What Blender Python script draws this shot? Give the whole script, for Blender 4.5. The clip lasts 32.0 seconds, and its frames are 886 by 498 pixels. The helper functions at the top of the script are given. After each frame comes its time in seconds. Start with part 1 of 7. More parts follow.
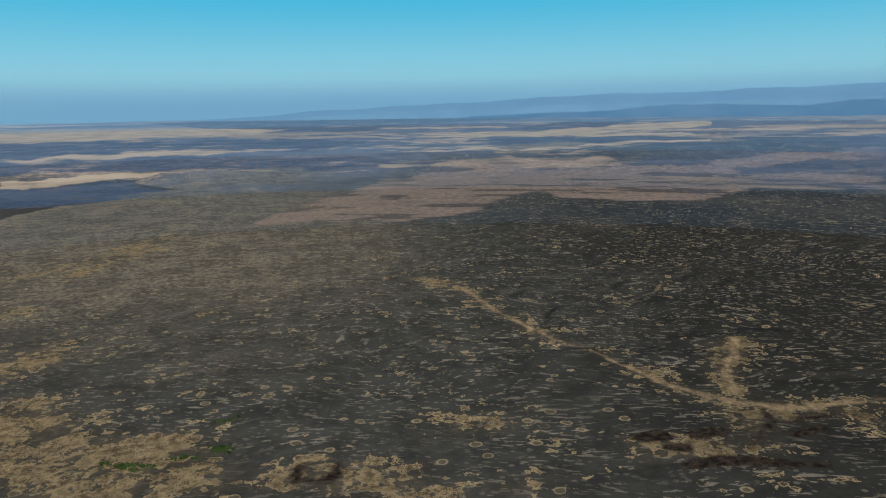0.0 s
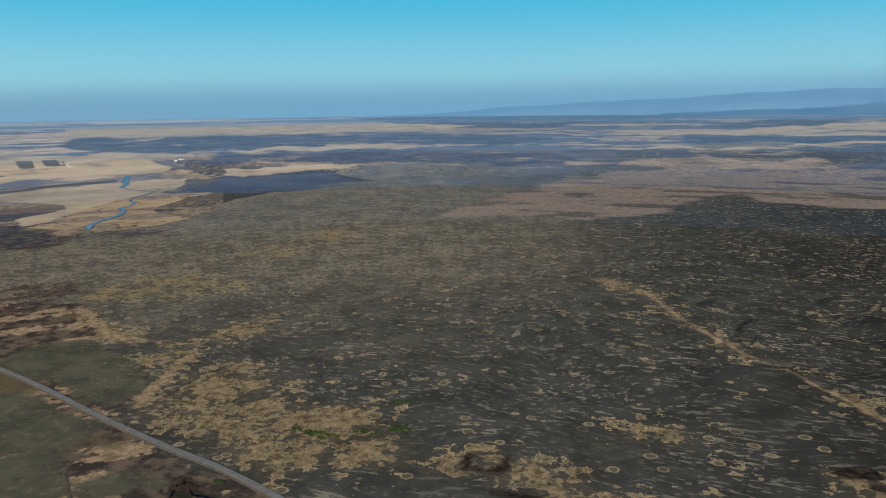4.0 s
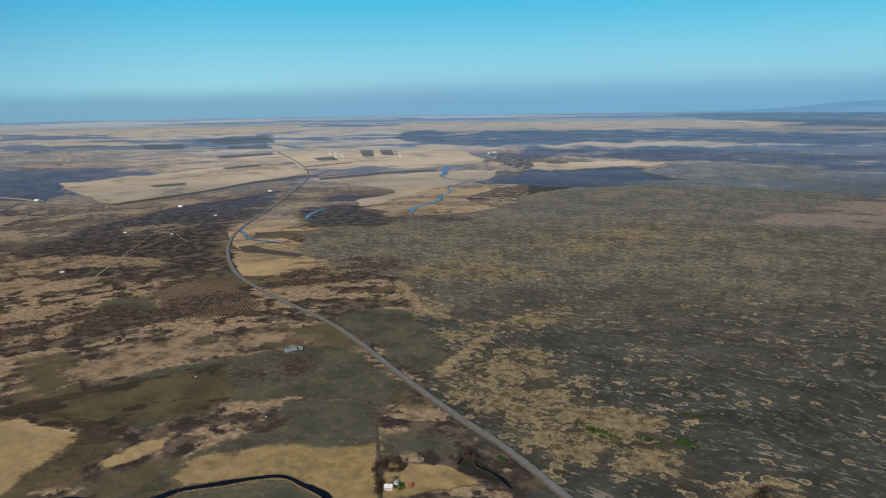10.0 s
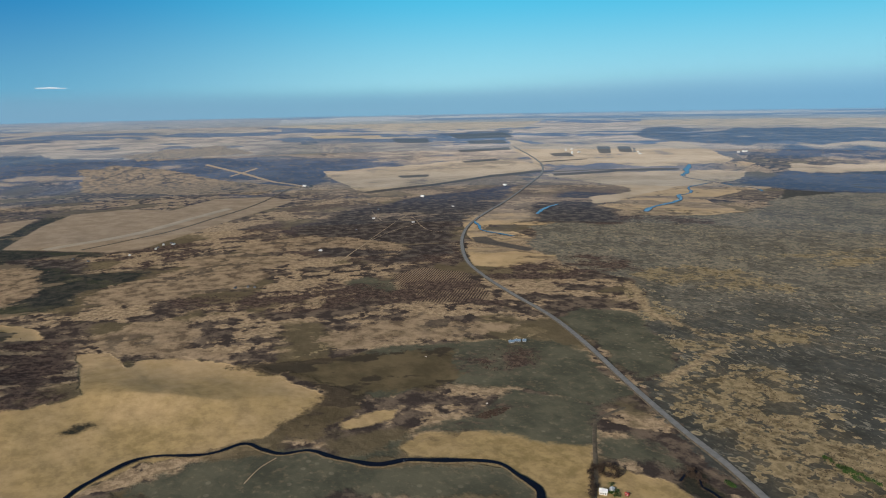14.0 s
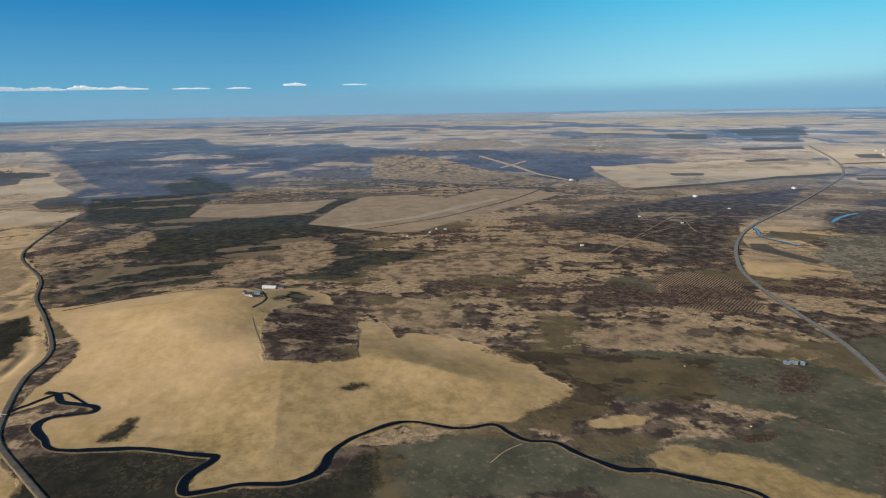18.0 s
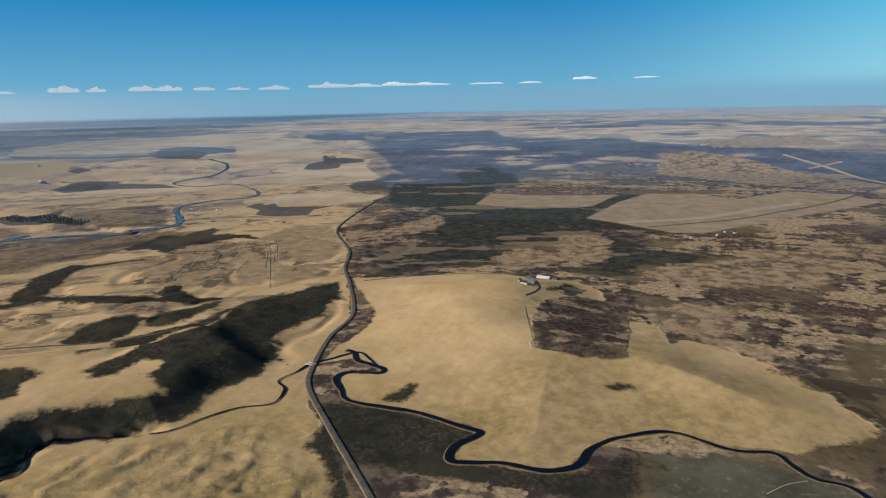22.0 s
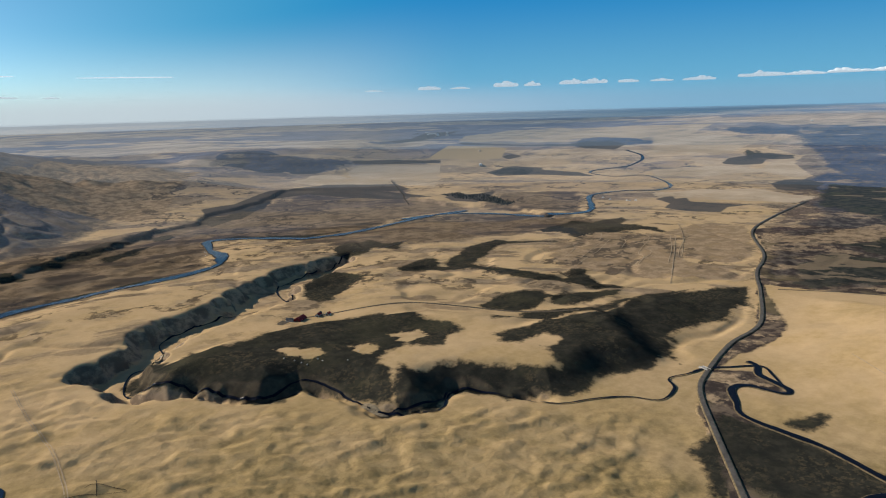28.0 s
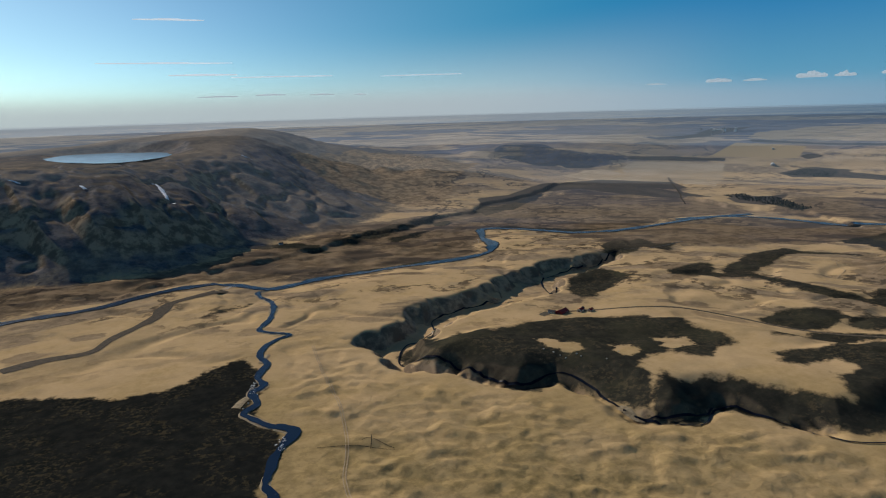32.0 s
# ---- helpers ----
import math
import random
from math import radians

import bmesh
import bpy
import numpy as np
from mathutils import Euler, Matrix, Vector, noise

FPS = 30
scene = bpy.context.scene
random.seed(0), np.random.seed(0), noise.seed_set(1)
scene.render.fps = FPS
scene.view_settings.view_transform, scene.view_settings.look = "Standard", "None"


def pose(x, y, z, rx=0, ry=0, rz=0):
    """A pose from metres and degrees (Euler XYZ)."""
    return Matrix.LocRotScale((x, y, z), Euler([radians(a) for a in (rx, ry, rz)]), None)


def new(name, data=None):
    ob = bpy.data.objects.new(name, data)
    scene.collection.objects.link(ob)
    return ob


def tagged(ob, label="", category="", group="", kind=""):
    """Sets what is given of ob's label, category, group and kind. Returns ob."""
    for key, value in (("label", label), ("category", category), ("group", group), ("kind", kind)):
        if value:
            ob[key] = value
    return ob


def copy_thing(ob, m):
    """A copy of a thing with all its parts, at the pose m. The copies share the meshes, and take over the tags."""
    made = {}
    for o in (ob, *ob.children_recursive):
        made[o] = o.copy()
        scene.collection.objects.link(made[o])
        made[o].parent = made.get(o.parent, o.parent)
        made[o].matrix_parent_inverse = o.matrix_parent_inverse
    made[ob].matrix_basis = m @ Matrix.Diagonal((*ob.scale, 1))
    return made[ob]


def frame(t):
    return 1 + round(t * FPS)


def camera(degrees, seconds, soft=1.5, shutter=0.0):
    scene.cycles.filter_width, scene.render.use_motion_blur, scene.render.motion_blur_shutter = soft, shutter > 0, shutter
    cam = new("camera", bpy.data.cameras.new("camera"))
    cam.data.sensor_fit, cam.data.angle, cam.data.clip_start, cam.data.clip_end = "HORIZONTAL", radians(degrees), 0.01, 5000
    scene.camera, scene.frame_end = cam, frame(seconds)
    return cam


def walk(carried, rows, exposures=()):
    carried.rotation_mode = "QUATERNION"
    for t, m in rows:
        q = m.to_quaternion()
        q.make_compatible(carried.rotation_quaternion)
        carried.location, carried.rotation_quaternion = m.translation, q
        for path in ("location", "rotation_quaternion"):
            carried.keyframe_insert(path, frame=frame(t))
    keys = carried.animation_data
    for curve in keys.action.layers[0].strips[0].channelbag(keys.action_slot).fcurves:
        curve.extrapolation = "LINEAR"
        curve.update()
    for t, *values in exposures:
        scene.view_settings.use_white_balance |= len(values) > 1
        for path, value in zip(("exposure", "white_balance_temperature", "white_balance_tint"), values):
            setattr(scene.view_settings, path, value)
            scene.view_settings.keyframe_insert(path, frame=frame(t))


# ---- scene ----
cam = camera(65.53, 32.0, soft=1.1)
U = 1.4                 # metres to one unit of the plan
EYE = 200.0 * U
ROWS = [
    (0.0, 0.00, -11.52, 0.90),
    (0.5, 1.90, -11.52, 0.84),
    (1.0, 3.81, -11.53, 0.80),
    (1.5, 5.69, -11.54, 0.79),
    (2.0, 7.53, -11.55, 0.81),
    (2.5, 9.41, -11.55, 0.80),
    (3.0, 11.33, -11.55, 0.80),
    (3.5, 13.30, -11.58, 0.79),
    (5.5, 21.33, -11.58, 0.81),
    (6.0, 23.37, -11.55, 0.84),
    (6.5, 25.44, -11.54, 0.84),
    (7.0, 27.49, -11.56, 0.83),
    (7.5, 29.49, -11.57, 0.82),
    (8.0, 31.51, -11.58, 0.84),
    (8.5, 33.63, -11.61, 0.87),
    (9.0, 35.81, -11.61, 0.88),
    (9.5, 38.00, -11.61, 0.87),
    (10.0, 40.20, -11.60, 0.85),
    (10.5, 42.38, -11.60, 0.82),
    (11.0, 44.62, -11.59, 0.84),
    (11.5, 46.92, -11.61, 0.89),
    (12.0, 49.32, -11.63, 0.93),
    (12.5, 51.89, -11.63, 0.94),
    (13.0, 54.38, -11.64, 0.97),
    (13.5, 56.90, -11.62, 1.01),
    (14.0, 59.48, -11.63, 1.03),
    (14.5, 62.09, -11.66, 1.00),
    (16.5, 72.65, -11.69, 1.01),
    (17.0, 75.51, -11.69, 1.01),
    (17.5, 78.42, -11.70, 0.96),
    (18.0, 81.42, -11.72, 0.96),
    (18.5, 84.39, -11.73, 0.96),
    (19.0, 87.35, -11.75, 0.96),
    (19.5, 90.20, -11.76, 0.99),
    (20.0, 93.06, -11.76, 1.04),
    (20.5, 96.00, -11.76, 1.08),
    (21.0, 98.84, -11.78, 1.10),
    (21.5, 101.70, -11.79, 1.10),
    (22.0, 104.56, -11.83, 1.05),
    (22.5, 107.35, -11.83, 1.06),
    (23.0, 110.14, -11.83, 1.10),
    (23.5, 112.91, -11.81, 1.14),
    (24.0, 115.64, -11.82, 1.18),
    (24.5, 118.37, -11.80, 1.26),
    (25.0, 121.09, -11.80, 1.30),
    (25.5, 123.89, -11.79, 1.35),
    (27.5, 135.18, -11.79, 1.47),
    (28.0, 137.93, -11.77, 1.48),
    (28.5, 140.70, -11.78, 1.51),
    (29.0, 143.48, -11.74, 1.53),
    (29.5, 146.32, -11.72, 1.55),
    (30.0, 149.17, -11.71, 1.58),
    (30.5, 151.96, -11.68, 1.60),
    (31.0, 154.69, -11.66, 1.62),
    (31.5, 157.50, -11.65, 1.64),
    (32.0, 160.32, -11.63, 1.63),
]
EXPOSURES = [(0.0, 0.05), (8.0, 0.12), (13.0, 0.2), (23.0, 0.28), (28.0, 0.33), (30.0, 0.25), (31.0, 0.07), (32.0, -0.06)]
walk(cam, [(t, pose(0, 0, EYE, 90 + pitch, roll, yaw)) for t, yaw, pitch, roll in ROWS], EXPOSURES)

# ---- sky, sun ----
SUN_YAW, SUN_UP = 206.0, 24.5
world = bpy.data.worlds.new("world")
scene.world = world
world.use_nodes = True
wn = world.node_tree.nodes
sky = wn.new("ShaderNodeTexSky")
sky.sky_type, sky.sun_disc = "NISHITA", False
sky.sun_elevation, sky.sun_rotation = radians(SUN_UP), radians(-SUN_YAW)
sky.altitude, sky.air_density, sky.dust_density, sky.ozone_density = 0, 0.6, 0.3, 1.6
wn["Background"].inputs["Strength"].default_value = 0.08
tint = wn.new("ShaderNodeMix")
tint.data_type, tint.blend_type = "RGBA", "MULTIPLY"
tint.inputs[0].default_value = 1.0
tint.inputs[7].default_value = (0.66, 0.97, 1.06, 1)
world.node_tree.links.new(sky.outputs[0], tint.inputs[6])
deep = wn.new("ShaderNodeHueSaturation")
deep.inputs["Saturation"].default_value = 1.0
world.node_tree.links.new(tint.outputs[2], deep.inputs["Color"])
world.node_tree.links.new(deep.outputs[0], wn["Background"].inputs["Color"])
sun = new("sun", bpy.data.lights.new("sun", "SUN"))
sun.data.energy, sun.data.angle, sun.data.color = 4.85, radians(0.53), (1.0, 0.885, 0.74)
sun_way = Vector((-math.sin(radians(SUN_YAW)) * math.cos(radians(SUN_UP)), math.cos(radians(SUN_YAW)) * math.cos(radians(SUN_UP)), math.sin(radians(SUN_UP))))
sun.rotation_euler = sun_way.to_track_quat("Z", "Y").to_euler()


# ---- materials ----
class Nodes:
    """A short way to wire a node material."""

    def __init__(self, name):
        self.mat = bpy.data.materials.new(name)
        self.mat.use_nodes = True
        self.tree = self.mat.node_tree
        self.bsdf = self.tree.nodes["Principled BSDF"]

    def put(self, socket, value):
        if hasattr(value, "is_output"):
            self.tree.links.new(value, socket)
        elif isinstance(value, (tuple, list)) and len(value) == 3 and socket.type == "RGBA":
            socket.default_value = (*value, 1)
        else:
            socket.default_value = value

    def node(self, kind, *values, **named):
        n = self.tree.nodes.new(kind)
        for i, v in enumerate(values):
            if v is not None:
                self.put(n.inputs[i], v)
        for k, v in named.items():
            self.put(n.inputs[k], v)
        return n

    def math(self, op, a, b=0.0, c=0.0):
        n = self.tree.nodes.new("ShaderNodeMath")
        n.operation = op
        for i, v in enumerate((a, b, c)):
            self.put(n.inputs[i], v)
        return n.outputs[0]

    def where(self):
        return self.tree.nodes.new("ShaderNodeTexCoord").outputs["Object"]

    def stretched(self, scale, turn=0.0):
        return self.node("ShaderNodeMapping", self.where(), (0, 0, 0), (0, 0, turn), tuple(v / U for v in scale)).outputs[0]

    def noise(self, size, detail=3.0, way=None, rough=0.55):
        """Noise with a grain of size metres, 0 to 1."""
        n = self.node("ShaderNodeTexNoise", Vector=way or self.where(), Scale=1.0 / (size * U), Detail=detail, Roughness=rough)
        return n.outputs["Fac"]

    def step(self, value, a, b, to_a=0.0, to_b=1.0):
        n = self.node("ShaderNodeMapRange", value, a, b, to_a, to_b)
        n.interpolation_type = "SMOOTHSTEP"
        return n.outputs[0]

    def mix(self, fac, a, b):
        n = self.tree.nodes.new("ShaderNodeMix")
        n.data_type = "RGBA"
        self.put(n.inputs[0], fac)
        self.put(n.inputs[6], a)
        self.put(n.inputs[7], b)
        return n.outputs[2]

    def attr(self, name):
        n = self.tree.nodes.new("ShaderNodeAttribute")
        n.attribute_name = name
        return n.outputs["Fac"]

    def bump(self, height, strength, distance):
        n = self.node("ShaderNodeBump", Strength=strength, Distance=distance, Height=height)
        self.put(self.bsdf.inputs["Normal"], n.outputs[0])

    def done(self, colour, roughness=0.9, metal=0.0, spec=0.3):
        self.put(self.bsdf.inputs["Base Color"], colour)
        self.put(self.bsdf.inputs["Roughness"], roughness)
        self.put(self.bsdf.inputs["Metallic"], metal)
        self.put(self.bsdf.inputs["Specular IOR Level"], spec)
        return self.mat


def ground_material():
    n = Nodes("open_land")
    n2, n8, n30, n120 = n.noise(2.4, 4, rough=0.7), n.noise(9, 6, rough=0.65), n.noise(36, 7, rough=0.65), n.noise(170, 8, rough=0.65)
    n6, n17, n60 = n.noise(6, 5, rough=0.7), n.noise(17, 6, rough=0.65), n.noise(70, 7, rough=0.68)
    blur = n.math("ADD", n.math("MULTIPLY", n.math("SUBTRACT", n8, 0.5), 30), n.math("MULTIPLY", n.math("SUBTRACT", n60, 0.5), 80))

    feather = n.math("ADD", n.math("MULTIPLY", n.math("SUBTRACT", n6, 0.5), 34), n.math("MULTIPLY", n.math("SUBTRACT", n17, 0.5), 46))

    def zone(name, soft=3.0, gain=1.0, fray=0.0):
        edge = n.math("ADD", n.attr(name), n.math("MULTIPLY", blur, gain))
        if fray:
            edge = n.math("ADD", edge, n.math("MULTIPLY", feather, fray))
        return n.step(edge, -soft, soft)

    wisp = n.math("ADD", n.attr("wisp"), n.math("MULTIPLY", n.math("SUBTRACT", n17, 0.5), 0.45))
    # scarp: thin dark lines in the colour for small shaded steps
    scarp = n.math("MULTIPLY", n.step(n.math("ABSOLUTE", n.math("SUBTRACT", n.noise(120, 6, rough=0.6), 0.5)), 0.03, 0.012), n.step(n.noise(210, 4), 0.47, 0.56))
    # heath: brown scrub broken by dry grass
    scrub = n.mix(n.step(n17, 0.42, 0.58), (0.05, 0.04, 0.036), (0.15, 0.115, 0.085))
    patch = n.math("ADD", n.math("MULTIPLY", n17, 0.3), n.math("ADD", n.math("MULTIPLY", n60, 0.45), n.math("MULTIPLY", n120, 0.25)))
    grass = n.mix(n.step(n6, 0.4, 0.6), (0.22, 0.16, 0.1), (0.4, 0.295, 0.185))
    colour = n.mix(n.step(n.math("ADD", patch, n.math("MULTIPLY", wisp, 0.14)), 0.505, 0.535), scrub, grass)
    olive = n.mix(n6, (0.1, 0.082, 0.048), (0.15, 0.12, 0.07))
    colour = n.mix(n.math("MULTIPLY", n.step(n.noise(110, 6), 0.52, 0.58), 0.8), colour, olive)
    # old lava under grey moss, dotted with raised islands of pale grass that carry a paler rim
    lava = n.mix(n.step(n30, 0.35, 0.65), (0.045, 0.047, 0.042), (0.076, 0.078, 0.07))
    lava = n.mix(n.math("MULTIPLY", n.step(n6, 0.5, 0.7), 0.4), lava, (0.09, 0.08, 0.058))
    # painted darker towards the east to match the dimmer view there
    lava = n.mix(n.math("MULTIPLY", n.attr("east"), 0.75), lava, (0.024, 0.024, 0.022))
    swirl = n.tree.nodes.new("ShaderNodeVectorMath")
    swirl.operation = "SCALE"
    n.put(swirl.inputs[0], n.node("ShaderNodeTexNoise", Vector=n.where(), Scale=1 / (300 * U), Detail=1.5).outputs["Color"])
    swirl.inputs["Scale"].default_value = 260.0 * U
    moved = n.tree.nodes.new("ShaderNodeVectorMath")
    moved.operation = "ADD"
    n.put(moved.inputs[0], n.where())
    n.put(moved.inputs[1], swirl.outputs[0])
    dash_way = n.node("ShaderNodeMapping", moved.outputs[0], (0, 0, 0), (0, 0, 0.2), (0.085 / U, 0.24 / U, 0.1)).outputs[0]
    dash = n.node("ShaderNodeTexNoise", Vector=dash_way, Scale=1.0, Detail=4.0, Roughness=0.62).outputs["Fac"]
    isle = n.math("ADD", n.math("ADD", n.math("MULTIPLY", n.noise(7, 3, rough=0.5), 0.42), n.math("MULTIPLY", n.noise(27, 6, rough=0.62), 0.58)), n.math("MULTIPLY", n.math("SUBTRACT", n60, 0.5), 0.3))
    rustier = n.math("ADD", n.attr("rust"), n.math("MULTIPLY", blur, 0.9))
    isle = n.math("ADD", isle, n.step(rustier, -26.0, 30.0, -0.03, 0.125))
    filled = n.step(isle, 0.592, 0.604)
    rim = n.math("MULTIPLY", n.step(n.math("ABSOLUTE", n.math("SUBTRACT", isle, 0.6)), 0.02, 0.006), n.step(rustier, -4.0, 14.0, 1.0, 0.3))
    dots = n.node("ShaderNodeTexVoronoi", Vector=n.stretched((0.16, 0.19, 0.0)), Scale=1.0, Randomness=1.0)
    dot = n.math("MULTIPLY", n.step(dots.outputs["Distance"], 0.34, 0.22), n.step(n.node("ShaderNodeSeparateColor", dots.outputs["Color"]).outputs[0], 0.56, 0.66))
    pale = n.math("MAXIMUM", n.step(dash, 0.575, 0.61), n.math("MULTIPLY", dot, 0.5))
    lava = n.mix(n.math("MULTIPLY", pale, n.step(n60, 0.36, 0.62, 0.2, 0.85)), lava, (0.275, 0.25, 0.195))
    lava = n.mix(n.math("MULTIPLY", n.attr("dusty"), n.step(n.math("ADD", n17, n.math("MULTIPLY", n.math("SUBTRACT", n60, 0.5), 0.8)), 0.42, 0.58, 0.35, 0.85)), lava, n.mix(n.step(n6, 0.38, 0.58), (0.12, 0.118, 0.092), (0.3, 0.25, 0.18)))
    cells = n.node("ShaderNodeTexVoronoi", Vector=n.stretched((0.085, 0.1, 0.0), 0.3), Scale=1.0, Randomness=1.0)
    span = n.math("ADD", cells.outputs["Distance"], n.math("MULTIPLY", n.math("SUBTRACT", n8, 0.5), 0.55))
    pick = n.step(n.node("ShaderNodeSeparateColor", cells.outputs["Color"]).outputs[0], 0.86, 0.9)
    lava = n.mix(n.math("MULTIPLY", n.math("MULTIPLY", n.step(span, 0.32, 0.27), pick), 0.55), lava, (0.17, 0.14, 0.085))
    hoop = n.math("MULTIPLY", n.step(n.math("ABSOLUTE", n.math("SUBTRACT", span, 0.29)), 0.075, 0.025), pick)
    earth = n.mix(n.step(n6, 0.4, 0.62), n.mix(n.step(n17, 0.44, 0.56), (0.1, 0.078, 0.046), (0.2, 0.155, 0.088)), n.mix(n30, (0.22, 0.172, 0.098), (0.42, 0.325, 0.19)))
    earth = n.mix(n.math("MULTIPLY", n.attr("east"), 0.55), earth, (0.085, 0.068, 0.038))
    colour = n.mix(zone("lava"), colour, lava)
    colour = n.mix(n.math("MULTIPLY", n.math("MULTIPLY", hoop, zone("lava")), 0.6), colour, (0.42, 0.34, 0.21))
    pink = n.mix(n.step(n8, 0.4, 0.62), (0.34, 0.25, 0.19), (0.23, 0.172, 0.135))
    pink = n.mix(n.step(wisp, 0.05, 0.3), pink, (0.12, 0.092, 0.075))
    colour = n.mix(n.math("MULTIPLY", zone("pink", 12.0, 1.1, 0.8), n.step(n.math("ADD", n17, n.math("MULTIPLY", n.attr("wisp"), 0.1)), 0.4, 0.56, 0.95, 0.55)), colour, pink)
    lavaish = n.math("MAXIMUM", zone("lava"), n.step(rustier, -6.0, 6.0))
    colour = n.mix(n.step(rustier, -12.0, 22.0, 0.0, 0.45), colour, n.mix(n.step(n17, 0.4, 0.6), (0.075, 0.066, 0.045), (0.16, 0.125, 0.075)))
    full = n.step(rustier, -20.0, 8.0, 0.3, 0.95)
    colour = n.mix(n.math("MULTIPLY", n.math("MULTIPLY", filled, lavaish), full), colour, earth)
    colour = n.mix(n.math("MULTIPLY", n.math("MULTIPLY", rim, lavaish), 0.65), colour, (0.5, 0.385, 0.21))
    gold = n.mix(n.step(n6, 0.38, 0.62), (0.19, 0.14, 0.085), (0.4, 0.3, 0.18))
    colour = n.mix(n.math("MULTIPLY", zone("gold", 3.0, 0.22), 0.9), colour, gold)
    # pits are flat dark patches in the colour, not hollows in the mesh
    pit = n.mix(n.step(n6, 0.4, 0.62), (0.018, 0.015, 0.013), (0.06, 0.046, 0.034))
    colour = n.mix(zone("pit", 2.5, 0.25), colour, pit)
    # dry grass land
    grain = n.math("ADD", n.math("MULTIPLY", n2, 0.45), n.math("MULTIPLY", n8, 0.55))
    straw = n.mix(n.step(grain, 0.3, 0.7), (0.46, 0.324, 0.175), (0.52, 0.374, 0.213))
    straw = n.mix(n.step(n60, 0.42, 0.62), straw, n.mix(n.step(n6, 0.3, 0.7), (0.39, 0.275, 0.135), (0.48, 0.34, 0.175)))
    straw = n.mix(n.math("MULTIPLY", n.step(n120, 0.52, 0.66), 0.35), straw, n.mix(n8, (0.2, 0.155, 0.085), (0.3, 0.23, 0.13)))
    straw = n.mix(n.math("MULTIPLY", n.step(n2, 0.62, 0.76), 0.2), straw, (0.17, 0.12, 0.062))
    green = n.mix(n.step(n8, 0.36, 0.64), (0.19, 0.143, 0.064), (0.35, 0.255, 0.118))
    # grass near the eye: greener, with light falloff painted in as a darker tone
    straw = n.mix(n.math("MULTIPLY", n.attr("green_falloff"), n.step(n60, 0.3, 0.6, 0.55, 1.0)), straw, green)
    straw = n.mix(n.math("MULTIPLY", n.step(n17, 0.6, 0.72), 0.14), straw, (0.2, 0.14, 0.08))
    bare = n.mix(n.step(n6, 0.4, 0.6), (0.1, 0.075, 0.052), (0.2, 0.145, 0.09))
    straw = n.mix(n.math("MULTIPLY", n.step(wisp, 0.2, 0.34), n.attr("worn")), straw, bare)
    ashen = n.mix(n.step(n17, 0.4, 0.6), (0.22, 0.17, 0.118), (0.36, 0.275, 0.185))
    straw = n.mix(n.math("MULTIPLY", n.step(n.math("ADD", n60, n.math("MULTIPLY", n.attr("wisp"), 0.16)), 0.47, 0.58), n.math("MULTIPLY", n.attr("worn"), 0.75)), straw, ashen)
    straw = n.mix(n.math("MULTIPLY", n.math("MULTIPLY", scarp, n.step(n17, 0.4, 0.52)), n.attr("worn")), straw, (0.06, 0.048, 0.036))
    colour = n.mix(zone("straw", 1.6, 0.2, 0.12), colour, straw)
    moor = n.mix(n.step(n.math("ADD", n.math("MULTIPLY", n17, 0.5), n.math("MULTIPLY", n60, 0.5)), 0.42, 0.58), (0.06, 0.047, 0.037), (0.19, 0.14, 0.095))
    moor = n.mix(n.step(wisp, 0.1, 0.3), moor, (0.06, 0.048, 0.04))
    moor = n.mix(n.math("MULTIPLY", scarp, 0.8), moor, (0.035, 0.03, 0.026))
    colour = n.mix(n.math("MULTIPLY", zone("moor", 10.0, 1.2, 0.7), 0.85), colour, moor)
    marsh = n.mix(n.step(n30, 0.38, 0.62), (0.066, 0.068, 0.05), (0.11, 0.106, 0.074))
    marsh = n.mix(n.math("MULTIPLY", n.step(n6, 0.52, 0.7), 0.45), marsh, (0.24, 0.19, 0.12))
    marsh = n.mix(n.math("MULTIPLY", n.math("MULTIPLY", dot, n.step(n60, 0.48, 0.58)), 0.3), marsh, (0.3, 0.255, 0.18))
    colour = n.mix(n.math("MULTIPLY", zone("marsh", 4.0, 0.6), n.step(n30, 0.3, 0.42, 0.7, 1.0)), colour, marsh)
    bog = n.mix(n.step(n30, 0.38, 0.62), (0.085, 0.068, 0.04), (0.135, 0.104, 0.06))
    bog = n.mix(n.step(n.math("ADD", wisp, n.math("MULTIPLY", n.math("SUBTRACT", n17, 0.5), 0.6)), 0.14, 0.3), bog, (0.05, 0.041, 0.03))
    colour = n.mix(n.math("MULTIPLY", zone("bog", 4.0, 0.6, 0.5), 0.92), colour, bog)
    rows = n.node("ShaderNodeTexWave", Vector=n.stretched((1, 1, 1), -0.8), Scale=0.1, Distortion=1.6, Detail=2.0).outputs["Fac"]
    furrow = n.mix(n.step(n.math("ADD", rows, n.math("MULTIPLY", n8, 0.5)), 0.55, 0.85), (0.05, 0.039, 0.033), (0.24, 0.175, 0.115))
    colour = n.mix(zone("furrow", 6.0, 0.6), colour, furrow)
    bush = n.mix(n.step(n6, 0.42, 0.6), (0.045, 0.033, 0.03), (0.13, 0.092, 0.072))
    colour = n.mix(n.math("MULTIPLY", zone("scrub", 8.0, 1.5), n.step(n.math("ADD", patch, n.math("MULTIPLY", wisp, 0.12)), 0.54, 0.47, 0.1, 0.9)), colour, bush)
    # black sand and dark moor; on the gorge bank the black takes in its shade
    sand = n.mix(n.step(n8, 0.35, 0.7), (0.023, 0.0235, 0.02), (0.042, 0.04, 0.031))
    sand = n.mix(n.math("MULTIPLY", n.step(n.noise(13, 7, rough=0.7), 0.6, 0.7), 0.2), sand, (0.12, 0.092, 0.05))
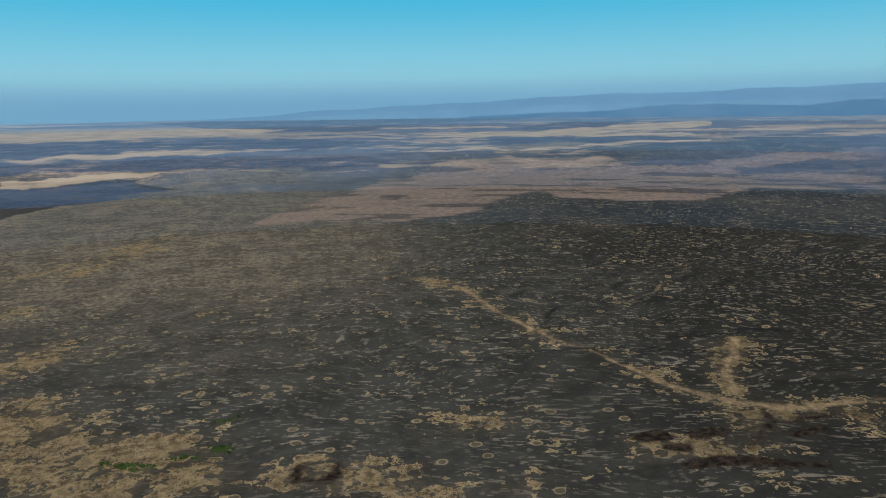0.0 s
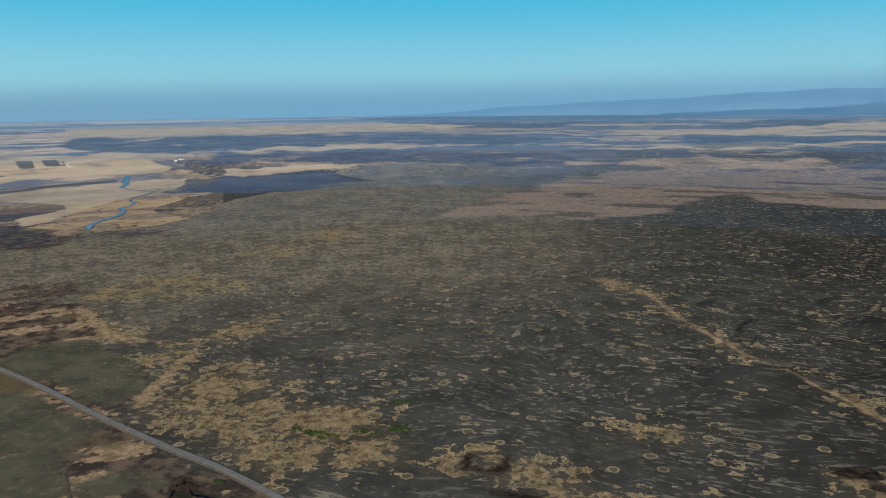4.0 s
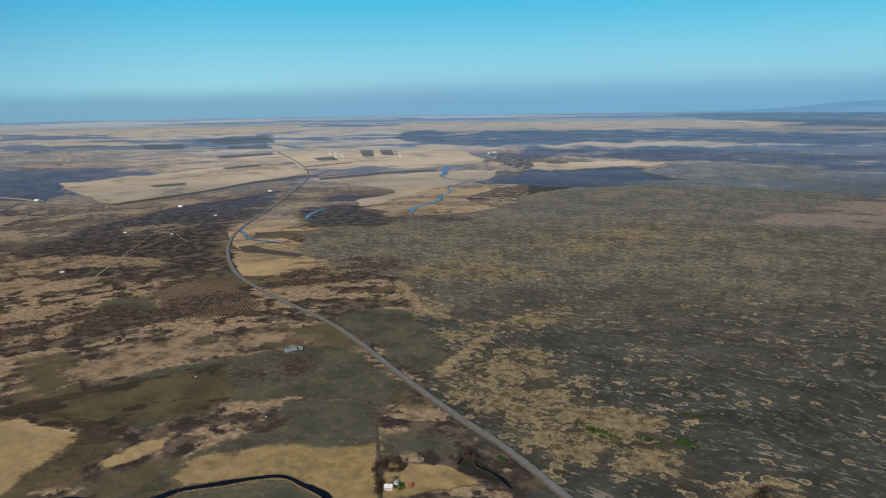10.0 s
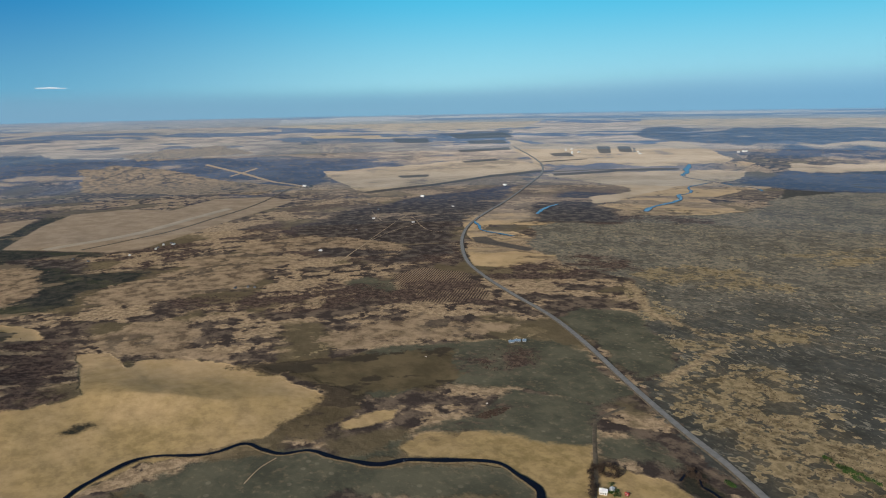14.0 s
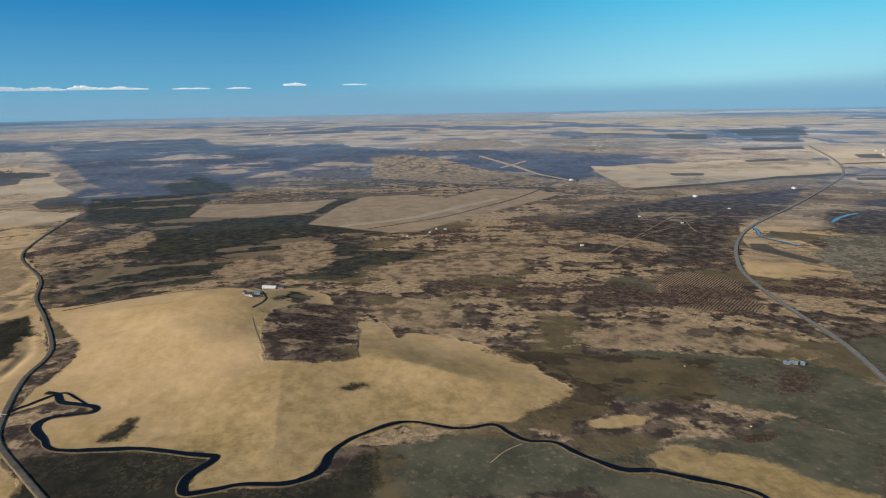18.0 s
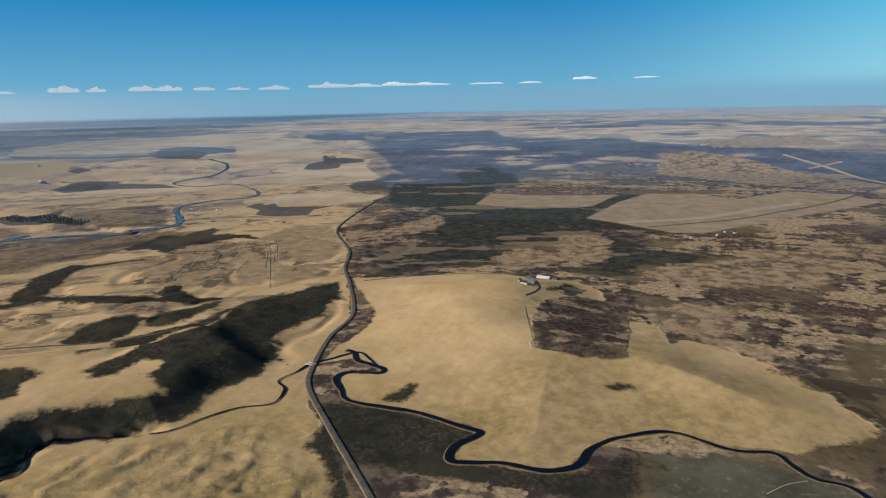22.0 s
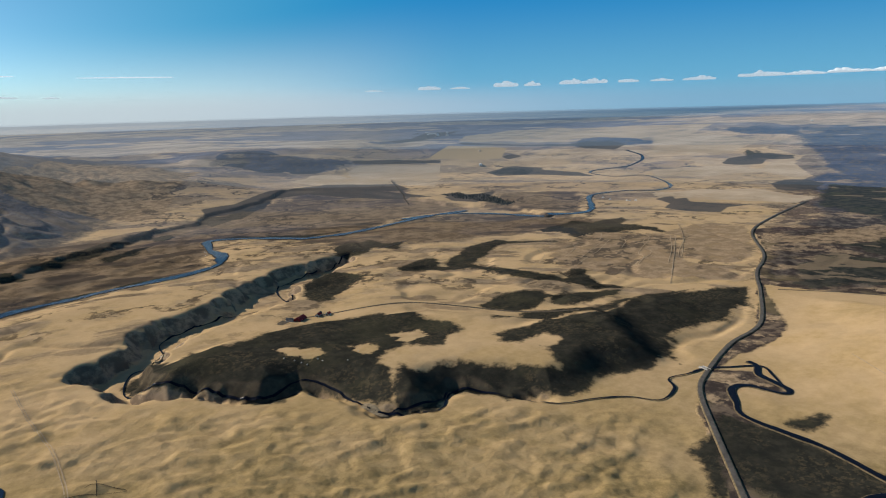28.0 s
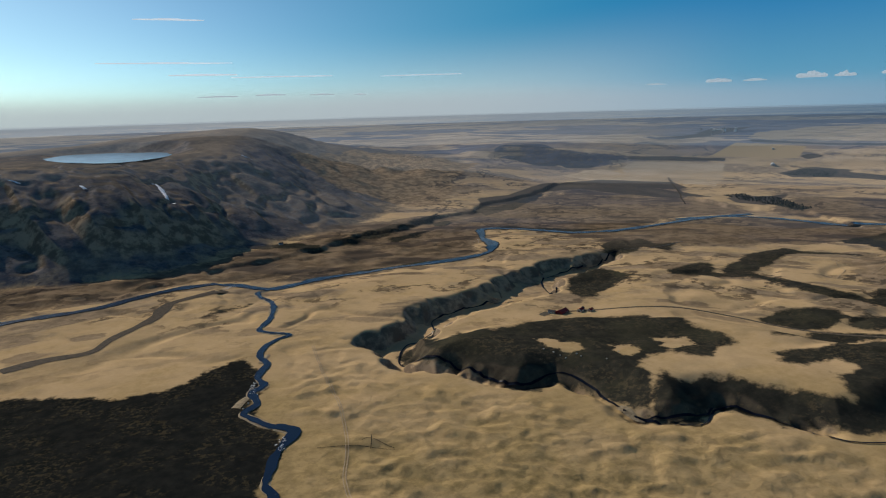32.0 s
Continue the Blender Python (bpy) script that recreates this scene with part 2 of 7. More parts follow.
    sand = n.mix(n.math("MULTIPLY", n.step(n.noise(45, 5), 0.55, 0.68), 0.5), sand, (0.03, 0.029, 0.021))
    twig = n.math("MULTIPLY", n.step(n.noise(3.5, 5, rough=0.7), 0.5, 0.58), n.step(n.noise(40, 5, rough=0.65), 0.44, 0.58))
    # peat: dark heath, painted blacker to take in falloff at the view's edge
    peat = n.mix(n.step(n8, 0.35, 0.7), (0.011, 0.0125, 0.012), (0.021, 0.0215, 0.019))
    peat = n.mix(n.math("MULTIPLY", twig, 0.28), peat, (0.13, 0.1, 0.052))
    peat = n.mix(n.math("MULTIPLY", n.step(n17, 0.54, 0.64), 0.35), peat, (0.024, 0.024, 0.021))
    sand = n.mix(n.math("MULTIPLY", twig, 0.3), sand, (0.16, 0.122, 0.066))
    sand = n.mix(n.math("MULTIPLY", n.step(n60, 0.5, 0.62), 0.5), sand, (0.052, 0.05, 0.032))
    sandy = zone("sand", 3.5, 0.25, 0.35)
    colour = n.mix(sandy, colour, sand)
    colour = n.mix(zone("peat", 2.5, 0.5), colour, peat)
    colour = n.mix(zone("strawisle", 2.0, 0.6), colour, straw)
    wood = n.mix(n.step(n6, 0.4, 0.6), (0.016, 0.02, 0.018), (0.045, 0.045, 0.032))
    colour = n.mix(zone("wood", 3.0, 0.5), colour, wood)
    # fell: the blue of shade and haze on its steep faces is painted in
    fell = n.mix(n.step(n.noise(24, 8, rough=0.72), 0.43, 0.58), (0.06, 0.072, 0.096), (0.17, 0.158, 0.155))
    fell = n.mix(n.math("MULTIPLY", n.step(n8, 0.52, 0.68), 0.7), fell, (0.045, 0.04, 0.034))
    tilt = n.node("ShaderNodeSeparateXYZ", n.tree.nodes.new("ShaderNodeNewGeometry").outputs["Normal"]).outputs[2]
    top = n.mix(n.step(n60, 0.56, 0.66), n.mix(n.step(n17, 0.4, 0.6), (0.065, 0.062, 0.06), (0.115, 0.1, 0.084)), (0.26, 0.195, 0.13))
    fell = n.mix(n.step(tilt, 0.95, 0.99), fell, top)
    colour = n.mix(n.math("MULTIPLY", zone("fell", 24.0, 1.6), 0.92), colour, fell)
    # the far country: strips of pale hay land and heath, distance haze painted into the blues
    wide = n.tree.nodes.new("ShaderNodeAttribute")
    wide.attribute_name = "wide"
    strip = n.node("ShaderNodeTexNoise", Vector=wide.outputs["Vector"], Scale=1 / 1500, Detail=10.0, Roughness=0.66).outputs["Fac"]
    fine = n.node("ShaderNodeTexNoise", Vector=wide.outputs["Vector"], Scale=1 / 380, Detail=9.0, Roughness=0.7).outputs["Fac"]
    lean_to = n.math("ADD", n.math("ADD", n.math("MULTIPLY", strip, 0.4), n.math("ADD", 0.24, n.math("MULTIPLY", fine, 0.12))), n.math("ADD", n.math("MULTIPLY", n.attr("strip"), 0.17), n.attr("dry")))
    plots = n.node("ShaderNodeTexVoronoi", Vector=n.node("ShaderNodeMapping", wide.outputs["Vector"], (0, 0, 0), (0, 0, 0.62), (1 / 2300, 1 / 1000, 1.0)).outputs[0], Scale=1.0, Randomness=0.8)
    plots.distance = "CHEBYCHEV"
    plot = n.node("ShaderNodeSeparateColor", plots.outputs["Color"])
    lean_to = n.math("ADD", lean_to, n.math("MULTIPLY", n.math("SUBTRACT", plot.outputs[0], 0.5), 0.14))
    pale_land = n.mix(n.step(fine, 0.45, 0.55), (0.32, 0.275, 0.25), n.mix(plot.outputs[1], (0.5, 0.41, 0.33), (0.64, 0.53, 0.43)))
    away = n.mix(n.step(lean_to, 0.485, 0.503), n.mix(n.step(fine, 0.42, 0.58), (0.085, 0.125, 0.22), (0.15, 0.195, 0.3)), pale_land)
    # towards the horizon the colour fades to a painted haze grey
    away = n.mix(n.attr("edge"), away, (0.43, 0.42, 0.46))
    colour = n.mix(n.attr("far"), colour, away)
    # slate flats: brown heath near by, haze blue painted in with distance
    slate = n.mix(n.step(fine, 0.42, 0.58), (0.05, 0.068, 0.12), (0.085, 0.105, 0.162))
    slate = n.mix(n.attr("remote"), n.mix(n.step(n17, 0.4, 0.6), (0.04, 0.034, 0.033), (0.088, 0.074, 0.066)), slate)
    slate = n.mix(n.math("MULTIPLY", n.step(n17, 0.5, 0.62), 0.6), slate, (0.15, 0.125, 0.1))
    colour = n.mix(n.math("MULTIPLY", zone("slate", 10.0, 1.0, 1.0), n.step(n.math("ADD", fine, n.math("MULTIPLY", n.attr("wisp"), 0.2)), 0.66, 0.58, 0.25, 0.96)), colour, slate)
    fen = n.mix(n.step(n17, 0.4, 0.6), (0.026, 0.03, 0.029), (0.052, 0.052, 0.043))
    fen = n.mix(n.math("MULTIPLY", n.step(n60, 0.52, 0.62), 0.5), fen, (0.06, 0.066, 0.036))
    fen = n.mix(n.math("MULTIPLY", n.step(n.math("ADD", wisp, n.math("MULTIPLY", n.math("SUBTRACT", fine, 0.5), 0.5)), 0.26, 0.32), 0.75), fen, (0.2, 0.155, 0.105))
    colour = n.mix(n.math("MULTIPLY", zone("fen", 5.0, 0.8, 0.9), 0.92), colour, fen)
    dun = n.mix(n.step(n17, 0.38, 0.62), (0.19, 0.138, 0.088), (0.34, 0.25, 0.16))
    dun = n.mix(n.math("MULTIPLY", scarp, 0.75), dun, (0.06, 0.052, 0.045))
    colour = n.mix(n.math("MULTIPLY", zone("dun", 4.0, 0.7, 0.5), n.step(n17, 0.36, 0.52, 0.6, 0.95)), colour, dun)
    ley = n.mix(n.step(n30, 0.35, 0.65), (0.25, 0.19, 0.13), (0.33, 0.255, 0.178))
    colour = n.mix(zone("ley", 3.0, 0.1, 0.12), colour, ley)
    hay = n.mix(n.step(fine, 0.4, 0.6), (0.38, 0.3, 0.205), (0.5, 0.4, 0.29))
    # far hay takes on the same haze tones in its base colour
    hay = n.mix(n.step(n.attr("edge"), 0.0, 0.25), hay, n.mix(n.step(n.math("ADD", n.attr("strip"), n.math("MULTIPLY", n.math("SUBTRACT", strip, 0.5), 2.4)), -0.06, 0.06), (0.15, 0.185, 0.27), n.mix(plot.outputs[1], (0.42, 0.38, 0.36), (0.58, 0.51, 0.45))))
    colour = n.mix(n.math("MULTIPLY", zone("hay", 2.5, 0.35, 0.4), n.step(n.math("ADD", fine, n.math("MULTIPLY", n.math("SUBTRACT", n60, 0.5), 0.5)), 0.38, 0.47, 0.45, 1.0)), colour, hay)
    field = n.mix(n6, (0.42, 0.31, 0.18), (0.5, 0.38, 0.23))
    colour = n.mix(zone("field", 2.0, 0.05), colour, field)
    # hedge: one dark tone for hedges, plots, pools and the shaded scarp
    hedge = n.mix(n6, (0.045, 0.045, 0.05), (0.09, 0.085, 0.08))
    colour = n.mix(n.math("MULTIPLY", zone("hedge", 3.0, 0.1), 0.9), colour, hedge)
    # bare rock and earth where the ground is steep
    lean = n.node("ShaderNodeSeparateXYZ", n.tree.nodes.new("ShaderNodeNewGeometry").outputs["Normal"]).outputs[2]
    rock = n.mix(n.step(n17, 0.4, 0.62), (0.15, 0.115, 0.082), (0.38, 0.285, 0.19))
    colour = n.mix(n.math("MULTIPLY", n.step(lean, 0.93, 0.8), n.math("SUBTRACT", 1.0, n.math("MULTIPLY", sandy, 0.85))), colour, rock)
    lumpy = n.math("ADD", n.math("MULTIPLY", n2, 0.25), n.math("ADD", n.math("MULTIPLY", n8, 0.6), n30))
    even = n.math("SUBTRACT", 1.0, n.math("MULTIPLY", n.math("MAXIMUM", n.math("MAXIMUM", zone("straw", 1.6, 0.3), sandy), zone("marsh", 4.0, 0.6)), 0.65))
    n.bump(n.math("ADD", n.math("MULTIPLY", lumpy, even), n.math("MULTIPLY", n.attr("meadow"), n.math("ADD", n.math("MULTIPLY", n6, 0.9), n.math("MULTIPLY", n2, 0.5)))), 0.7, 1.7)
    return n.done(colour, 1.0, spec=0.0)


def plain_material(name, a, b, size=3.0, roughness=0.9, spec=0.06, bump=0.0):
    n = Nodes(name)
    grain = n.noise(size, 4)
    if bump:
        n.bump(grain, bump, size * 0.2)
    return n.done(n.mix(n.step(grain, 0.3, 0.7), a, b), roughness, spec=spec)


def water_material(name, deep, shine=0.22, ior=1.16):
    n = Nodes(name)
    n.bump(n.noise(3.0, 3), 0.3, 0.3)
    n.bsdf.inputs["IOR"].default_value = ior
    foam = n.step(n.noise(7, 5, rough=0.7), 0.66, 0.74)
    return n.done(n.mix(n.math("MULTIPLY", foam, 0.35), n.mix(n.noise(25, 3), deep, tuple(c * 1.7 for c in deep)), (0.3, 0.36, 0.42)), shine, spec=0.5)


M_LAND = ground_material()
M_ASPHALT = plain_material("worn_asphalt", (0.075, 0.07, 0.064), (0.12, 0.112, 0.1), 4.0)
M_GRAVEL_ROAD = plain_material("grey_gravel_road", (0.15, 0.152, 0.148), (0.2, 0.2, 0.192), 4.0)
M_VERGE = plain_material("gravel_verge", (0.2, 0.16, 0.105), (0.33, 0.265, 0.17), 2.5)
M_TRACK = plain_material("dirt_track", (0.31, 0.235, 0.15), (0.42, 0.325, 0.215), 3.0)
M_RUNWAY = plain_material("pale_runway", (0.3, 0.255, 0.19), (0.37, 0.315, 0.24), 20.0)
M_DARK_TRACK = plain_material("damp_gravel_track", (0.07, 0.06, 0.045), (0.12, 0.1, 0.075), 3.0)
M_WATER_BLACK = water_material("dark_river_water", (0.004, 0.006, 0.012), 0.3, 1.08)
M_WATER_BLUE = water_material("blue_river_water", (0.005, 0.013, 0.032))
M_LAKE = water_material("lake_water", (0.14, 0.24, 0.33))
M_MUD = plain_material("river_mud", (0.022, 0.018, 0.014), (0.07, 0.053, 0.036), 3.0)
M_BANK = plain_material("damp_grass_bank", (0.11, 0.085, 0.05), (0.21, 0.162, 0.095), 2.5)
M_FOAM = plain_material("white_water", (0.55, 0.6, 0.64), (0.8, 0.83, 0.85), 1.5, 0.5)
# far water: the sky's reflection is painted into its blue
M_WATER_SKY = water_material("far_river_water", (0.04, 0.11, 0.2))

# ---- plan: outlines traced through the camera's view, in units of U metres, x and y by turns ----
UPLAND = [330, -957, 239, -942, 163, -926, 81, -945, 12, -982, -68, -1046, -178, -1146, -271, -1212, -377, -1361, -543, -1594, -762, -1871, -760, -2300, -560, -2700, 0, -2800, 600, -2600, 900, -2000, 800, -1300, 500, -950]
DOME = [-728, -301, -768, -238, -796, -169, -788, -100, -780, -55, -760, -21, -616, 10, -596, 50, -570, 85, -530, 105, -513, 118, -481, 145, -452, 161, -431, 150, -408, 116, -401, 93, -408, 58, -419, 33, -402, 3, -388, -14, -367, -24, -357, -46, -360, -84, -384, -77, -396, -91, -410, -129, -424, -184, -440, -196, -461, -194, -470, -170, -487, -188, -511, -209, -519, -225, -487, -237, -533, -244, -616, -253]
GORGE = [-105, -587, -127, -595, -164, -610, -188, -653, -220, -675, -255, -682, -286, -693, -325, -733, -409, -777, -508, -801, -547, -806, -532, -770, -456, -718, -395, -694, -355, -642, -315, -625, -260, -615, -216, -596, -185, -564, -165, -535, -164, -508, -177, -491, -195, -465, -213, -441, -244, -441, -254, -412, -255, -381, -262, -356, -293, -341, -316, -353, -330, -343, -343, -313, -358, -285, -346, -275, -330, -300, -315, -332, -300, -333, -283, -321, -248, -336, -239, -357, -240, -390, -232, -418, -203, -420, -185, -441, -168, -467, -138, -485, -128, -500, -125, -532, -120, -561]
DARK_BANK = [-143, -510, -156, -483, -177, -474, -190, -454, -201, -429, -221, -422, -236, -427, -248, -404, -252, -387, -260, -358, -255, -344, -270, -335, -287, -328, -309, -346, -318, -343, -337, -319, -346, -294, -351, -282, -380, -276, -400, -277, -424, -280, -467, -262, -493, -283, -542, -359, -479, -385, -458, -433, -424, -501, -373, -520, -321, -549, -227, -562, -177, -542, -155, -524]
DUNES = [-534, -737, -585, -691, -631, -582, -631, -441, -658, -307, -611, -279, -511, -284, -445, -273, -396, -282, -378, -343, -360, -394, -342, -451, -342, -486, -353, -565, -453, -710]
VALLEY = [295, -933, 237, -932, 81, -933, -67, -1034, -265, -1187, -433, -1241, -428, -1082, -357, -904, -240, -880, -128, -846, -20, -862, 103, -828, 206, -796, 246, -763]
LAKE = [306, -1659, 277, -1784, 184, -1795, 70, -1712, 51, -1578, 91, -1456, 146, -1401, 219, -1461, 273, -1556]
PEAKS = [(-40, -1960, 42, 230), (-330, -2000, 12, 200), (330, -1210, 9, 120)]
LOWLAND = [-218, -1068, -242, -1107, -298, -1113, -372, -1187, -431, -1220, -494, -1237, -560, -1325, -652, -1364, -778, -1474, -851, -1551, -931, -1521, -983, -1397, -984, -1222, -959, -1059, -1026, -945, -967, -756, -859, -792, -764, -889, -683, -880, -612, -861, -566, -871, -486, -900, -453, -941, -420, -900, -367, -799, -329, -788, -278, -789, -237, -798, -184, -779, -132, -758, -100, -743, -14, -695, -1, -937, -149, -1023]
LAKE_LEVEL = 116.0
HILLS = [(-735, -80, 11, 120), (-560, 45, 5, 95), (-600, -150, 6, 120), (-480, 60, 3, 80)]
KNOLLS = [(-560, -1750, 38, 170), (-850, -2050, 30, 200), (-1150, -1900, 16, 160)]
STRAW_SOUTH = [-300, -128, -405, -205, -464, -230, -538, -247, -590, -249, -665, -280, -788, -339, -928, -388, -1059, -463, -1117, -432, -1247, -426, -1398, -528, -1486, -508, -1638, -649, -1882, -678, -2014, -781, -2120, -784, -2156, -916, -2298, -892, -2350, -1021, -2524, -980, -2699, -706, -2825, -232, -2839, 58, -2500, -2500, 0, -3520, 1900, -3000, 900, -1200, 300, -600, 120, -250, 0, -150, -150, -60]
STRAW_DOME = [-742, -307, -752, -274, -785, -196, -798, -136, -770, -95, -770, -51, -737, -19, -695, -13, -692, -41, -655, -66, -617, -77, -509, -63, -500, -24, -510, 15, -588, 53, -581, 87, -545, 116, -496, 142, -452, 155, -436, 158, -422, 140, -408, 113, -400, 101, -400, 59, -408, 31, -395, 5, -380, -12, -354, -27, -347, -44, -350, -63, -346, -85, -349, -92, -376, -88, -386, -80, -408, -140, -415, -178, -443, -200, -464, -203, -463, -178, -471, -173, -494, -207, -475, -229, -517, -231, -569, -222, -612, -232, -692, -280]
STRAW_FIELD = [-345, 168, -354, 187, -347, 207, -327, 237, -306, 248, -284, 267, -238, 226, -252, 207, -268, 213, -290, 210, -316, 188, -330, 167]
STRAW_YARD = [-257, 246, -263, 261, -247, 265, -231, 276, -205, 271, -237, 227]
STRAW_BEND = [-829, 527, -802, 577, -744, 584, -709, 595, -694, 544, -690, 496, -726, 468]
STRAW_RIVERSIDE = [-1145, 708, -1148, 784, -1092, 800, -927, 818, -919, 734, -968, 661, -930, 606, -907, 664, -828, 649, -825, 583, -867, 560, -950, 597]
HAY_LARGE = [-2007, 757, -1980, 930, -1936, 1086, -1823, 1293, -1728, 1358, -1664, 1330, -1683, 1152, -1597, 910, -1541, 690, -1567, 680]
STRAW_DELTA = [-1611, 1331, -1656, 1437, -1578, 1608, -1435, 1711, -1305, 1762, -1316, 1621, -1011, 1391, -981, 1269, -991, 1186, -964, 1083, -809, 1135, -808, 1049, -878, 972, -1020, 962, -1078, 999, -1110, 1133, -1177, 1221, -1325, 1248, -1475, 1239]
HAY_FARMS = [-1935, 1398, -1791, 1605, -1550, 1790, -1520, 1702, -1665, 1445, -1728, 1358]
STRAW_SPIT = [-395, 148, -398, 177, -392, 191, -381, 182, -378, 164, -385, 148]
STRAW_SLIP = [-1045, 332, -1008, 409, -937, 397, -990, 331]
STRAW_SPOT = [-1097, 446, -1066, 463, -1031, 443, -1051, 427]
HAY_STRIP = [-1314, 2050, -1129, 2180, -732, 2335, -753, 2281, -1107, 2135, -1301, 2028]
HAY_STRIP_B = [-1200, 1859, -1085, 1928, -955, 2024, -783, 2099, -941, 1956, -1059, 1877, -1168, 1805]
HAY_FARRIGHT = [-1228, 2085, -916, 2275, -893, 2222, -1118, 2118]
DUN_FARLEFT = [-2408, 240, -2444, 355, -2443, 541, -2320, 633, -2324, 413, -2322, 273]
DUN_PLAIN = [-2292, 114, -2270, 280, -2090, 424, -1768, 603, -1679, 449, -1784, 307, -2013, 92]
LAVA = [-186, 294, -240, 305, -294, 336, -337, 369, -355, 425, -443, 478, -496, 544, -565, 580, -652, 567, -771, 595, -937, 723, -907, 869, -792, 1111, -887, 1342, -946, 1545, -871, 1952, -578, 2499, 443, 2542, 1405, 2215, 2300, 2600, 2500, 500, 600, 0, 0, 0, -120, 100]
RUST_ROADSIDE = [-337, 372, -329, 408, -344, 439, -316, 446, -319, 472, -283, 464, -257, 431, -232, 418, -203, 399, -167, 394, -142, 399, -130, 370, -182, 301, -249, 333, -305, 350]
RUST_FORK = [-388, 442, -370, 495, -373, 566, -341, 591, -311, 550, -327, 508, -351, 486, -345, 448, -361, 446]
RUST_SOUTH = [-561, 576, -525, 585, -485, 666, -432, 707, -526, 720, -576, 683, -580, 605]
RUST_SMALL = [-466, 394, -474, 427, -437, 442, -401, 413, -422, 386]
RUST_PLAIN = [-68, 817, -6, 820, 27, 780, -6, 760, -59, 790]
RUST_RIM = [-95, 360, -78, 372, -47, 369, -18, 366, -9, 346, 16, 328, -118, 332]
RUST_CORNER = [-327, 472, -273, 449, -217, 413, -169, 413, -134, 381, -98, 348, -109, 330, -240, 335]
RUST_EAST = [192, 440, 231, 432, 295, 433, 273, 397, 248, 409, 207, 397, 183, 376, 135, 372, 107, 379, 108, 396, 141, 391, 173, 385]
RUST_LOBE = [-26, 393, 3, 422, 53, 435, 39, 414, 2, 388, -21, 381]
RUST_WEST = [-381, 556, -356, 589, -316, 561, -335, 529, -341, 494]
RUST_EDGE = [17, 340, 64, 348, 65, 334, 31, 327, 19, 327]
MARSH_RIVER = [-365, 60, -390, 87, -369, 113, -336, 141, -323, 163, -292, 204, -265, 210, -255, 203]
MARSH_SOUTH = [-382, 13, -390, 55, -386, 89, -365, 118, -333, 142, -312, 184, -326, 8]
MARSH_MID = [-350, 126, -354, 168, -359, 190, -365, 246, -379, 275, -346, 301, -324, 307, -287, 270, -308, 249, -337, 227, -354, 191, -344, 166, -331, 160, -338, 142]
MARSH_BROWN = [-526, 137, -502, 187, -510, 241, -486, 294, -467, 340, -438, 380, -379, 365, -325, 342, -325, 308, -370, 284, -411, 247, -413, 184, -444, 172, -464, 163]
MARSH_ROAD = [-492, 413, -499, 456, -463, 484, -388, 442, -351, 421, -339, 386, -342, 365, -396, 382]
SCRUB_HEATH = [-1555, -610, -1629, -533, -1299, -276, -1252, -173, -1168, -25, -1106, 58, -1032, 10, -1058, -62, -993, -136, -878, -16, -860, -82, -863, -190, -942, -335, -1039, -429]
MARSH_POND = [-741, 301, -753, 331, -717, 350, -668, 333, -653, 298, -692, 283]
PEAT_MOOR = [187, -566, 153, -557, 114, -546, 70, -519, 39, -519, 7, -554, -20, -564, -32, -545, -32, -495, -14, -470, -28, -417, -29, -395, -20, -371, -12, -338, -5, -296, 127, -350]
SAND_FIELD = [-407, -191, -409, -146, -392, -90, -383, -82, -362, -92, -348, -85, -345, -44, -356, -14, -380, 6, -374, 16, -326, 9, -338, -151, -369, -174]
SAND_COVE = [-344, -183, -378, -179, -348, -158, -299, -129, -294, -141, -338, -165]
SLATE_FLATS = [-2315, -882, -2472, -654, -2467, -446, -2452, -66, -2366, 234, -2225, 102, -2156, -135, -2054, -370, -1910, -539, -1996, -652, -2167, -786]
SCRUB_HOLLOW = [-583, -76, -641, -60, -701, -33, -688, -13, -590, 12, -504, -12, -507, -38, -512, -63]
SAND_POCKET = [-699, -69, -736, -52, -735, -40, -702, -49, -689, -62]
SAND_SCAR = [-464, -8, -470, 1, -468, 10, -462, 1]
SAND_NOOK = [-424, -157, -444, -147, -455, -141, -439, -137, -422, -144]
SLATE_BLUE = [-1824, 1856, -1706, 2028, -996, 2464, -928, 2303, -1352, 2028, -1609, 1857, -1753, 1813]
SAND_TRACT = [-2377, 121, -2316, 228, -2242, 443, -1797, 628, -1981, 747, -1976, 909, -2132, 788, -2289, 486, -2336, 260, -2442, 126]
SLATE_PLAIN = [-1273, 1981, -1003, 2095, -687, 2179, -406, 2203, -157, 2257, -535, 2299, -878, 2218, -1291, 2011]
SAND_PLAIN_B = [-870, 1331, -870, 1444, -837, 1732, -690, 1837, -898, 1967, -1054, 1868, -1146, 1769]
WOOD_PLANTATION = [-833, -1941, -947, -2068, -1043, -2067, -1094, -1909, -1245, -1823, -1222, -1775, -1079, -1758, -965, -1817]
WOOD_BELT = [-1456, -1408, -1560, -1436, -1571, -1355, -1489, -1305]
SCRUB_ROAD = [-675, 403, -654, 429, -564, 390, -599, 330, -642, 293, -634, 240, -660, 193, -750, 96, -776, 111, -764, 176, -752, 267]
SCRUB_UPPER = [-1018, 241, -1166, 392, -1293, 602, -1371, 781, -1482, 1087, -1263, 895, -1102, 700, -923, 553, -746, 455, -784, 409, -851, 328]
SCRUB_LOWER = [-437, 263, -451, 294, -456, 332, -428, 335, -411, 316, -411, 278]
SCRUB_HEDGE = [-360, 178, -360, 216, -361, 262, -349, 261, -349, 226, -354, 195]
SCRUB_MID = [-697, 566, -705, 612, -643, 658, -586, 621, -616, 562, -596, 500, -637, 491]
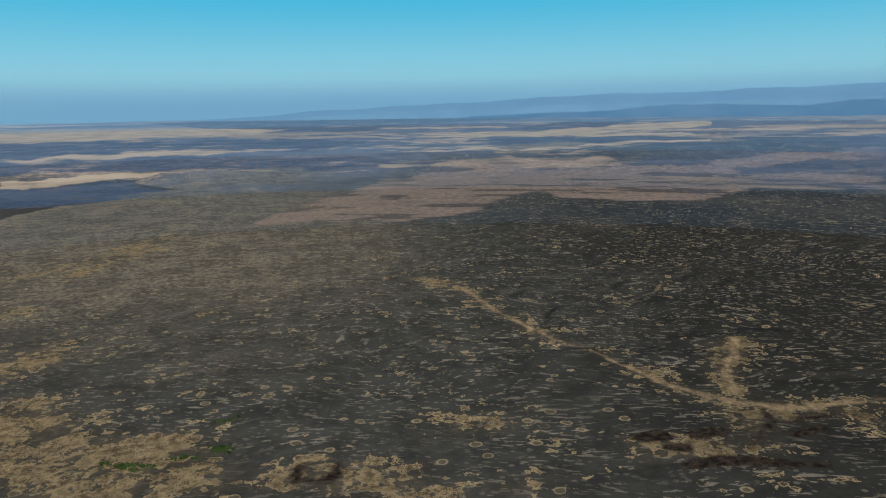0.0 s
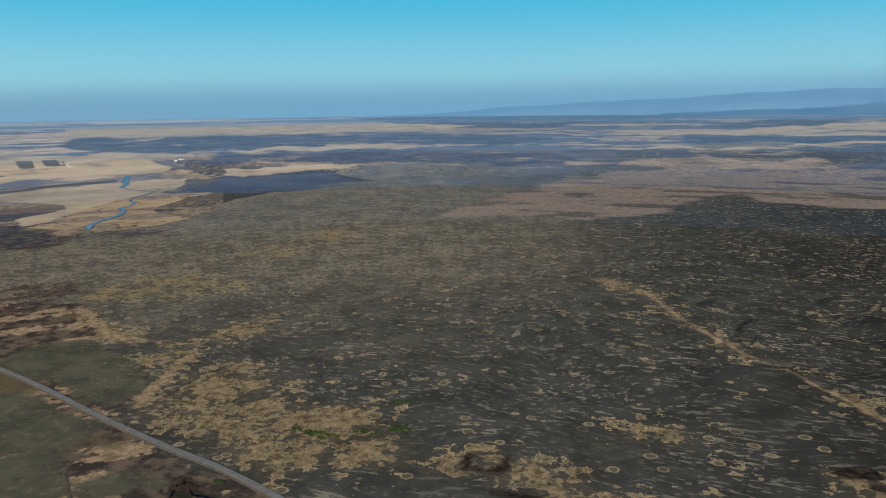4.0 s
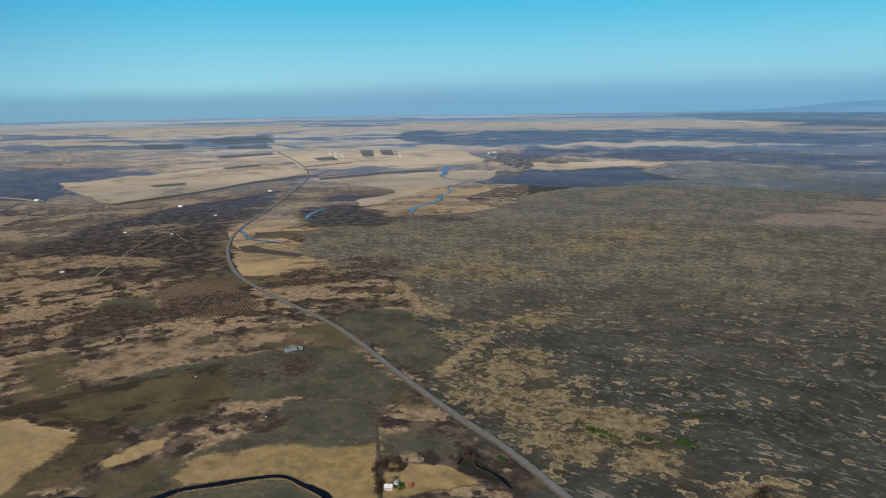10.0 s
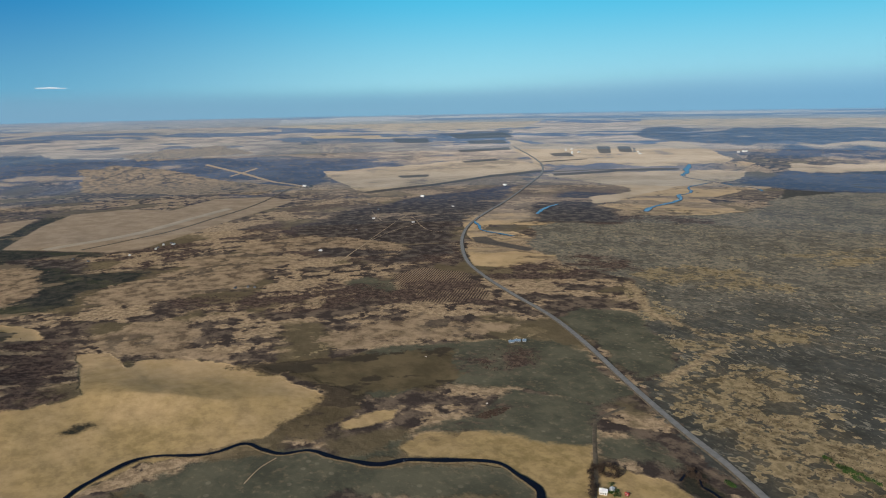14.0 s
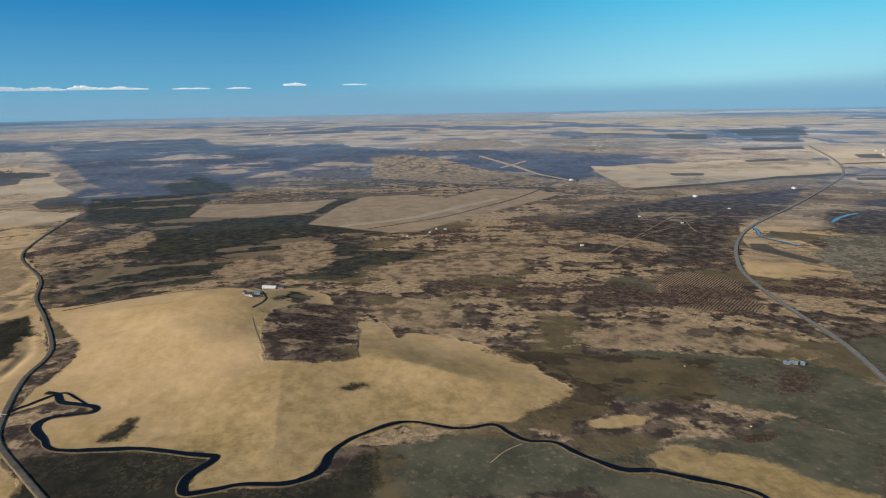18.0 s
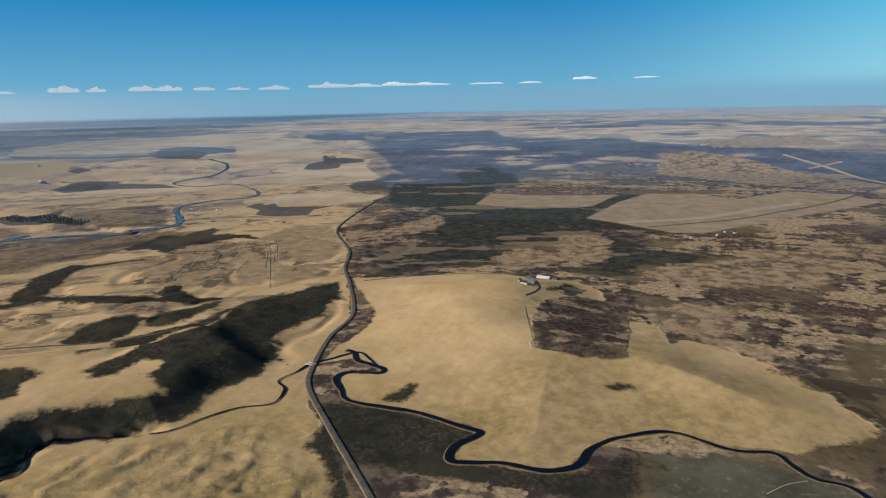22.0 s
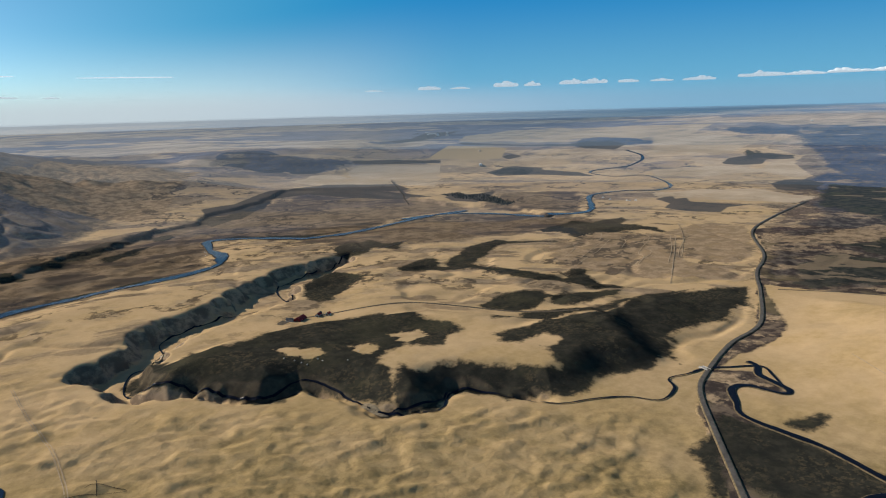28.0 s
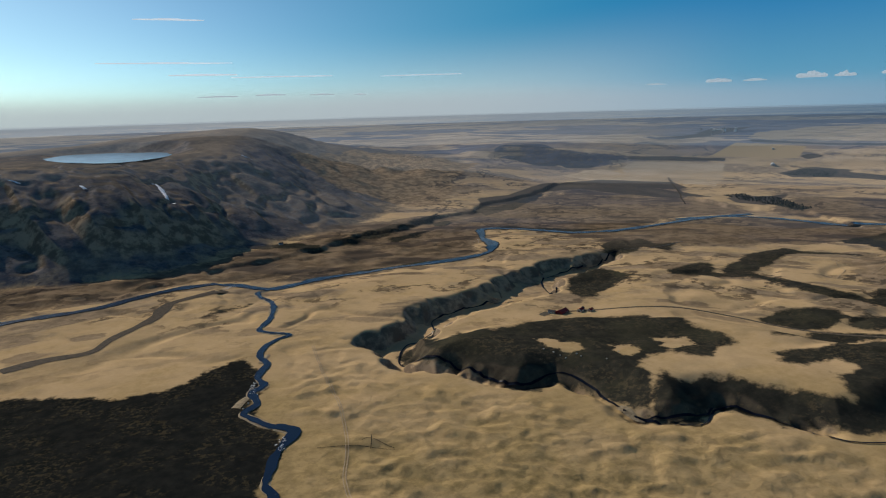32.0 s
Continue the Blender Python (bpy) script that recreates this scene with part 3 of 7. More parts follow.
SCRUB_DELTA = [-1377, 1010, -1452, 1219, -1229, 1254, -1105, 1138, -1065, 972, -956, 916, -1113, 859, -1095, 761]
MOOR_VALLEY = [295, -933, 237, -932, 81, -933, -67, -1032, -264, -1185, -432, -1239, -429, -1084, -357, -904, -240, -880, -128, -848, -20, -862, 103, -828, 206, -794, 247, -765]
MOOR_FLATS = [-490, -1056, -650, -958, -918, -957, -1021, -781, -900, -686, -808, -714, -722, -781, -601, -814, -549, -807, -554, -873, -527, -1002]
MOOR_LOOP = [-539, -1327, -710, -1378, -965, -1527, -1094, -1381, -995, -1217, -957, -997, -731, -994, -565, -995, -458, -1079, -435, -1183]
# dark band painted where the terrace scarp lies in shade
SCARP_SHADE = [-567, -1378, -651, -1400, -810, -1540, -989, -1566, -1121, -1436, -1077, -1323, -1028, -1316, -926, -1466, -776, -1447, -621, -1321, -544, -1307]
WOOD_GROVE = [-1049, -1165, -1097, -1170, -1063, -1106, -1126, -1108, -1103, -1071, -1055, -956, -1029, -946, -1031, -1059, -1022, -1093]
MOOR_PLAIN = [-774, -974, -910, -951, -993, -729, -934, -644, -848, -688, -796, -727, -672, -759, -611, -836, -704, -957]
MOOR_EDGE = [-1030, -1380, -1015, -1250, -934, -1096, -905, -1133, -889, -1198]
MOOR_BEYOND = [-1158, -1077, -1277, -948, -1045, -767, -1025, -777, -983, -893, -1002, -1003]
HEDGE_REACH = [-1475, -1442, -1578, -1416, -1629, -1223, -1569, -1124, -1509, -1300, -1431, -1362]
HEDGE_SHORE = [-1895, -1436, -1994, -1372, -1982, -1299, -1910, -1295, -1871, -1397]
FIELD_PALE = [-1464, -1702, -1616, -1767, -1695, -1656, -1585, -1565]
FIELD_SOFT = [-1694, -1651, -1723, -1594, -1624, -1528, -1587, -1563]
FIELD_WHITE = [-2474, 879, -2360, 1115, -2315, 1104, -2422, 881]
FURROW = [-744, 364, -753, 408, -707, 443, -606, 408, -584, 379, -613, 330, -689, 344]
SAND_ISLE = [9, -714, -14, -736, -38, -749, -14, -720]
STRAW_CORRIDOR = [-212, -634, -280, -663, -317, -615, -337, -581, -390, -572, -372, -545, -288, -571, -227, -551]
RUST_BAND = [-502, 974, -460, 1177, -436, 1118, -475, 954, -514, 851, -563, 770]
RUST_BROKEN = [-519, 148, -562, 222, -552, 273, -513, 348, -487, 355, -500, 302, -523, 247, -515, 193]
STRAW_MOSAIC = [-505, 55, -524, 40, -502, 12, -526, 8, -632, 12, -623, 35]
SAND_DITCH = [-211, -1051, -229, -1086, -297, -1140, -378, -1204, -372, -1174, -296, -1107, -230, -1057]
SAND_COPSE = [-521, -1274, -594, -1321, -687, -1383, -713, -1381, -626, -1286, -548, -1223, -510, -1211]
STRAWISLE = [-247, -487, -263, -476, -270, -454, -257, -461, -246, -476]
HEDGE_PLOT = [-1749, 1625, -1719, 1657, -1656, 1604, -1681, 1577]
HEDGE_PLOT_B = [-1700, 1673, -1671, 1702, -1615, 1659, -1647, 1631]
HEDGE_STRIP = [-2237, 1121, -2187, 1226, -2149, 1208, -2204, 1109]
HEDGE_STRIP_B = [-2236, 1331, -2142, 1522, -2036, 1497, -2143, 1322]
HEDGE_STRIP_C = [-2007, 1237, -1935, 1398, -1901, 1385, -1979, 1230]
HEDGE_LINE = [-1551, 680, -1609, 917, -1692, 1158, -1652, 1320, -1635, 1306, -1650, 1130, -1562, 890, -1510, 676]
HEDGE_LINE_B = [-1592, 1311, -1510, 1492, -1395, 1626, -1382, 1611, -1489, 1471, -1557, 1286]
SLATE_EASTERN = [443, 2542, 832, 2474, 882, 2390, 528, 2454]
SLATE_EASTERN_B = [823, 1994, 1012, 2018, 1240, 1943, 1184, 1849, 1028, 1889, 835, 1905]
SLATE_NORTHERN = [-1221, 2825, -687, 2990, -199, 2911, -298, 2731, -833, 2676, -1135, 2672]
SAND_CREEK = [-234, 284, -236, 295, -226, 298, -217, 292, -207, 289, -195, 284, -200, 277, -215, 277, -224, 277]
RUST_POOL = [-409, 359, -409, 374, -382, 362, -378, 346]
MARSH_OLIVE = [-282, 297, -267, 306, -231, 294, -236, 285, -251, 274, -272, 263, -288, 278]
HAY_BROAD = [-2416, 2532, -2175, 2742, -1888, 2947, -1557, 3135, -1162, 2936, -948, 2770, -609, 2754, -715, 2624, -932, 2585, -1097, 2426, -1371, 2306, -1627, 2183, -1901, 1981]
HAY_BLADE = [-1264, 2084, -1144, 2164, -907, 2279, -681, 2343, -609, 2381, -746, 2289, -986, 2174, -1152, 2100]
HAY_NORTH = [-168, 2597, 140, 2684, 318, 2649, 437, 2669, 743, 2751, 1058, 2759, 998, 2597, 789, 2585, 602, 2550, 941, 2443, 928, 2407, 325, 2547, -64, 2577]
HAY_NORTH_B = [-331, 2405, -59, 2387, 308, 2398, 653, 2400, 808, 2374, 914, 2367, 895, 2316, 719, 2345, 305, 2370, -58, 2367]
HAY_NORTH_C = [-688, 3432, -90, 3499, 436, 3473, 437, 3473, -90, 3499, -688, 3432]
STRAW_MOUTH = [-1577, 1626, -1449, 1731, -1266, 1806, -1274, 1688, -1266, 1564, -1152, 1460, -1007, 1494, -989, 1444, -1040, 1370, -1029, 1265, -921, 1176, -832, 1138, -914, 1047, -910, 991, -949, 961]
HAY_ROADSIDE = [-1596, 1275, -1471, 1512, -1248, 1732, -1163, 1560, -1155, 1362, -1113, 1180, -1052, 1044, -1061, 985, -1138, 1041, -1159, 1189, -1229, 1241, -1444, 1260]
HAY_PLOTS = [-2063, 1469, -1924, 1484, -1816, 1592, -1574, 1848, -1339, 1796, -1338, 1734, -1717, 1363, -1895, 1390]
HAY_WEST = [-3339, 1050, -3229, 1351, -2913, 1715, -2799, 2101, -2627, 2313, -2414, 1992, -2168, 1622, -2260, 1487, -2359, 1272, -2535, 1153, -2744, 857]
HAY_WHITE = [-2480, 868, -2377, 1078, -2196, 1286, -2325, 1053, -2461, 861]
HAY_WISP = [-1176, 1812, -1026, 1929, -959, 1985, -1010, 1901, -1172, 1773]
HAY_TONGUE = [-1785, -1082, -1887, -950, -1948, -837, -2088, -838, -2124, -786, -2017, -773, -1883, -682, -1839, -712, -1904, -818, -1749, -880, -1620, -982]
HAY_RISE = [-1933, -1761, -2086, -1618, -2298, -1388, -2397, -1205, -2234, -1192, -2194, -953, -2067, -998, -1920, -1163, -2088, -1263, -2003, -1406, -1805, -1597, -1672, -1781, -1756, -1839]
HAY_SHELF = [-1337, -812, -1467, -769, -1561, -678, -1501, -581, -1481, -520, -1381, -521, -1359, -577, -1324, -667, -1287, -759]
HAY_TAN = [-1163, -1724, -1244, -1766, -1449, -1622, -1302, -1463, -1138, -1301, -1077, -1582]
HAY_LONE = [-936, -1665, -1046, -1725, -1084, -1711, -1164, -1542, -1108, -1406, -978, -1549]
SLATE_A = [-1875, 1953, -1603, 2151, -1077, 2383, -521, 2550, -260, 2476, -481, 2354, -842, 2330, -1187, 2166, -1288, 2090, -1452, 1939, -1570, 1835, -1735, 1800]
SLATE_B = [-1295, 2000, -1064, 2124, -626, 2291, -240, 2290, -445, 2170, -759, 2092, -1016, 2024, -1304, 1864]
SLATE_C = [-1171, 1800, -1003, 1885, -883, 1936, -724, 1806, -763, 1668, -825, 1543, -966, 1476, -1118, 1519, -1140, 1695]
SLATE_D = [-784, 3077, -343, 3262, 175, 3408, 434, 3438, 346, 3101, -75, 2969, -296, 2824, -609, 2754]
SLATE_E = [307, 2733, 471, 2882, 785, 2911, 797, 2812, 638, 2711, 396, 2651]
SLATE_F = [-62, 2499, 323, 2529, 662, 2439, 926, 2400, 906, 2346, 486, 2417, 131, 2477]
SLATE_H = [532, 2163, 668, 2164, 817, 2099, 803, 2059, 579, 2107]
SLATE_I = [-444, 2203, -235, 2245, -1, 2237, -229, 2183, -427, 2120]
SLATE_J = [-2282, 1293, -2244, 1428, -2154, 1561, -2090, 1513, -2169, 1379]
HEDGE_STRIP_D = [-2275, 1124, -2215, 1233, -2172, 1218, -2231, 1111]
HEDGE_STRIP_E = [-2094, 1329, -2029, 1444, -1975, 1428, -2055, 1325]
SLATE_K = [-2216, 680, -2185, 757, -2120, 791, -2105, 864, -1797, 1338, -1932, 1124, -1947, 1040, -2027, 829, -1992, 747, -1857, 687, -1919, 580]
SLATE_L = [-1332, 2907, -1010, 3176, -478, 3422, -432, 3105, -931, 2931]
SLATE_M = [-1027, -2086, -1045, -1950, -1218, -1856, -1237, -1807, -1470, -1670, -1466, -1641, -1325, -1747, -1232, -1774, -1094, -1751, -909, -1863]
SLATE_N = [-1899, -1451, -1990, -1446, -2127, -1295, -2066, -1250, -1932, -1311, -1874, -1409]
SLATE_O = [-1661, -1961, -1724, -1946, -1770, -1853, -1636, -1850, -1473, -1932, -1426, -2011, -1553, -1947]
SLATE_P = [-2370, -436, -2380, -270, -2410, -41, -2427, 56, -2214, 56, -2248, -177, -2285, -337, -2292, -421]
SLATE_Q = [-2282, -804, -2380, -757, -2513, -697, -2508, -500, -2408, -426, -2353, -521, -2234, -672, -2130, -731, -2204, -815]
SLATE_R = [-2594, -387, -2684, -219, -2752, 58, -2634, 57, -2604, -212]
SLATE_S = [-2292, -1152, -2421, -1052, -2391, -928, -2319, -879, -2283, -1014]
HEDGE_BANK = [-847, -1556, -961, -1479, -1006, -1338, -1013, -1160, -939, -1251, -872, -1448]
HEDGE_LANE = [-1667, -1775, -1788, -1582, -1927, -1401, -1911, -1389, -1773, -1569, -1657, -1739]
HEDGE_LANE_B = [-1245, -1817, -1373, -1757, -1481, -1657, -1466, -1641, -1350, -1728, -1241, -1786]
HEDGE_TREES = [-1022, -1136, -1071, -1154, -1110, -1107, -1164, -1124, -1076, -1048, -1014, -1028, -995, -1074]
SAND_MARGIN = [-199, -1061, -243, -1095, -317, -1151, -404, -1223, -437, -1252, -404, -1189, -310, -1124, -234, -1056, -204, -1040]
SAND_MARGIN_B = [-429, -1071, -497, -1070, -568, -1000, -657, -968, -557, -981, -485, -1045]
SAND_MARGIN_C = [-113, -844, -189, -861, -304, -877, -300, -865, -186, -846, -115, -830]
HEDGE_GROVE = [-1048, -1183, -1078, -1174, -1068, -1115, -1175, -1124, -1077, -1050, -1021, -1066]
HEDGE_LINE_C = [-1236, -1802, -1473, -1671, -1454, -1648, -1227, -1787]
HEDGE_LINE_D = [-1178, -1534, -1184, -1532, -987, -1221, -975, -1218]
HEDGE_BLOT = [-1448, -1437, -1534, -1446, -1603, -1399, -1628, -1335, -1560, -1361, -1499, -1394]
HEDGE_BLOT_B = [-1641, -1547, -1683, -1531, -1690, -1489, -1632, -1502]
HEDGE_TOWN = [-1501, -1962, -1596, -1937, -1697, -1973, -1804, -1904, -1696, -1890, -1601, -1887, -1514, -1920]
FIELD_DUN = [-1626, -1735, -1663, -1716, -1554, -1634, -1481, -1680]
SLATE_T = [-786, -333, -1065, -411, -1251, -416, -1406, -506, -1510, -503, -1679, -650, -1972, -676, -1887, -566, -1522, -332, -1340, -276, -1322, -142, -1338, -72, -1242, -73, -1211, -55, -1138, -8, -1137, 39, -961, 36, -997, -36, -1030, -144, -857, -183, -798, -236]
SLATE_U = [-2041, -700, -2137, -555, -2071, -317, -1662, -246, -1571, -343, -1759, -498]
SLATE_V = [-2320, 116, -2359, 294, -2260, 479, -2162, 586, -1989, 732, -1850, 712, -1768, 603, -1768, 433, -1870, 323, -2058, 95]
SLATE_W = [-1266, 517, -1389, 761, -1429, 1048, -1187, 840, -1007, 616, -812, 486, -794, 397, -900, 323, -1098, 350]
DUN_PATCH = [-1070, 323, -1017, 413, -948, 438, -854, 464, -879, 406, -983, 345]
DUN_PATCH_B = [-991, 161, -981, 255, -881, 292, -860, 221, -876, 159]
SLATE_SCRUB = [-1128, 878, -1255, 1090, -1149, 1136, -1070, 1102, -1022, 948, -930, 914, -856, 861, -905, 785, -947, 737]
PIT_A = [-88, 341, -88, 359, -85, 366, -81, 367, -82, 353, -81, 342]
PIT_B = [-68, 345, -67, 356, -64, 364, -62, 369, -60, 355, -62, 347]
PIT_C = [-83, 348, -65, 348, -65, 344, -82, 342]
PIT_D = [115, 400, 131, 405, 141, 393, 128, 385, 116, 391]
PIT_E = [132, 384, 144, 384, 141, 372, 130, 374]
PIT_F = [210, 434, 210, 407, 194, 386, 184, 382, 200, 403]
PIT_G = [208, 406, 218, 412, 250, 422, 245, 413, 218, 405]
PIT_H = [133, 360, 168, 365, 191, 363, 216, 358, 212, 351, 187, 353, 157, 353, 133, 352]
PIT_I = [147, 398, 168, 405, 180, 399, 169, 391, 149, 390]
PIT_J = [206, 395, 240, 404, 233, 390, 209, 385]
PIT_K = [-65, 330, -38, 330, -37, 322, -64, 322]
RUST_SLOPE = [187, 427, 208, 435, 206, 416, 195, 397, 173, 385, 175, 406]
RUST_LEDGE = [111, 382, 143, 380, 177, 385, 206, 380, 205, 371, 170, 369, 137, 363, 110, 357]
RUST_TOP = [215, 436, 258, 437, 254, 429, 225, 419, 212, 420]
SAND_CLEFT = [-210, -1053, -244, -1097, -298, -1142, -374, -1205, -370, -1181, -293, -1091, -238, -1057, -214, -1034]
SAND_CLEFT_B = [-488, -1235, -559, -1342, -580, -1305, -654, -1352, -753, -1434, -720, -1373, -590, -1247, -525, -1235]
SAND_CLEFT_C = [-394, -1182, -436, -1174, -391, -1113]
SAND_CLEFT_D = [-52, -1061, -79, -1077, -133, -1072, -179, -1008, -112, -1022, -51, -1047]
SAND_CLEFT_E = [-278, -1068, -324, -1078, -370, -1102, -335, -1058, -281, -1022]
SAND_CLEFT_F = [-100, -1136, -157, -1176, -202, -1205, -171, -1170, -112, -1124]
MOOR_HILLSIDE = [-216, -1704, -564, -2126, -779, -1888, -598, -1594, -469, -1323, -364, -1412, -282, -1504]
SAND_SLOPE = [-723, -319, -667, -290, -646, -276, -648, -296, -595, -278, -574, -293, -544, -295, -530, -293, -514, -281, -513, -291, -491, -271, -468, -253, -477, -270, -460, -267, -442, -263, -419, -278, -401, -281, -375, -272, -360, -277, -351, -293, -326, -301, -325, -316, -310, -342, -301, -340, -279, -325, -261, -345, -299, -392, -303, -370, -324, -369, -341, -365, -347, -344, -364, -314, -380, -298, -387, -301, -392, -313, -401, -335, -420, -335, -420, -350, -396, -348, -387, -364, -397, -383, -414, -383, -439, -372, -494, -384, -517, -370, -550, -361, -614, -363, -677, -353]
# the bank's dark face: black sand with its shade painted in
SAND_CLIFF = [-150, -557, -157, -566, -178, -578, -183, -538, -209, -557, -222, -517, -248, -519, -305, -555, -349, -544, -386, -522, -391, -474, -388, -447, -393, -430, -387, -414, -369, -409, -351, -392, -336, -403, -333, -420, -311, -414, -290, -401, -292, -383, -261, -345, -248, -346, -264, -354, -258, -367, -250, -396, -245, -419, -237, -429, -215, -414, -198, -424, -196, -447, -179, -474, -159, -501, -149, -535]
SAND_HUMP = [-492, -478, -509, -482, -523, -475, -545, -455, -539, -431, -516, -430, -492, -425, -474, -438, -465, -460, -472, -474]
SAND_SADDLE = [-539, -431, -562, -430, -591, -416, -615, -411, -582, -392, -540, -393, -524, -401, -521, -423]
SAND_TRAIL = [-429, -417, -483, -423, -510, -397, -551, -374, -629, -372, -685, -357, -666, -354, -588, -354, -529, -366, -496, -386, -444, -390, -419, -408]
SAND_HOOK = [-508, -658, -558, -686, -604, -694, -562, -640, -611, -633, -605, -587, -609, -544, -620, -500, -626, -488, -666, -510, -687, -509, -649, -465, -631, -444, -647, -410, -605, -426, -599, -475, -579, -516, -580, -563, -581, -603, -556, -617, -518, -626]
SAND_MEADOW = [-630, -675, -661, -697, -697, -705, -738, -704, -750, -669, -776, -659, -780, -609, -832, -628, -852, -677, -828, -691, -849, -720, -898, -719, -940, -722, -950, -683, -1025, -683, -1009, -655, -966, -638, -981, -585, -952, -542, -951, -597, -919, -612, -869, -619, -825, -582, -788, -575, -780, -609, -765, -638, -738, -658, -699, -666, -650, -641, -603, -626, -570, -633, -590, -666]
SAND_CREST = [-537, -841, -567, -857, -608, -856, -623, -818, -648, -809, -597, -771, -575, -797, -541, -777, -520, -801]
SAND_FLOOR = [-463, -729, -462, -665, -430, -643, -385, -610, -367, -614, -366, -647, -433, -749, -464, -759]
STRAWISLE_BANK = [-246, -486, -261, -476, -269, -455, -259, -456, -244, -473]
STRAWISLE_SCAR = [-295, -446, -310, -439, -308, -425, -295, -423, -291, -436]
STRAWISLE_NOSE = [-342, -446, -360, -445, -360, -423, -344, -419, -332, -427]
HEDGE_MERE = [-1271, -760, -1330, -755, -1295, -729, -1324, -719, -1275, -686, -1284, -661, -1290, -601, -1315, -569, -1256, -596, -1184, -577, -1169, -606, -1162, -647, -1172, -682, -1231, -704]
HEDGE_BEND = [-1932, -950, -1997, -956, -2072, -907, -2095, -884, -2092, -818, -2072, -794, -2023, -860, -1982, -850, -1945, -897]
HEDGE_HEATH = [-1659, -689, -1758, -696, -1787, -654, -1725, -594, -1606, -575, -1550, -600, -1562, -635]
HEDGE_COVE = [-1889, -1455, -1949, -1430, -1996, -1327, -1957, -1311, -1891, -1364]
MOOR_BROAD = [-179, -1193, -260, -1216, -336, -1187, -423, -1224, -487, -1219, -577, -1236, -754, -1379, -833, -1364, -873, -1242, -881, -1132, -873, -1015, -755, -989, -668, -939, -615, -945, -563, -930, -525, -1006, -480, -1075, -425, -1037, -390, -951, -361, -876, -311, -875, -261, -874, -207, -865, -160, -837, -113, -812]
DUN_PADDOCK = [-734, -613, -892, -630, -947, -526, -797, -433, -790, -371, -760, -342, -692, -417, -676, -476, -668, -530]
DUN_FALLOW = [-867, -378, -804, -377, -812, -441, -931, -510, -944, -552, -1054, -556, -1079, -483, -957, -414]
DUN_TONGUE = [-1056, -92, -1067, -41, -1014, -7, -954, -15, -885, -21, -853, -49, -898, -80]
DUN_SHELF = [-843, 21, -881, 67, -920, 132, -946, 193, -882, 219, -825, 242, -776, 193, -787, 140, -769, 97, -798, 26]
DUN_FLAT = [-884, -163, -940, -143, -936, -98, -894, -65, -838, -89, -816, -120, -836, -149]
DUN_RIDGE = [-1025, -403, -1079, -375, -1145, -363, -1214, -329, -1127, -290, -1063, -307, -1027, -328, -1014, -354, -993, -377]
DUN_STEP = [-1024, 236, -1054, 318, -1070, 361, -982, 412, -931, 395, -949, 320, -968, 240]
DUN_LOW = [-563, 192, -576, 250, -574, 304, -534, 337, -498, 366, -487, 353, -493, 312, -515, 249, -519, 206]
DUN_EDGE = [-681, 15, -703, 64, -682, 109, -630, 117, -599, 95, -562, 119, -577, 82, -618, 45]
SLATE_BAND = [-2444, -837, -2508, -704, -2568, -588, -2521, -465, -2419, -375, -2413, -114, -2430, 40, -2379, 192, -2330, 226, -2301, 375, -2209, 662, -2148, 795, -2074, 879, -2008, 998, -1917, 1150, -1899, 1122, -1961, 1011, -2045, 867, -2035, 772, -1977, 733, -1881, 631, -2036, 557, -2059, 475, -2161, 352, -2188, 211, -2237, -2, -2226, -108, -2263, -320, -2244, -386, -2255, -523, -2191, -574, -2167, -695, -2170, -758, -2282, -842]
FEN_WIDE = [-1689, -575, -1719, -496, -1750, -413, -1643, -302, -1545, -297, -1360, -289, -1336, -197, -1376, -72, -1559, -5, -1564, 46, -1439, -5, -1297, -48, -1222, -60, -1162, -6, -1106, 67, -1073, 73, -1108, -6, -1117, -43, -1036, -6, -977, 26, -946, 104, -924, 117, -881, 67, -873, 29, -814, 20, -806, -34, -835, -75, -859, -49, -885, -21, -954, -15, -944, -53, -979, -86, -969, -162, -968, -237, -997, -281, -1027, -328, -1059, -290, -1181, -303, -1289, -348, -1325, -417, -1413, -495]
FEN_HOLLOW = [-859, -316, -952, -320, -956, -263, -955, -212, -911, -139, -850, -76, -812, -100, -850, -144, -831, -187, -820, -235, -772, -264, -767, -290]
FEN_ROADSIDE = [-2134, -957, -2124, -864, -2132, -815, -2078, -810, -2047, -922]
FEN_LOBE = [-1728, -712, -1739, -642, -1588, -554, -1573, -594, -1647, -668]
FEN_KNOLL = [-689, -64, -737, -44, -721, -37, -690, -44, -679, -57]
FEN_SPUR = [-1955, -474, -2057, -466, -2110, -414, -1978, -315, -1702, -246, -1691, -323, -1750, -413]
SCRUB_STRIP = [-1064, 73, -1092, 121, -1118, 171, -1131, 231, -1234, 328, -1422, 478, -1465, 571, -1445, 642, -1368, 571, -1266, 426, -1135, 332, -1072, 247, -996, 161, -954, 121, -974, 74]
SCRUB_MOUND = [-445, 283, -449, 323, -439, 344, -416, 326, -410, 296, -421, 273]
SCRUB_ROW = [-353, 184, -361, 210, -364, 246, -362, 267, -353, 265, -349, 236, -346, 202, -346, 184]
SCRUB_BEYOND = [-692, 452, -703, 523, -707, 634, -601, 544, -568, 462, -592, 443]
BOG_BROWN = [-541, 115, -496, 142, -453, 155, -433, 156, -422, 137, -416, 115, -401, 107, -386, 129, -390, 149, -411, 176, -427, 187, -418, 208, -401, 224, -422, 265, -454, 270, -474, 286, -495, 245, -511, 198, -525, 160]
BOG_SWIRL = [-362, -12, -379, 5, -383, 22, -356, 23, -328, 18, -332, -8]
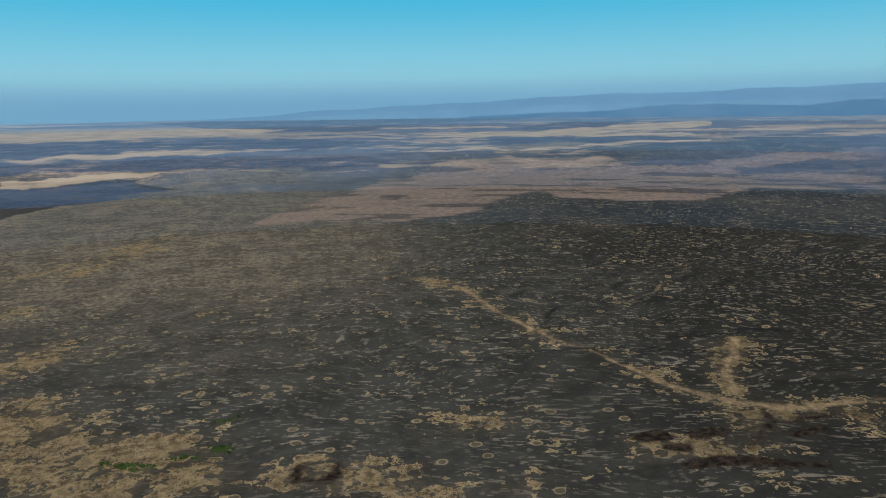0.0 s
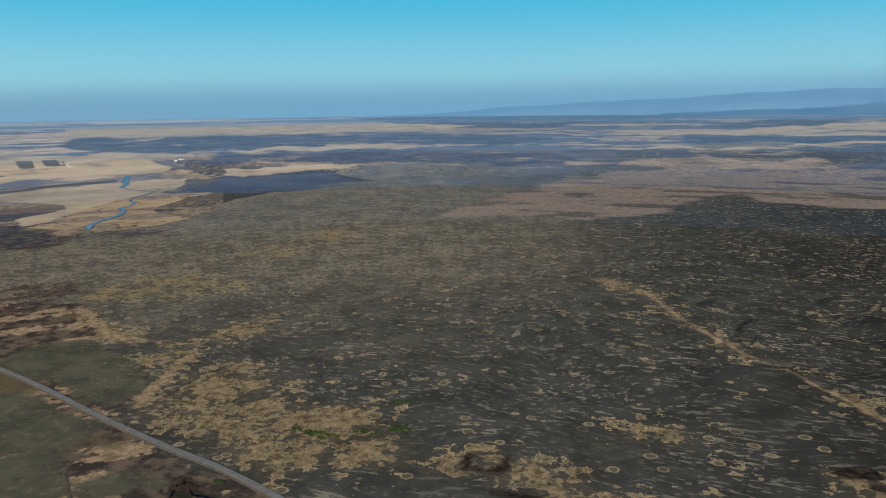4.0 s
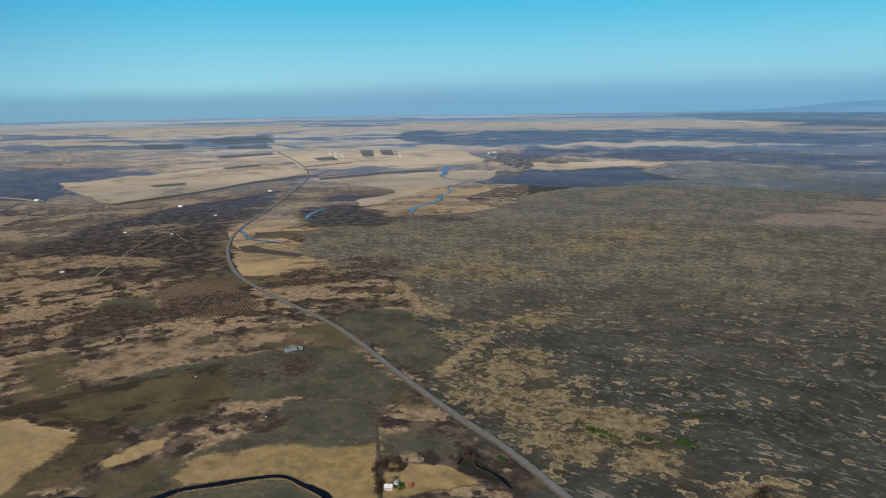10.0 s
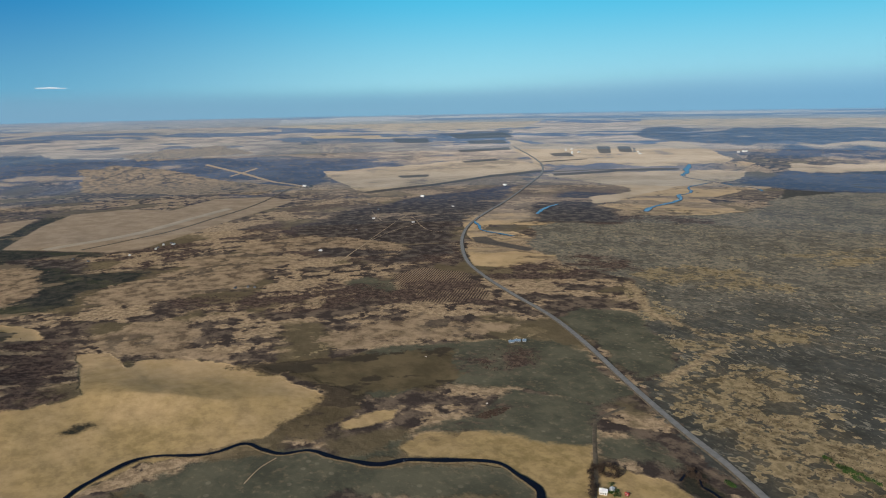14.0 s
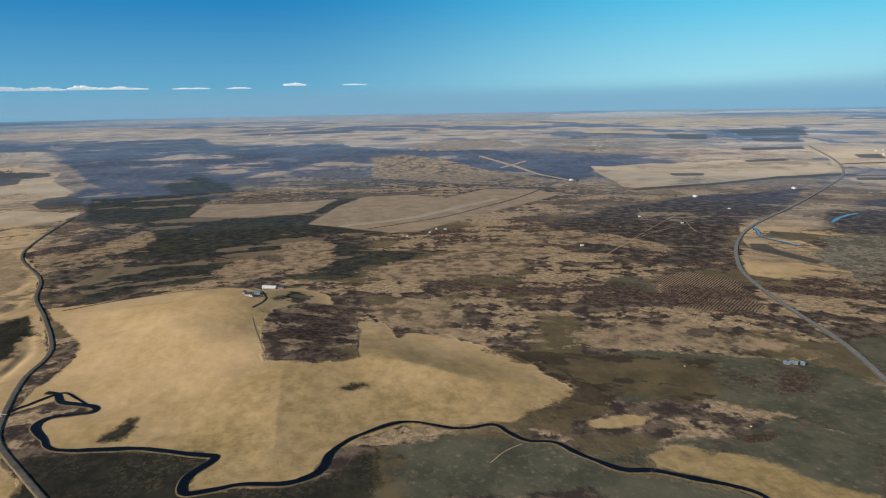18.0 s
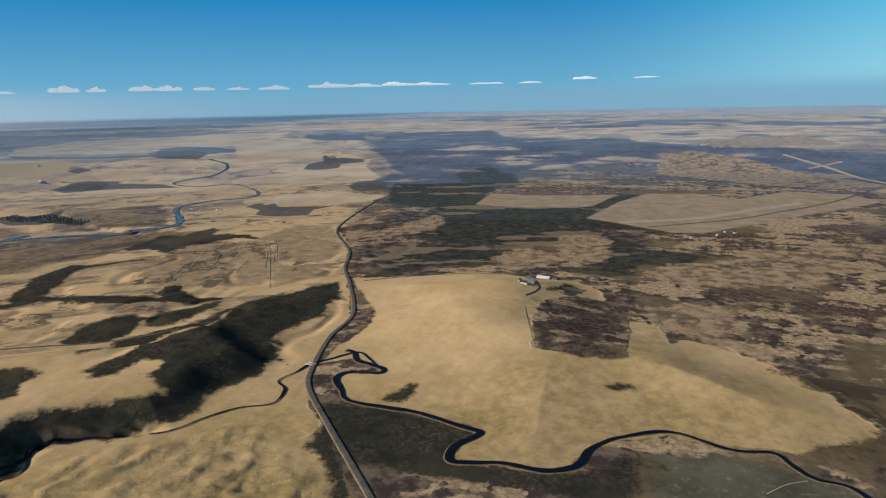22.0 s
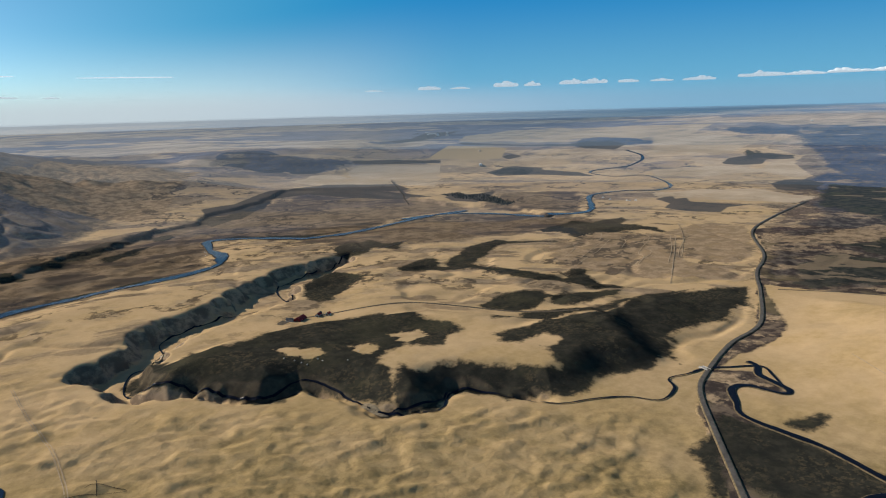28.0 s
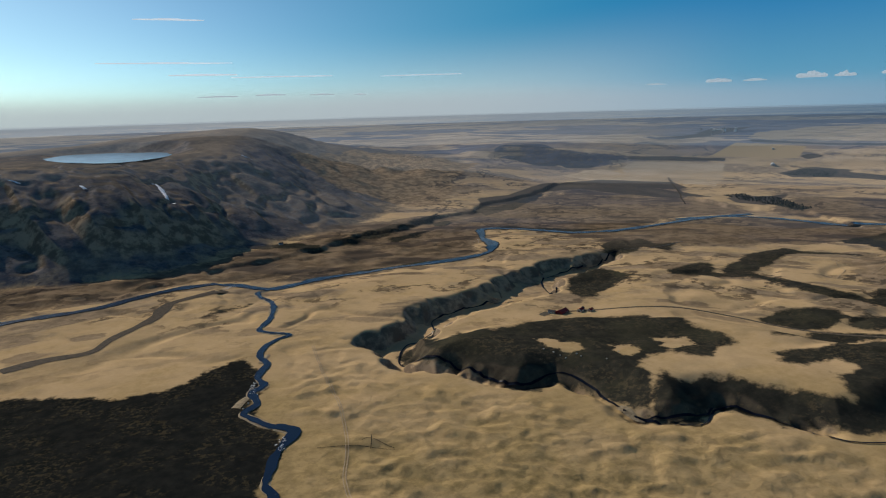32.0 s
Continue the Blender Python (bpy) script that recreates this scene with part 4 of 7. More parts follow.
RUST_SPECKS = [-454, 266, -481, 315, -466, 363, -419, 337, -378, 348, -349, 326, -369, 307, -389, 290, -411, 275, -424, 257]
PINK = [-362, 1217, -296, 1242, -196, 1265, -69, 1233, 72, 1367, 151, 1606, 236, 1651, 272, 1543, 382, 1477, 536, 1464, 641, 1544, 773, 1698, 848, 1626, 1031, 1601, 1294, 2032, 1055, 2108, 719, 2123, 391, 2235, 121, 2288, -10, 2219, -172, 1979, -255, 1658, -315, 1425]
RIVER_CURVE = [-1014, 659, -975, 641, -934, 621, -907, 623, -862, 633]
RIVER_PONDS = [-1020, 803, -1063, 858, -1092, 912]
ROAD_EAST = [-1624, 1298, -1565, 1413, -1481, 1522, -1399, 1614]
DITCH_FARM = [-1727, 1371, -1696, 1436, -1660, 1505]
TRACK_CROSSING = [-859, 347, -1021, 480, -1153, 595]
TRACK_SPUR = [-1248, 565, -1112, 524]
TRACK_LOW = [-1133, 595, -991, 551, -938, 578]
HEDGE_FIELD = [-1786, 1454, -1755, 1512, -1708, 1495, -1748, 1446]
HEDGE_FIELD_B = [-2100, 1334, -2046, 1421, -1987, 1414, -2054, 1314]
HEDGE_FIELD_C = [-2277, 1135, -2212, 1236, -2168, 1210, -2231, 1111]
HEDGE_FIELD_D = [-1844, 924, -1805, 1011, -1772, 992, -1797, 915]
HEDGE_FIELD_E = [-1894, 1178, -1847, 1289, -1827, 1274, -1868, 1180]
HEDGE_ORCHARD = [-893, 573, -887, 599, -843, 588, -766, 600, -755, 581, -816, 568, -853, 556]
SCRUB_BROAD = [-1663, 1119, -1624, 1287, -1477, 1289, -1227, 1239, -1106, 1144, -1079, 1002, -1148, 999, -1095, 863, -1091, 778, -1051, 689, -1124, 714, -1355, 954]
SCRUB_BELT = [-932, 809, -923, 870, -882, 965, -793, 1010, -752, 974, -803, 878, -868, 804]
RUST_TRACE = [-492, 825, -477, 922, -441, 1086, -436, 969, -466, 820]
RUST_FLAKE = [-541, 678, -491, 707, -438, 708, -434, 683, -482, 613]
RUST_TIP = [-262, 662, -241, 691, -222, 672, -246, 644]
LEY_AIRSTRIP = [-1222, -60, -1439, -5, -1564, 46, -1587, 151, -1511, 232, -1642, 350, -1607, 468, -1490, 487, -1390, 393, -1263, 269, -1103, 122, -1104, 76, -1157, 13]
LEY_LONG = [-1360, -289, -1543, -290, -1525, -222, -1522, -78, -1559, -8, -1394, -50, -1361, -71, -1333, -186]
RUNWAY = [-1179, -6, -1262, 140, -1462, 337]
COVER = {
    "ley": [LEY_AIRSTRIP, LEY_LONG],
    "straw": [STRAW_SOUTH, STRAW_DOME, STRAW_FIELD, STRAW_YARD, STRAW_BEND, STRAW_RIVERSIDE, STRAW_DELTA, STRAW_SPIT, STRAW_SLIP, STRAW_SPOT, STRAW_CORRIDOR, STRAW_MOSAIC, STRAW_MOUTH],
    "hay": [HAY_LARGE, HAY_FARMS, HAY_STRIP, HAY_STRIP_B, HAY_FARRIGHT, HAY_BROAD, HAY_BLADE, HAY_NORTH, HAY_NORTH_B, HAY_NORTH_C, HAY_ROADSIDE, HAY_PLOTS, HAY_WEST, HAY_WHITE, HAY_WISP, HAY_TONGUE, HAY_RISE, HAY_SHELF, HAY_TAN, HAY_LONE],
    "dun": [MOOR_HILLSIDE, DUN_FARLEFT, DUN_PLAIN, DUN_PATCH, DUN_PATCH_B, DUN_PADDOCK, DUN_FALLOW, DUN_TONGUE, DUN_SHELF, DUN_FLAT, DUN_RIDGE, DUN_STEP, DUN_LOW, DUN_EDGE],
    "lava": [LAVA],
    "pink": [PINK],
    "rust": [RUST_ROADSIDE, RUST_FORK, RUST_SOUTH, RUST_SMALL, RUST_PLAIN, RUST_RIM, RUST_CORNER, RUST_EAST, RUST_LOBE, RUST_WEST, RUST_EDGE, RUST_BAND, RUST_BROKEN, RUST_POOL, RUST_SLOPE, RUST_LEDGE, RUST_TOP, RUST_SPECKS, RUST_TRACE, RUST_FLAKE, RUST_TIP],
    "marsh": [MARSH_RIVER, MARSH_SOUTH, MARSH_MID, MARSH_BROWN, MARSH_ROAD, MARSH_POND, MARSH_OLIVE],
    "scrub": [SCRUB_HEATH, SCRUB_HOLLOW, SCRUB_ROAD, SCRUB_UPPER, SCRUB_LOWER, SCRUB_HEDGE, SCRUB_MID, SCRUB_DELTA, SCRUB_STRIP, SCRUB_MOUND, SCRUB_ROW, SCRUB_BEYOND, SCRUB_BROAD, SCRUB_BELT],
    "peat": [PEAT_MOOR],
    "sand": [SAND_FIELD, SAND_COVE, SAND_POCKET, SAND_SCAR, SAND_NOOK, SAND_TRACT, SAND_PLAIN_B, SAND_ISLE, SAND_DITCH, SAND_COPSE, SAND_CREEK, SAND_MARGIN, SAND_MARGIN_B, SAND_MARGIN_C, SAND_CLEFT, SAND_CLEFT_B, SAND_CLEFT_C, SAND_CLEFT_D, SAND_CLEFT_E, SAND_CLEFT_F, SAND_SLOPE, SAND_CLIFF, SAND_HUMP, SAND_SADDLE, SAND_TRAIL, SAND_HOOK, SAND_MEADOW, SAND_CREST, SAND_FLOOR],
    "hedge": [SCARP_SHADE, HEDGE_REACH, HEDGE_SHORE, HEDGE_PLOT, HEDGE_PLOT_B, HEDGE_STRIP, HEDGE_STRIP_B, HEDGE_STRIP_C, HEDGE_LINE, HEDGE_LINE_B, HEDGE_STRIP_D, HEDGE_STRIP_E, HEDGE_BANK, HEDGE_LANE, HEDGE_LANE_B, HEDGE_TREES, HEDGE_GROVE, HEDGE_LINE_C, HEDGE_LINE_D, HEDGE_BLOT, HEDGE_BLOT_B, HEDGE_TOWN, HEDGE_MERE, HEDGE_BEND, HEDGE_HEATH, HEDGE_COVE, HEDGE_FIELD, HEDGE_FIELD_B, HEDGE_FIELD_C, HEDGE_FIELD_D, HEDGE_FIELD_E, HEDGE_ORCHARD],
    "slate": [SLATE_FLATS, SLATE_BLUE, SLATE_PLAIN, SLATE_EASTERN, SLATE_EASTERN_B, SLATE_NORTHERN, SLATE_A, SLATE_B, SLATE_C, SLATE_D, SLATE_E, SLATE_F, SLATE_H, SLATE_I, SLATE_J, SLATE_K, SLATE_L, SLATE_M, SLATE_N, SLATE_O, SLATE_P, SLATE_Q, SLATE_R, SLATE_S, SLATE_T, SLATE_U, SLATE_V, SLATE_W, SLATE_SCRUB, SLATE_BAND],
    "wood": [WOOD_PLANTATION, WOOD_BELT, WOOD_GROVE],
    "moor": [MOOR_VALLEY, MOOR_FLATS, MOOR_LOOP, MOOR_PLAIN, MOOR_EDGE, MOOR_BEYOND, MOOR_HILLSIDE, MOOR_BROAD],
    "field": [FIELD_PALE, FIELD_SOFT, FIELD_WHITE, FIELD_DUN],
    "furrow": [FURROW],
    "strawisle": [STRAWISLE, STRAWISLE_BANK, STRAWISLE_SCAR, STRAWISLE_NOSE],
    "pit": [PIT_A, PIT_B, PIT_C, PIT_D, PIT_E, PIT_F, PIT_G, PIT_H, PIT_I, PIT_J, PIT_K],
    "fen": [FEN_WIDE, FEN_HOLLOW, FEN_ROADSIDE, FEN_LOBE, FEN_KNOLL, FEN_SPUR],
    "bog": [BOG_BROWN, BOG_SWIRL],
}
RIVER_BLACK = [-254, 204, -263, 209, -278, 209, -297, 207, -313, 186, -327, 165, -333, 146, -355, 129, -369, 120, -374, 105, -386, 96, -398, 89, -398, 67, -413, 33, -398, 3, -380, -13, -359, -20, -350, -37, -353, -58, -350, -76, -350, -91, -367, -92, -386, -80, -392, -90, -406, -128, -414, -177, -431, -192, -450, -204, -463, -199, -466, -176, -475, -175, -481, -186, -488, -202, -504, -210, -509, -219]
BROOK = [-469, -172, -490, -191, -505, -208, -487, -224, -473, -235, -455, -239, -436, -244, -423, -232, -399, -229, -387, -249, -367, -263, -346, -275, -336, -303, -323, -339, -308, -342, -288, -327, -275, -330, -258, -351, -251, -364]
GORGE_STREAM = [-308, -344, -290, -337, -259, -351, -251, -376, -251, -407, -240, -434, -210, -434, -193, -459, -176, -487, -154, -516, -148, -544, -168, -584, -196, -584, -211, -640, -240, -660, -285, -674, -345, -670, -362, -655, -393, -745, -496, -782, -535, -800, -581, -787, -652, -805]
RIVER_BLUE = [286, -747, 201, -772, 152, -781, 101, -802, 44, -839, -19, -846, -69, -813, -126, -833, -200, -845, -298, -860, -367, -874, -399, -915, -422, -1013, -452, -1064, -516, -1021, -568, -963, -644, -950, -717, -959, -841, -981, -933, -973, -788, -991, -875, -978, -936, -913, -970, -819, -1014, -768, -1077, -777, -1226, -889, -1338, -885, -1399, -832, -1505, -862, -1658, -1020, -1590, -1084, -1656, -1204, -1786, -1156, -1894, -1182, -1925, -1263]
STREAM = [-20, -335, -21, -346, -18, -358, -23, -376, -29, -391, -35, -403, -43, -417, -36, -426, -28, -431, -18, -448, -14, -457, -24, -470, -22, -490, -31, -502, -29, -521, -38, -546, -35, -568, -40, -590, -52, -606, -65, -615, -50, -628, -40, -643, -53, -674, -61, -718, -57, -761, -51, -795, -65, -807]
DRY_BED = [166, -618, 137, -633, 103, -640, 88, -674, 57, -722, 47, -761, 36, -783, -18, -816]
RIVER_POOL = [-1403, 1674, -1386, 1646, -1356, 1605, -1314, 1544]
RIVER_NORTH = [-1161, 1475, -1143, 1406, -1131, 1354, -1073, 1291, -1044, 1243, -1045, 1219, -1001, 1174, -972, 1116, -959, 1064, -947, 1025, -918, 980]
RIVER_SIDE = [-1303, 1536, -1249, 1512, -1198, 1504, -1147, 1482, -1098, 1461, -1052, 1455, -1013, 1446, -973, 1411]
CREEK = [-228, 279, -231, 286, -232, 294, -224, 289, -218, 284, -212, 284, -206, 283, -199, 281, -190, 277]
ROAD_NORTH = [-96, 255, -138, 276, -178, 295, -222, 313, -273, 329, -344, 355, -422, 386, -498, 411, -588, 429, -672, 449, -766, 483, -909, 568, -1035, 676, -1215, 876, -1450, 1120, -1646, 1316, -1753, 1378, -1924, 1414]
ROAD_SOUTH = [-291, -112, -329, -141, -381, -181, -429, -216, -464, -230, -538, -247, -607, -253, -712, -299, -789, -337, -889, -372, -1033, -452, -1180, -486, -1417, -516]
DRIVE_WHITE = [-238, 226, -259, 247, -296, 280, -309, 296, -312, 322]
DRIVE_HILL = [-646, -88, -679, -80, -705, -84, -786, -113, -787, -173, -764, -237, -731, -289]
TRACK_RED = [-314, -578, -348, -568, -379, -555, -425, -529, -455, -487, -475, -441, -493, -411, -516, -385]
TRACK_DIAGONAL = [-2224, 455, -2042, 551, -1758, 614]
TRACK_CROSS = [-2131, 585, -2073, 488]
TRACK_MEADOW = [-81, -580, -78, -510, -78, -453, -74, -407, -69, -378, -61, -347, -59, -319]
TRACK_AIRSTRIP = [-1145, 42, -1196, 119, -1270, 213, -1481, 394, -1752, 568]
TRACK_SCRUB = [-847, 334, -978, 453, -1073, 586]
CROSS_RUST_A = [-556, 570, -503, 534, -459, 504, -416, 496, -382, 486, -365, 496, -357, 543, -344, 587]
CROSS_RUST_B = [20, 758, 41, 689, 70, 630, 94, 578, 126, 542, 141, 509, 167, 469, 198, 444, 222, 430, 259, 435, 303, 445]
CROSS_RUST_C = [251, 571, 222, 518, 205, 462]
CROSS_RUST_D = [-352, 464, -338, 418, -328, 375]
TUSSOCK = [-20, -296, -47, -408, -35, -479, -70, -615, -94, -612, -121, -532, -143, -482, -186, -429, -218, -411, -239, -350, -285, -321, -314, -327, -334, -288, -357, -266, -347, -270, -391, -232, -377, -213, -348, -189, -309, -138, -253, -85, -60, -60, 20, -150]
PATH_ZIG = [-665, -561, -702, -582, -727, -615, -780, -632]
PATH_ZAG = [-709, -554, -770, -583, -800, -620, -856, -629, -889, -624]
PATH_HOOK = [-843, -577, -780, -549, -728, -533, -688, -519]
PATH_LOOP = [-735, -466, -811, -488, -863, -533, -931, -556]
PATH_FENCE = [-939, -525, -810, -454, -686, -387]
PATH_EDGE = [-933, -507, -797, -435, -799, -350]
PATH_WEFT = [-760, -593, -806, -598, -835, -589, -886, -621]
PATH_WARP = [-714, -534, -780, -560, -840, -583]
PATH_CURL = [-812, -535, -856, -557, -874, -579, -909, -595]
PATH_WAVE = [-739, -462, -782, -481, -802, -502, -862, -526, -901, -545]
PATH_STRAIGHT = [-770, -439, -849, -480, -940, -535]
PATH_BROAD = [-819, -448, -876, -478, -952, -521, -1038, -577]
DITCH_SHORT = [-1152, -1493, -1044, -1324, -918, -1133]
DITCH_LONG = [-1309, -1737, -1391, -1714, -1463, -1640]
FENCE_DOME = [-512, -63, -567, -75, -618, -85]
PATH_DOME = [-555, -162, -526, -130, -515, -108, -485, -81]
PATH_RIDGE = [-352, 77, -365, 90, -371, 101]
GOLD_FAN = [386, 998, 270, 796, 221, 723, 169, 681]
GOLD_WEST = [-541, 565, -470, 508, -432, 491, -400, 477, -377, 480]
GOLD_RIM = [-94, 358, -77, 370, -47, 367, -17, 362]
RAPID_A = [-17, -824, -26, -838, -37, -843]
RAPID_B = [-25, -830, -35, -839, -45, -819]
RAPID_C = [-32, -393, -32, -401, -35, -409]
RAPID_D = [-23, -485, -22, -499, -26, -509]
RAPID_E = [-394, -958, -415, -999, -430, -1049]
GRAVEL_A = [-9, -468, -15, -480, -21, -486]
GRAVEL_B = [-30, -425, -36, -418, -39, -412]
GRAVEL_C = [-33, -551, -38, -561, -41, -569]
DITCH_CRACK = [-79, -386, -86, -386, -96, -372]
DITCH_CRACK_B = [-87, -394, -85, -385, -82, -375]
DITCH_CRACK_C = [-52, -389, -65, -385, -80, -378, -96, -370]
GRAVEL_D = [-252, -370, -254, -362, -255, -352, -258, -349]
RIDGE_PATH = [-45, -979, -81, -983, -124, -968, -170, -933]

# ---- plan: relief ----
# The plan counts in units of U metres; relief() takes and gives units.
HEIGHT = 200.0          # the eye above the plain
FLAT, REACH = 2000.0, 3510.0


def bowl(r):
    """The far plain is bent upwards so that it meets the horizon seen from the eye."""
    far = r + 0.00733 * np.maximum(r - FLAT, 0.0) ** 2
    return HEIGHT * (1.0 - r / far)


def hash2(i, j, seed):
    h = (i * 374761393 + j * 668265263 + seed * 362437) & 0xFFFFFFFF
    h = ((h ^ (h >> 13)) * 1274126177) & 0xFFFFFFFF
    return ((h ^ (h >> 16)) & 0xFFFF) / 65535.0


def wave(x, y, size, seed=0):
    """Smooth value noise, about -1 to 1, with the given grain in metres."""
    u, v = x / size, y / size
    i, j = np.floor(u).astype(np.int64), np.floor(v).astype(np.int64)
    fu, fv = u - i, v - j
    fu, fv = fu * fu * (3 - 2 * fu), fv * fv * (3 - 2 * fv)
    a = hash2(i, j, seed) * (1 - fu) + hash2(i + 1, j, seed) * fu
    b = hash2(i, j + 1, seed) * (1 - fu) + hash2(i + 1, j + 1, seed) * fu
    return (a * (1 - fv) + b * fv) * 2 - 1


def rough(x, y, size, seed=0, octaves=3):
    return sum(wave(x, y, size / 2 ** k, seed + 7 * k) / 2 ** k for k in range(octaves)) / 1.6


def inside(x, y, outline, far=400.0):
    """Signed distance to a closed outline: positive within, clamped to far."""
    pts = np.array(outline, float).reshape(-1, 2)
    out = np.full(x.shape, -far)
    lo, hi = pts.min(0) - far, pts.max(0) + far
    near = (x > lo[0]) & (x < hi[0]) & (y > lo[1]) & (y < hi[1])
    if not near.any():
        return out
    px, py = x[near], y[near]
    best, odd = np.full(px.shape, far * far), np.zeros(px.shape, bool)
    for (ax, ay), (bx, by) in zip(pts, np.roll(pts, -1, 0)):
        dx, dy = bx - ax, by - ay
        k = np.clip(((px - ax) * dx + (py - ay) * dy) / max(dx * dx + dy * dy, 1e-6), 0, 1)
        best = np.minimum(best, (ax + k * dx - px) ** 2 + (ay + k * dy - py) ** 2)
        if ay != by:
            odd ^= ((ay > py) != (by > py)) & (px < dx * (py - ay) / dy + ax)
    best = np.sqrt(best)
    out[near] = np.where(odd, best, -best)
    return out


def beside(x, y, line, far=60.0):
    """Distance to an open line, clamped to far."""
    pts = np.array(line, float).reshape(-1, 2)
    out = np.full(x.shape, far)
    lo, hi = pts.min(0) - far, pts.max(0) + far
    near = (x > lo[0]) & (x < hi[0]) & (y > lo[1]) & (y < hi[1])
    if not near.any():
        return out
    px, py = x[near], y[near]
    best = np.full(px.shape, far * far)
    for (ax, ay), (bx, by) in zip(pts[:-1], pts[1:]):
        dx, dy = bx - ax, by - ay
        k = np.clip(((px - ax) * dx + (py - ay) * dy) / max(dx * dx + dy * dy, 1e-6), 0, 1)
        best = np.minimum(best, (ax + k * dx - px) ** 2 + (ay + k * dy - py) ** 2)
    out[near] = np.sqrt(best)
    return out


def ramp(d, a, b):
    k = np.clip((d - a) / (b - a), 0, 1)
    return k * k * (3 - 2 * k)


def relief(x, y):
    """Height of the land without its small roughness."""
    r = np.hypot(x, y)
    z = bowl(np.minimum(r, REACH * 1.2))
    d = inside(x, y, UPLAND, 1200.0)
    wide = 300 + 460 * ramp(-x, -140, 420)
    gully = np.abs(rough(x * 1.0 + 0.45 * y, y * 0.22, 60, 3)) * -62 + wave(x, y, 260, 5) * 34 + 16
    k = np.clip((d + gully * ramp(d, 0, 110) * (1 - ramp(d, 300, 460))) / wide, 0, 1)
    high = ramp(1 - (1 - k) ** 1.6, 0, 1.0) * 0.4 + (1 - (1 - k) ** 1.6) * 0.6
    top = 113 + 5 * rough(x, y, 330, 11) + 3 * rough(x, y, 70, 13)
    for px, py, pz, pr in PEAKS:
        top = top + pz * np.exp(-((x - px) ** 2 + (y - py) ** 2) / (2 * pr * pr))
    lake = ramp(inside(x, y, LAKE, 200.0), -60, 5)
    top = top * (1 - lake) + LAKE_LEVEL * lake
    z = z * (1 - high) + np.maximum(z, top) * high
    z = z - 8 * np.abs(rough(x * 1.2 + 0.4 * y, y * 0.5, 75, 17, 4)) * ramp(high, 0.02, 0.3) * (1 - ramp(high, 0.8, 1.0))
    for px, py, pz, pr in KNOLLS:
        z = z + pz * np.exp(-((x - px) ** 2 + (y - py) ** 2) / (2 * pr * pr)) * (1 - high) * (1 + 0.25 * rough(x, y, 120, 15))
    d = inside(x, y, DOME, 120.0)
    rise = 4 + 4.5 * rough(x, y, 120, 23, 2)
    for px, py, pz, pr in HILLS:
        rise = rise + pz * np.exp(-((x - px) ** 2 + (y - py) ** 2) / (2 * pr * pr))
    rise = rise + 2.6 * rough(x + 20 * wave(x, y, 90, 29), y, 62, 27, 2)
    z = z + rise * ramp(d + 8 * rough(x, y, 60, 21), -10, 110)
    z = z + 3.6 * rough(x * 0.8, y, 26, 25, 3) * ramp(inside(x, y, VALLEY, 60.0), -15, 40)
    z = z + 12 * ramp(inside(x, y, DARK_BANK, 150.0) + 5 * rough(x, y, 60, 31), -4, 36)
    z = z + 9 * ramp(inside(x, y, DUNES, 200.0) + 20 * wave(x, y, 90, 33), 0, 110) * (0.7 + 0.6 * wave(x, y, 150, 35))
    # the flood plain: a scarp on its far side, a gentle slope down on the near one
    d = inside(x, y, LOWLAND, 90.0)
    near = ramp(inside(1.035 * x, 1.035 * y, LOWLAND, 90.0) - d, -15, 15)
    scarp = ramp(d + 7 * wave(x, y, 32, 45) + 3 * wave(x, y, 11, 46), -2, 8)
    z = z - 5.0 * (scarp * (1 - near) + ramp(d, 0, 70) * near)
    d = inside(x, y, GORGE, 150.0)
    spur = np.abs(wave(x, y, 27, 41)) * (8 + 7 * ramp(np.hypot(x, y), 480, 560)) - 4 + 5.5 * np.abs(wave(x, y, 10, 43)) - 2.0
    z = z - (8 + 7 * ramp(np.hypot(x, y), 430, 540)) * ramp(d + spur * ramp(d, -12, 6) * (1 - ramp(d, 16, 34)), -4, 22)
    return z

# ---- ground ----
def part(name, bm, material, parent=None, label=""):
    mesh = bpy.data.meshes.new(name)
    bm.to_mesh(mesh)
    bm.free()
    mesh.materials.append(material)
    ob = new(name, mesh)
    ob.parent = parent
    return tagged(ob, label)


def mesh_of(name, verts, faces, material, smooth=True):
    mesh = bpy.data.meshes.new(name)
    mesh.from_pydata(verts, [], faces)
    mesh.materials.append(material)
    if smooth:
        mesh.polygons.foreach_set("use_smooth", [True] * len(mesh.polygons))
    return new(name, mesh)


def smooth_line(line, step=8.0):
    """Even points along a rounded line through the given ones."""
    p = np.array(line, float).reshape(-1, 2)
    q = np.vstack([2 * p[0] - p[1], p, 2 * p[-1] - p[-2]])
    out = []
    for a, b, c, d in zip(q, q[1:], q[2:], q[3:]):
        k = max(2, int(np.hypot(*(c - b)) / step))
        for t in np.arange(k)[:, None] / k:
            out.append((0.5 * (2 * b + (c - a) * t + (2 * a - 5 * b + 4 * c - d) * t ** 2 + (3 * b - a - 3 * c + d) * t ** 3)).ravel())
    out.append(p[-1])
    return np.array(out)


PAVED = [(ROAD_NORTH, 9), (ROAD_SOUTH, 9), (DRIVE_WHITE, 5), (DRIVE_HILL, 5), (TRACK_RED, 5)]
WET = [(RIVER_BLACK, 9), (BROOK, 6), (GORGE_STREAM, 7), (RIVER_BLUE, 16), (STREAM, 10), (DRY_BED, 9), (CREEK, 5)]


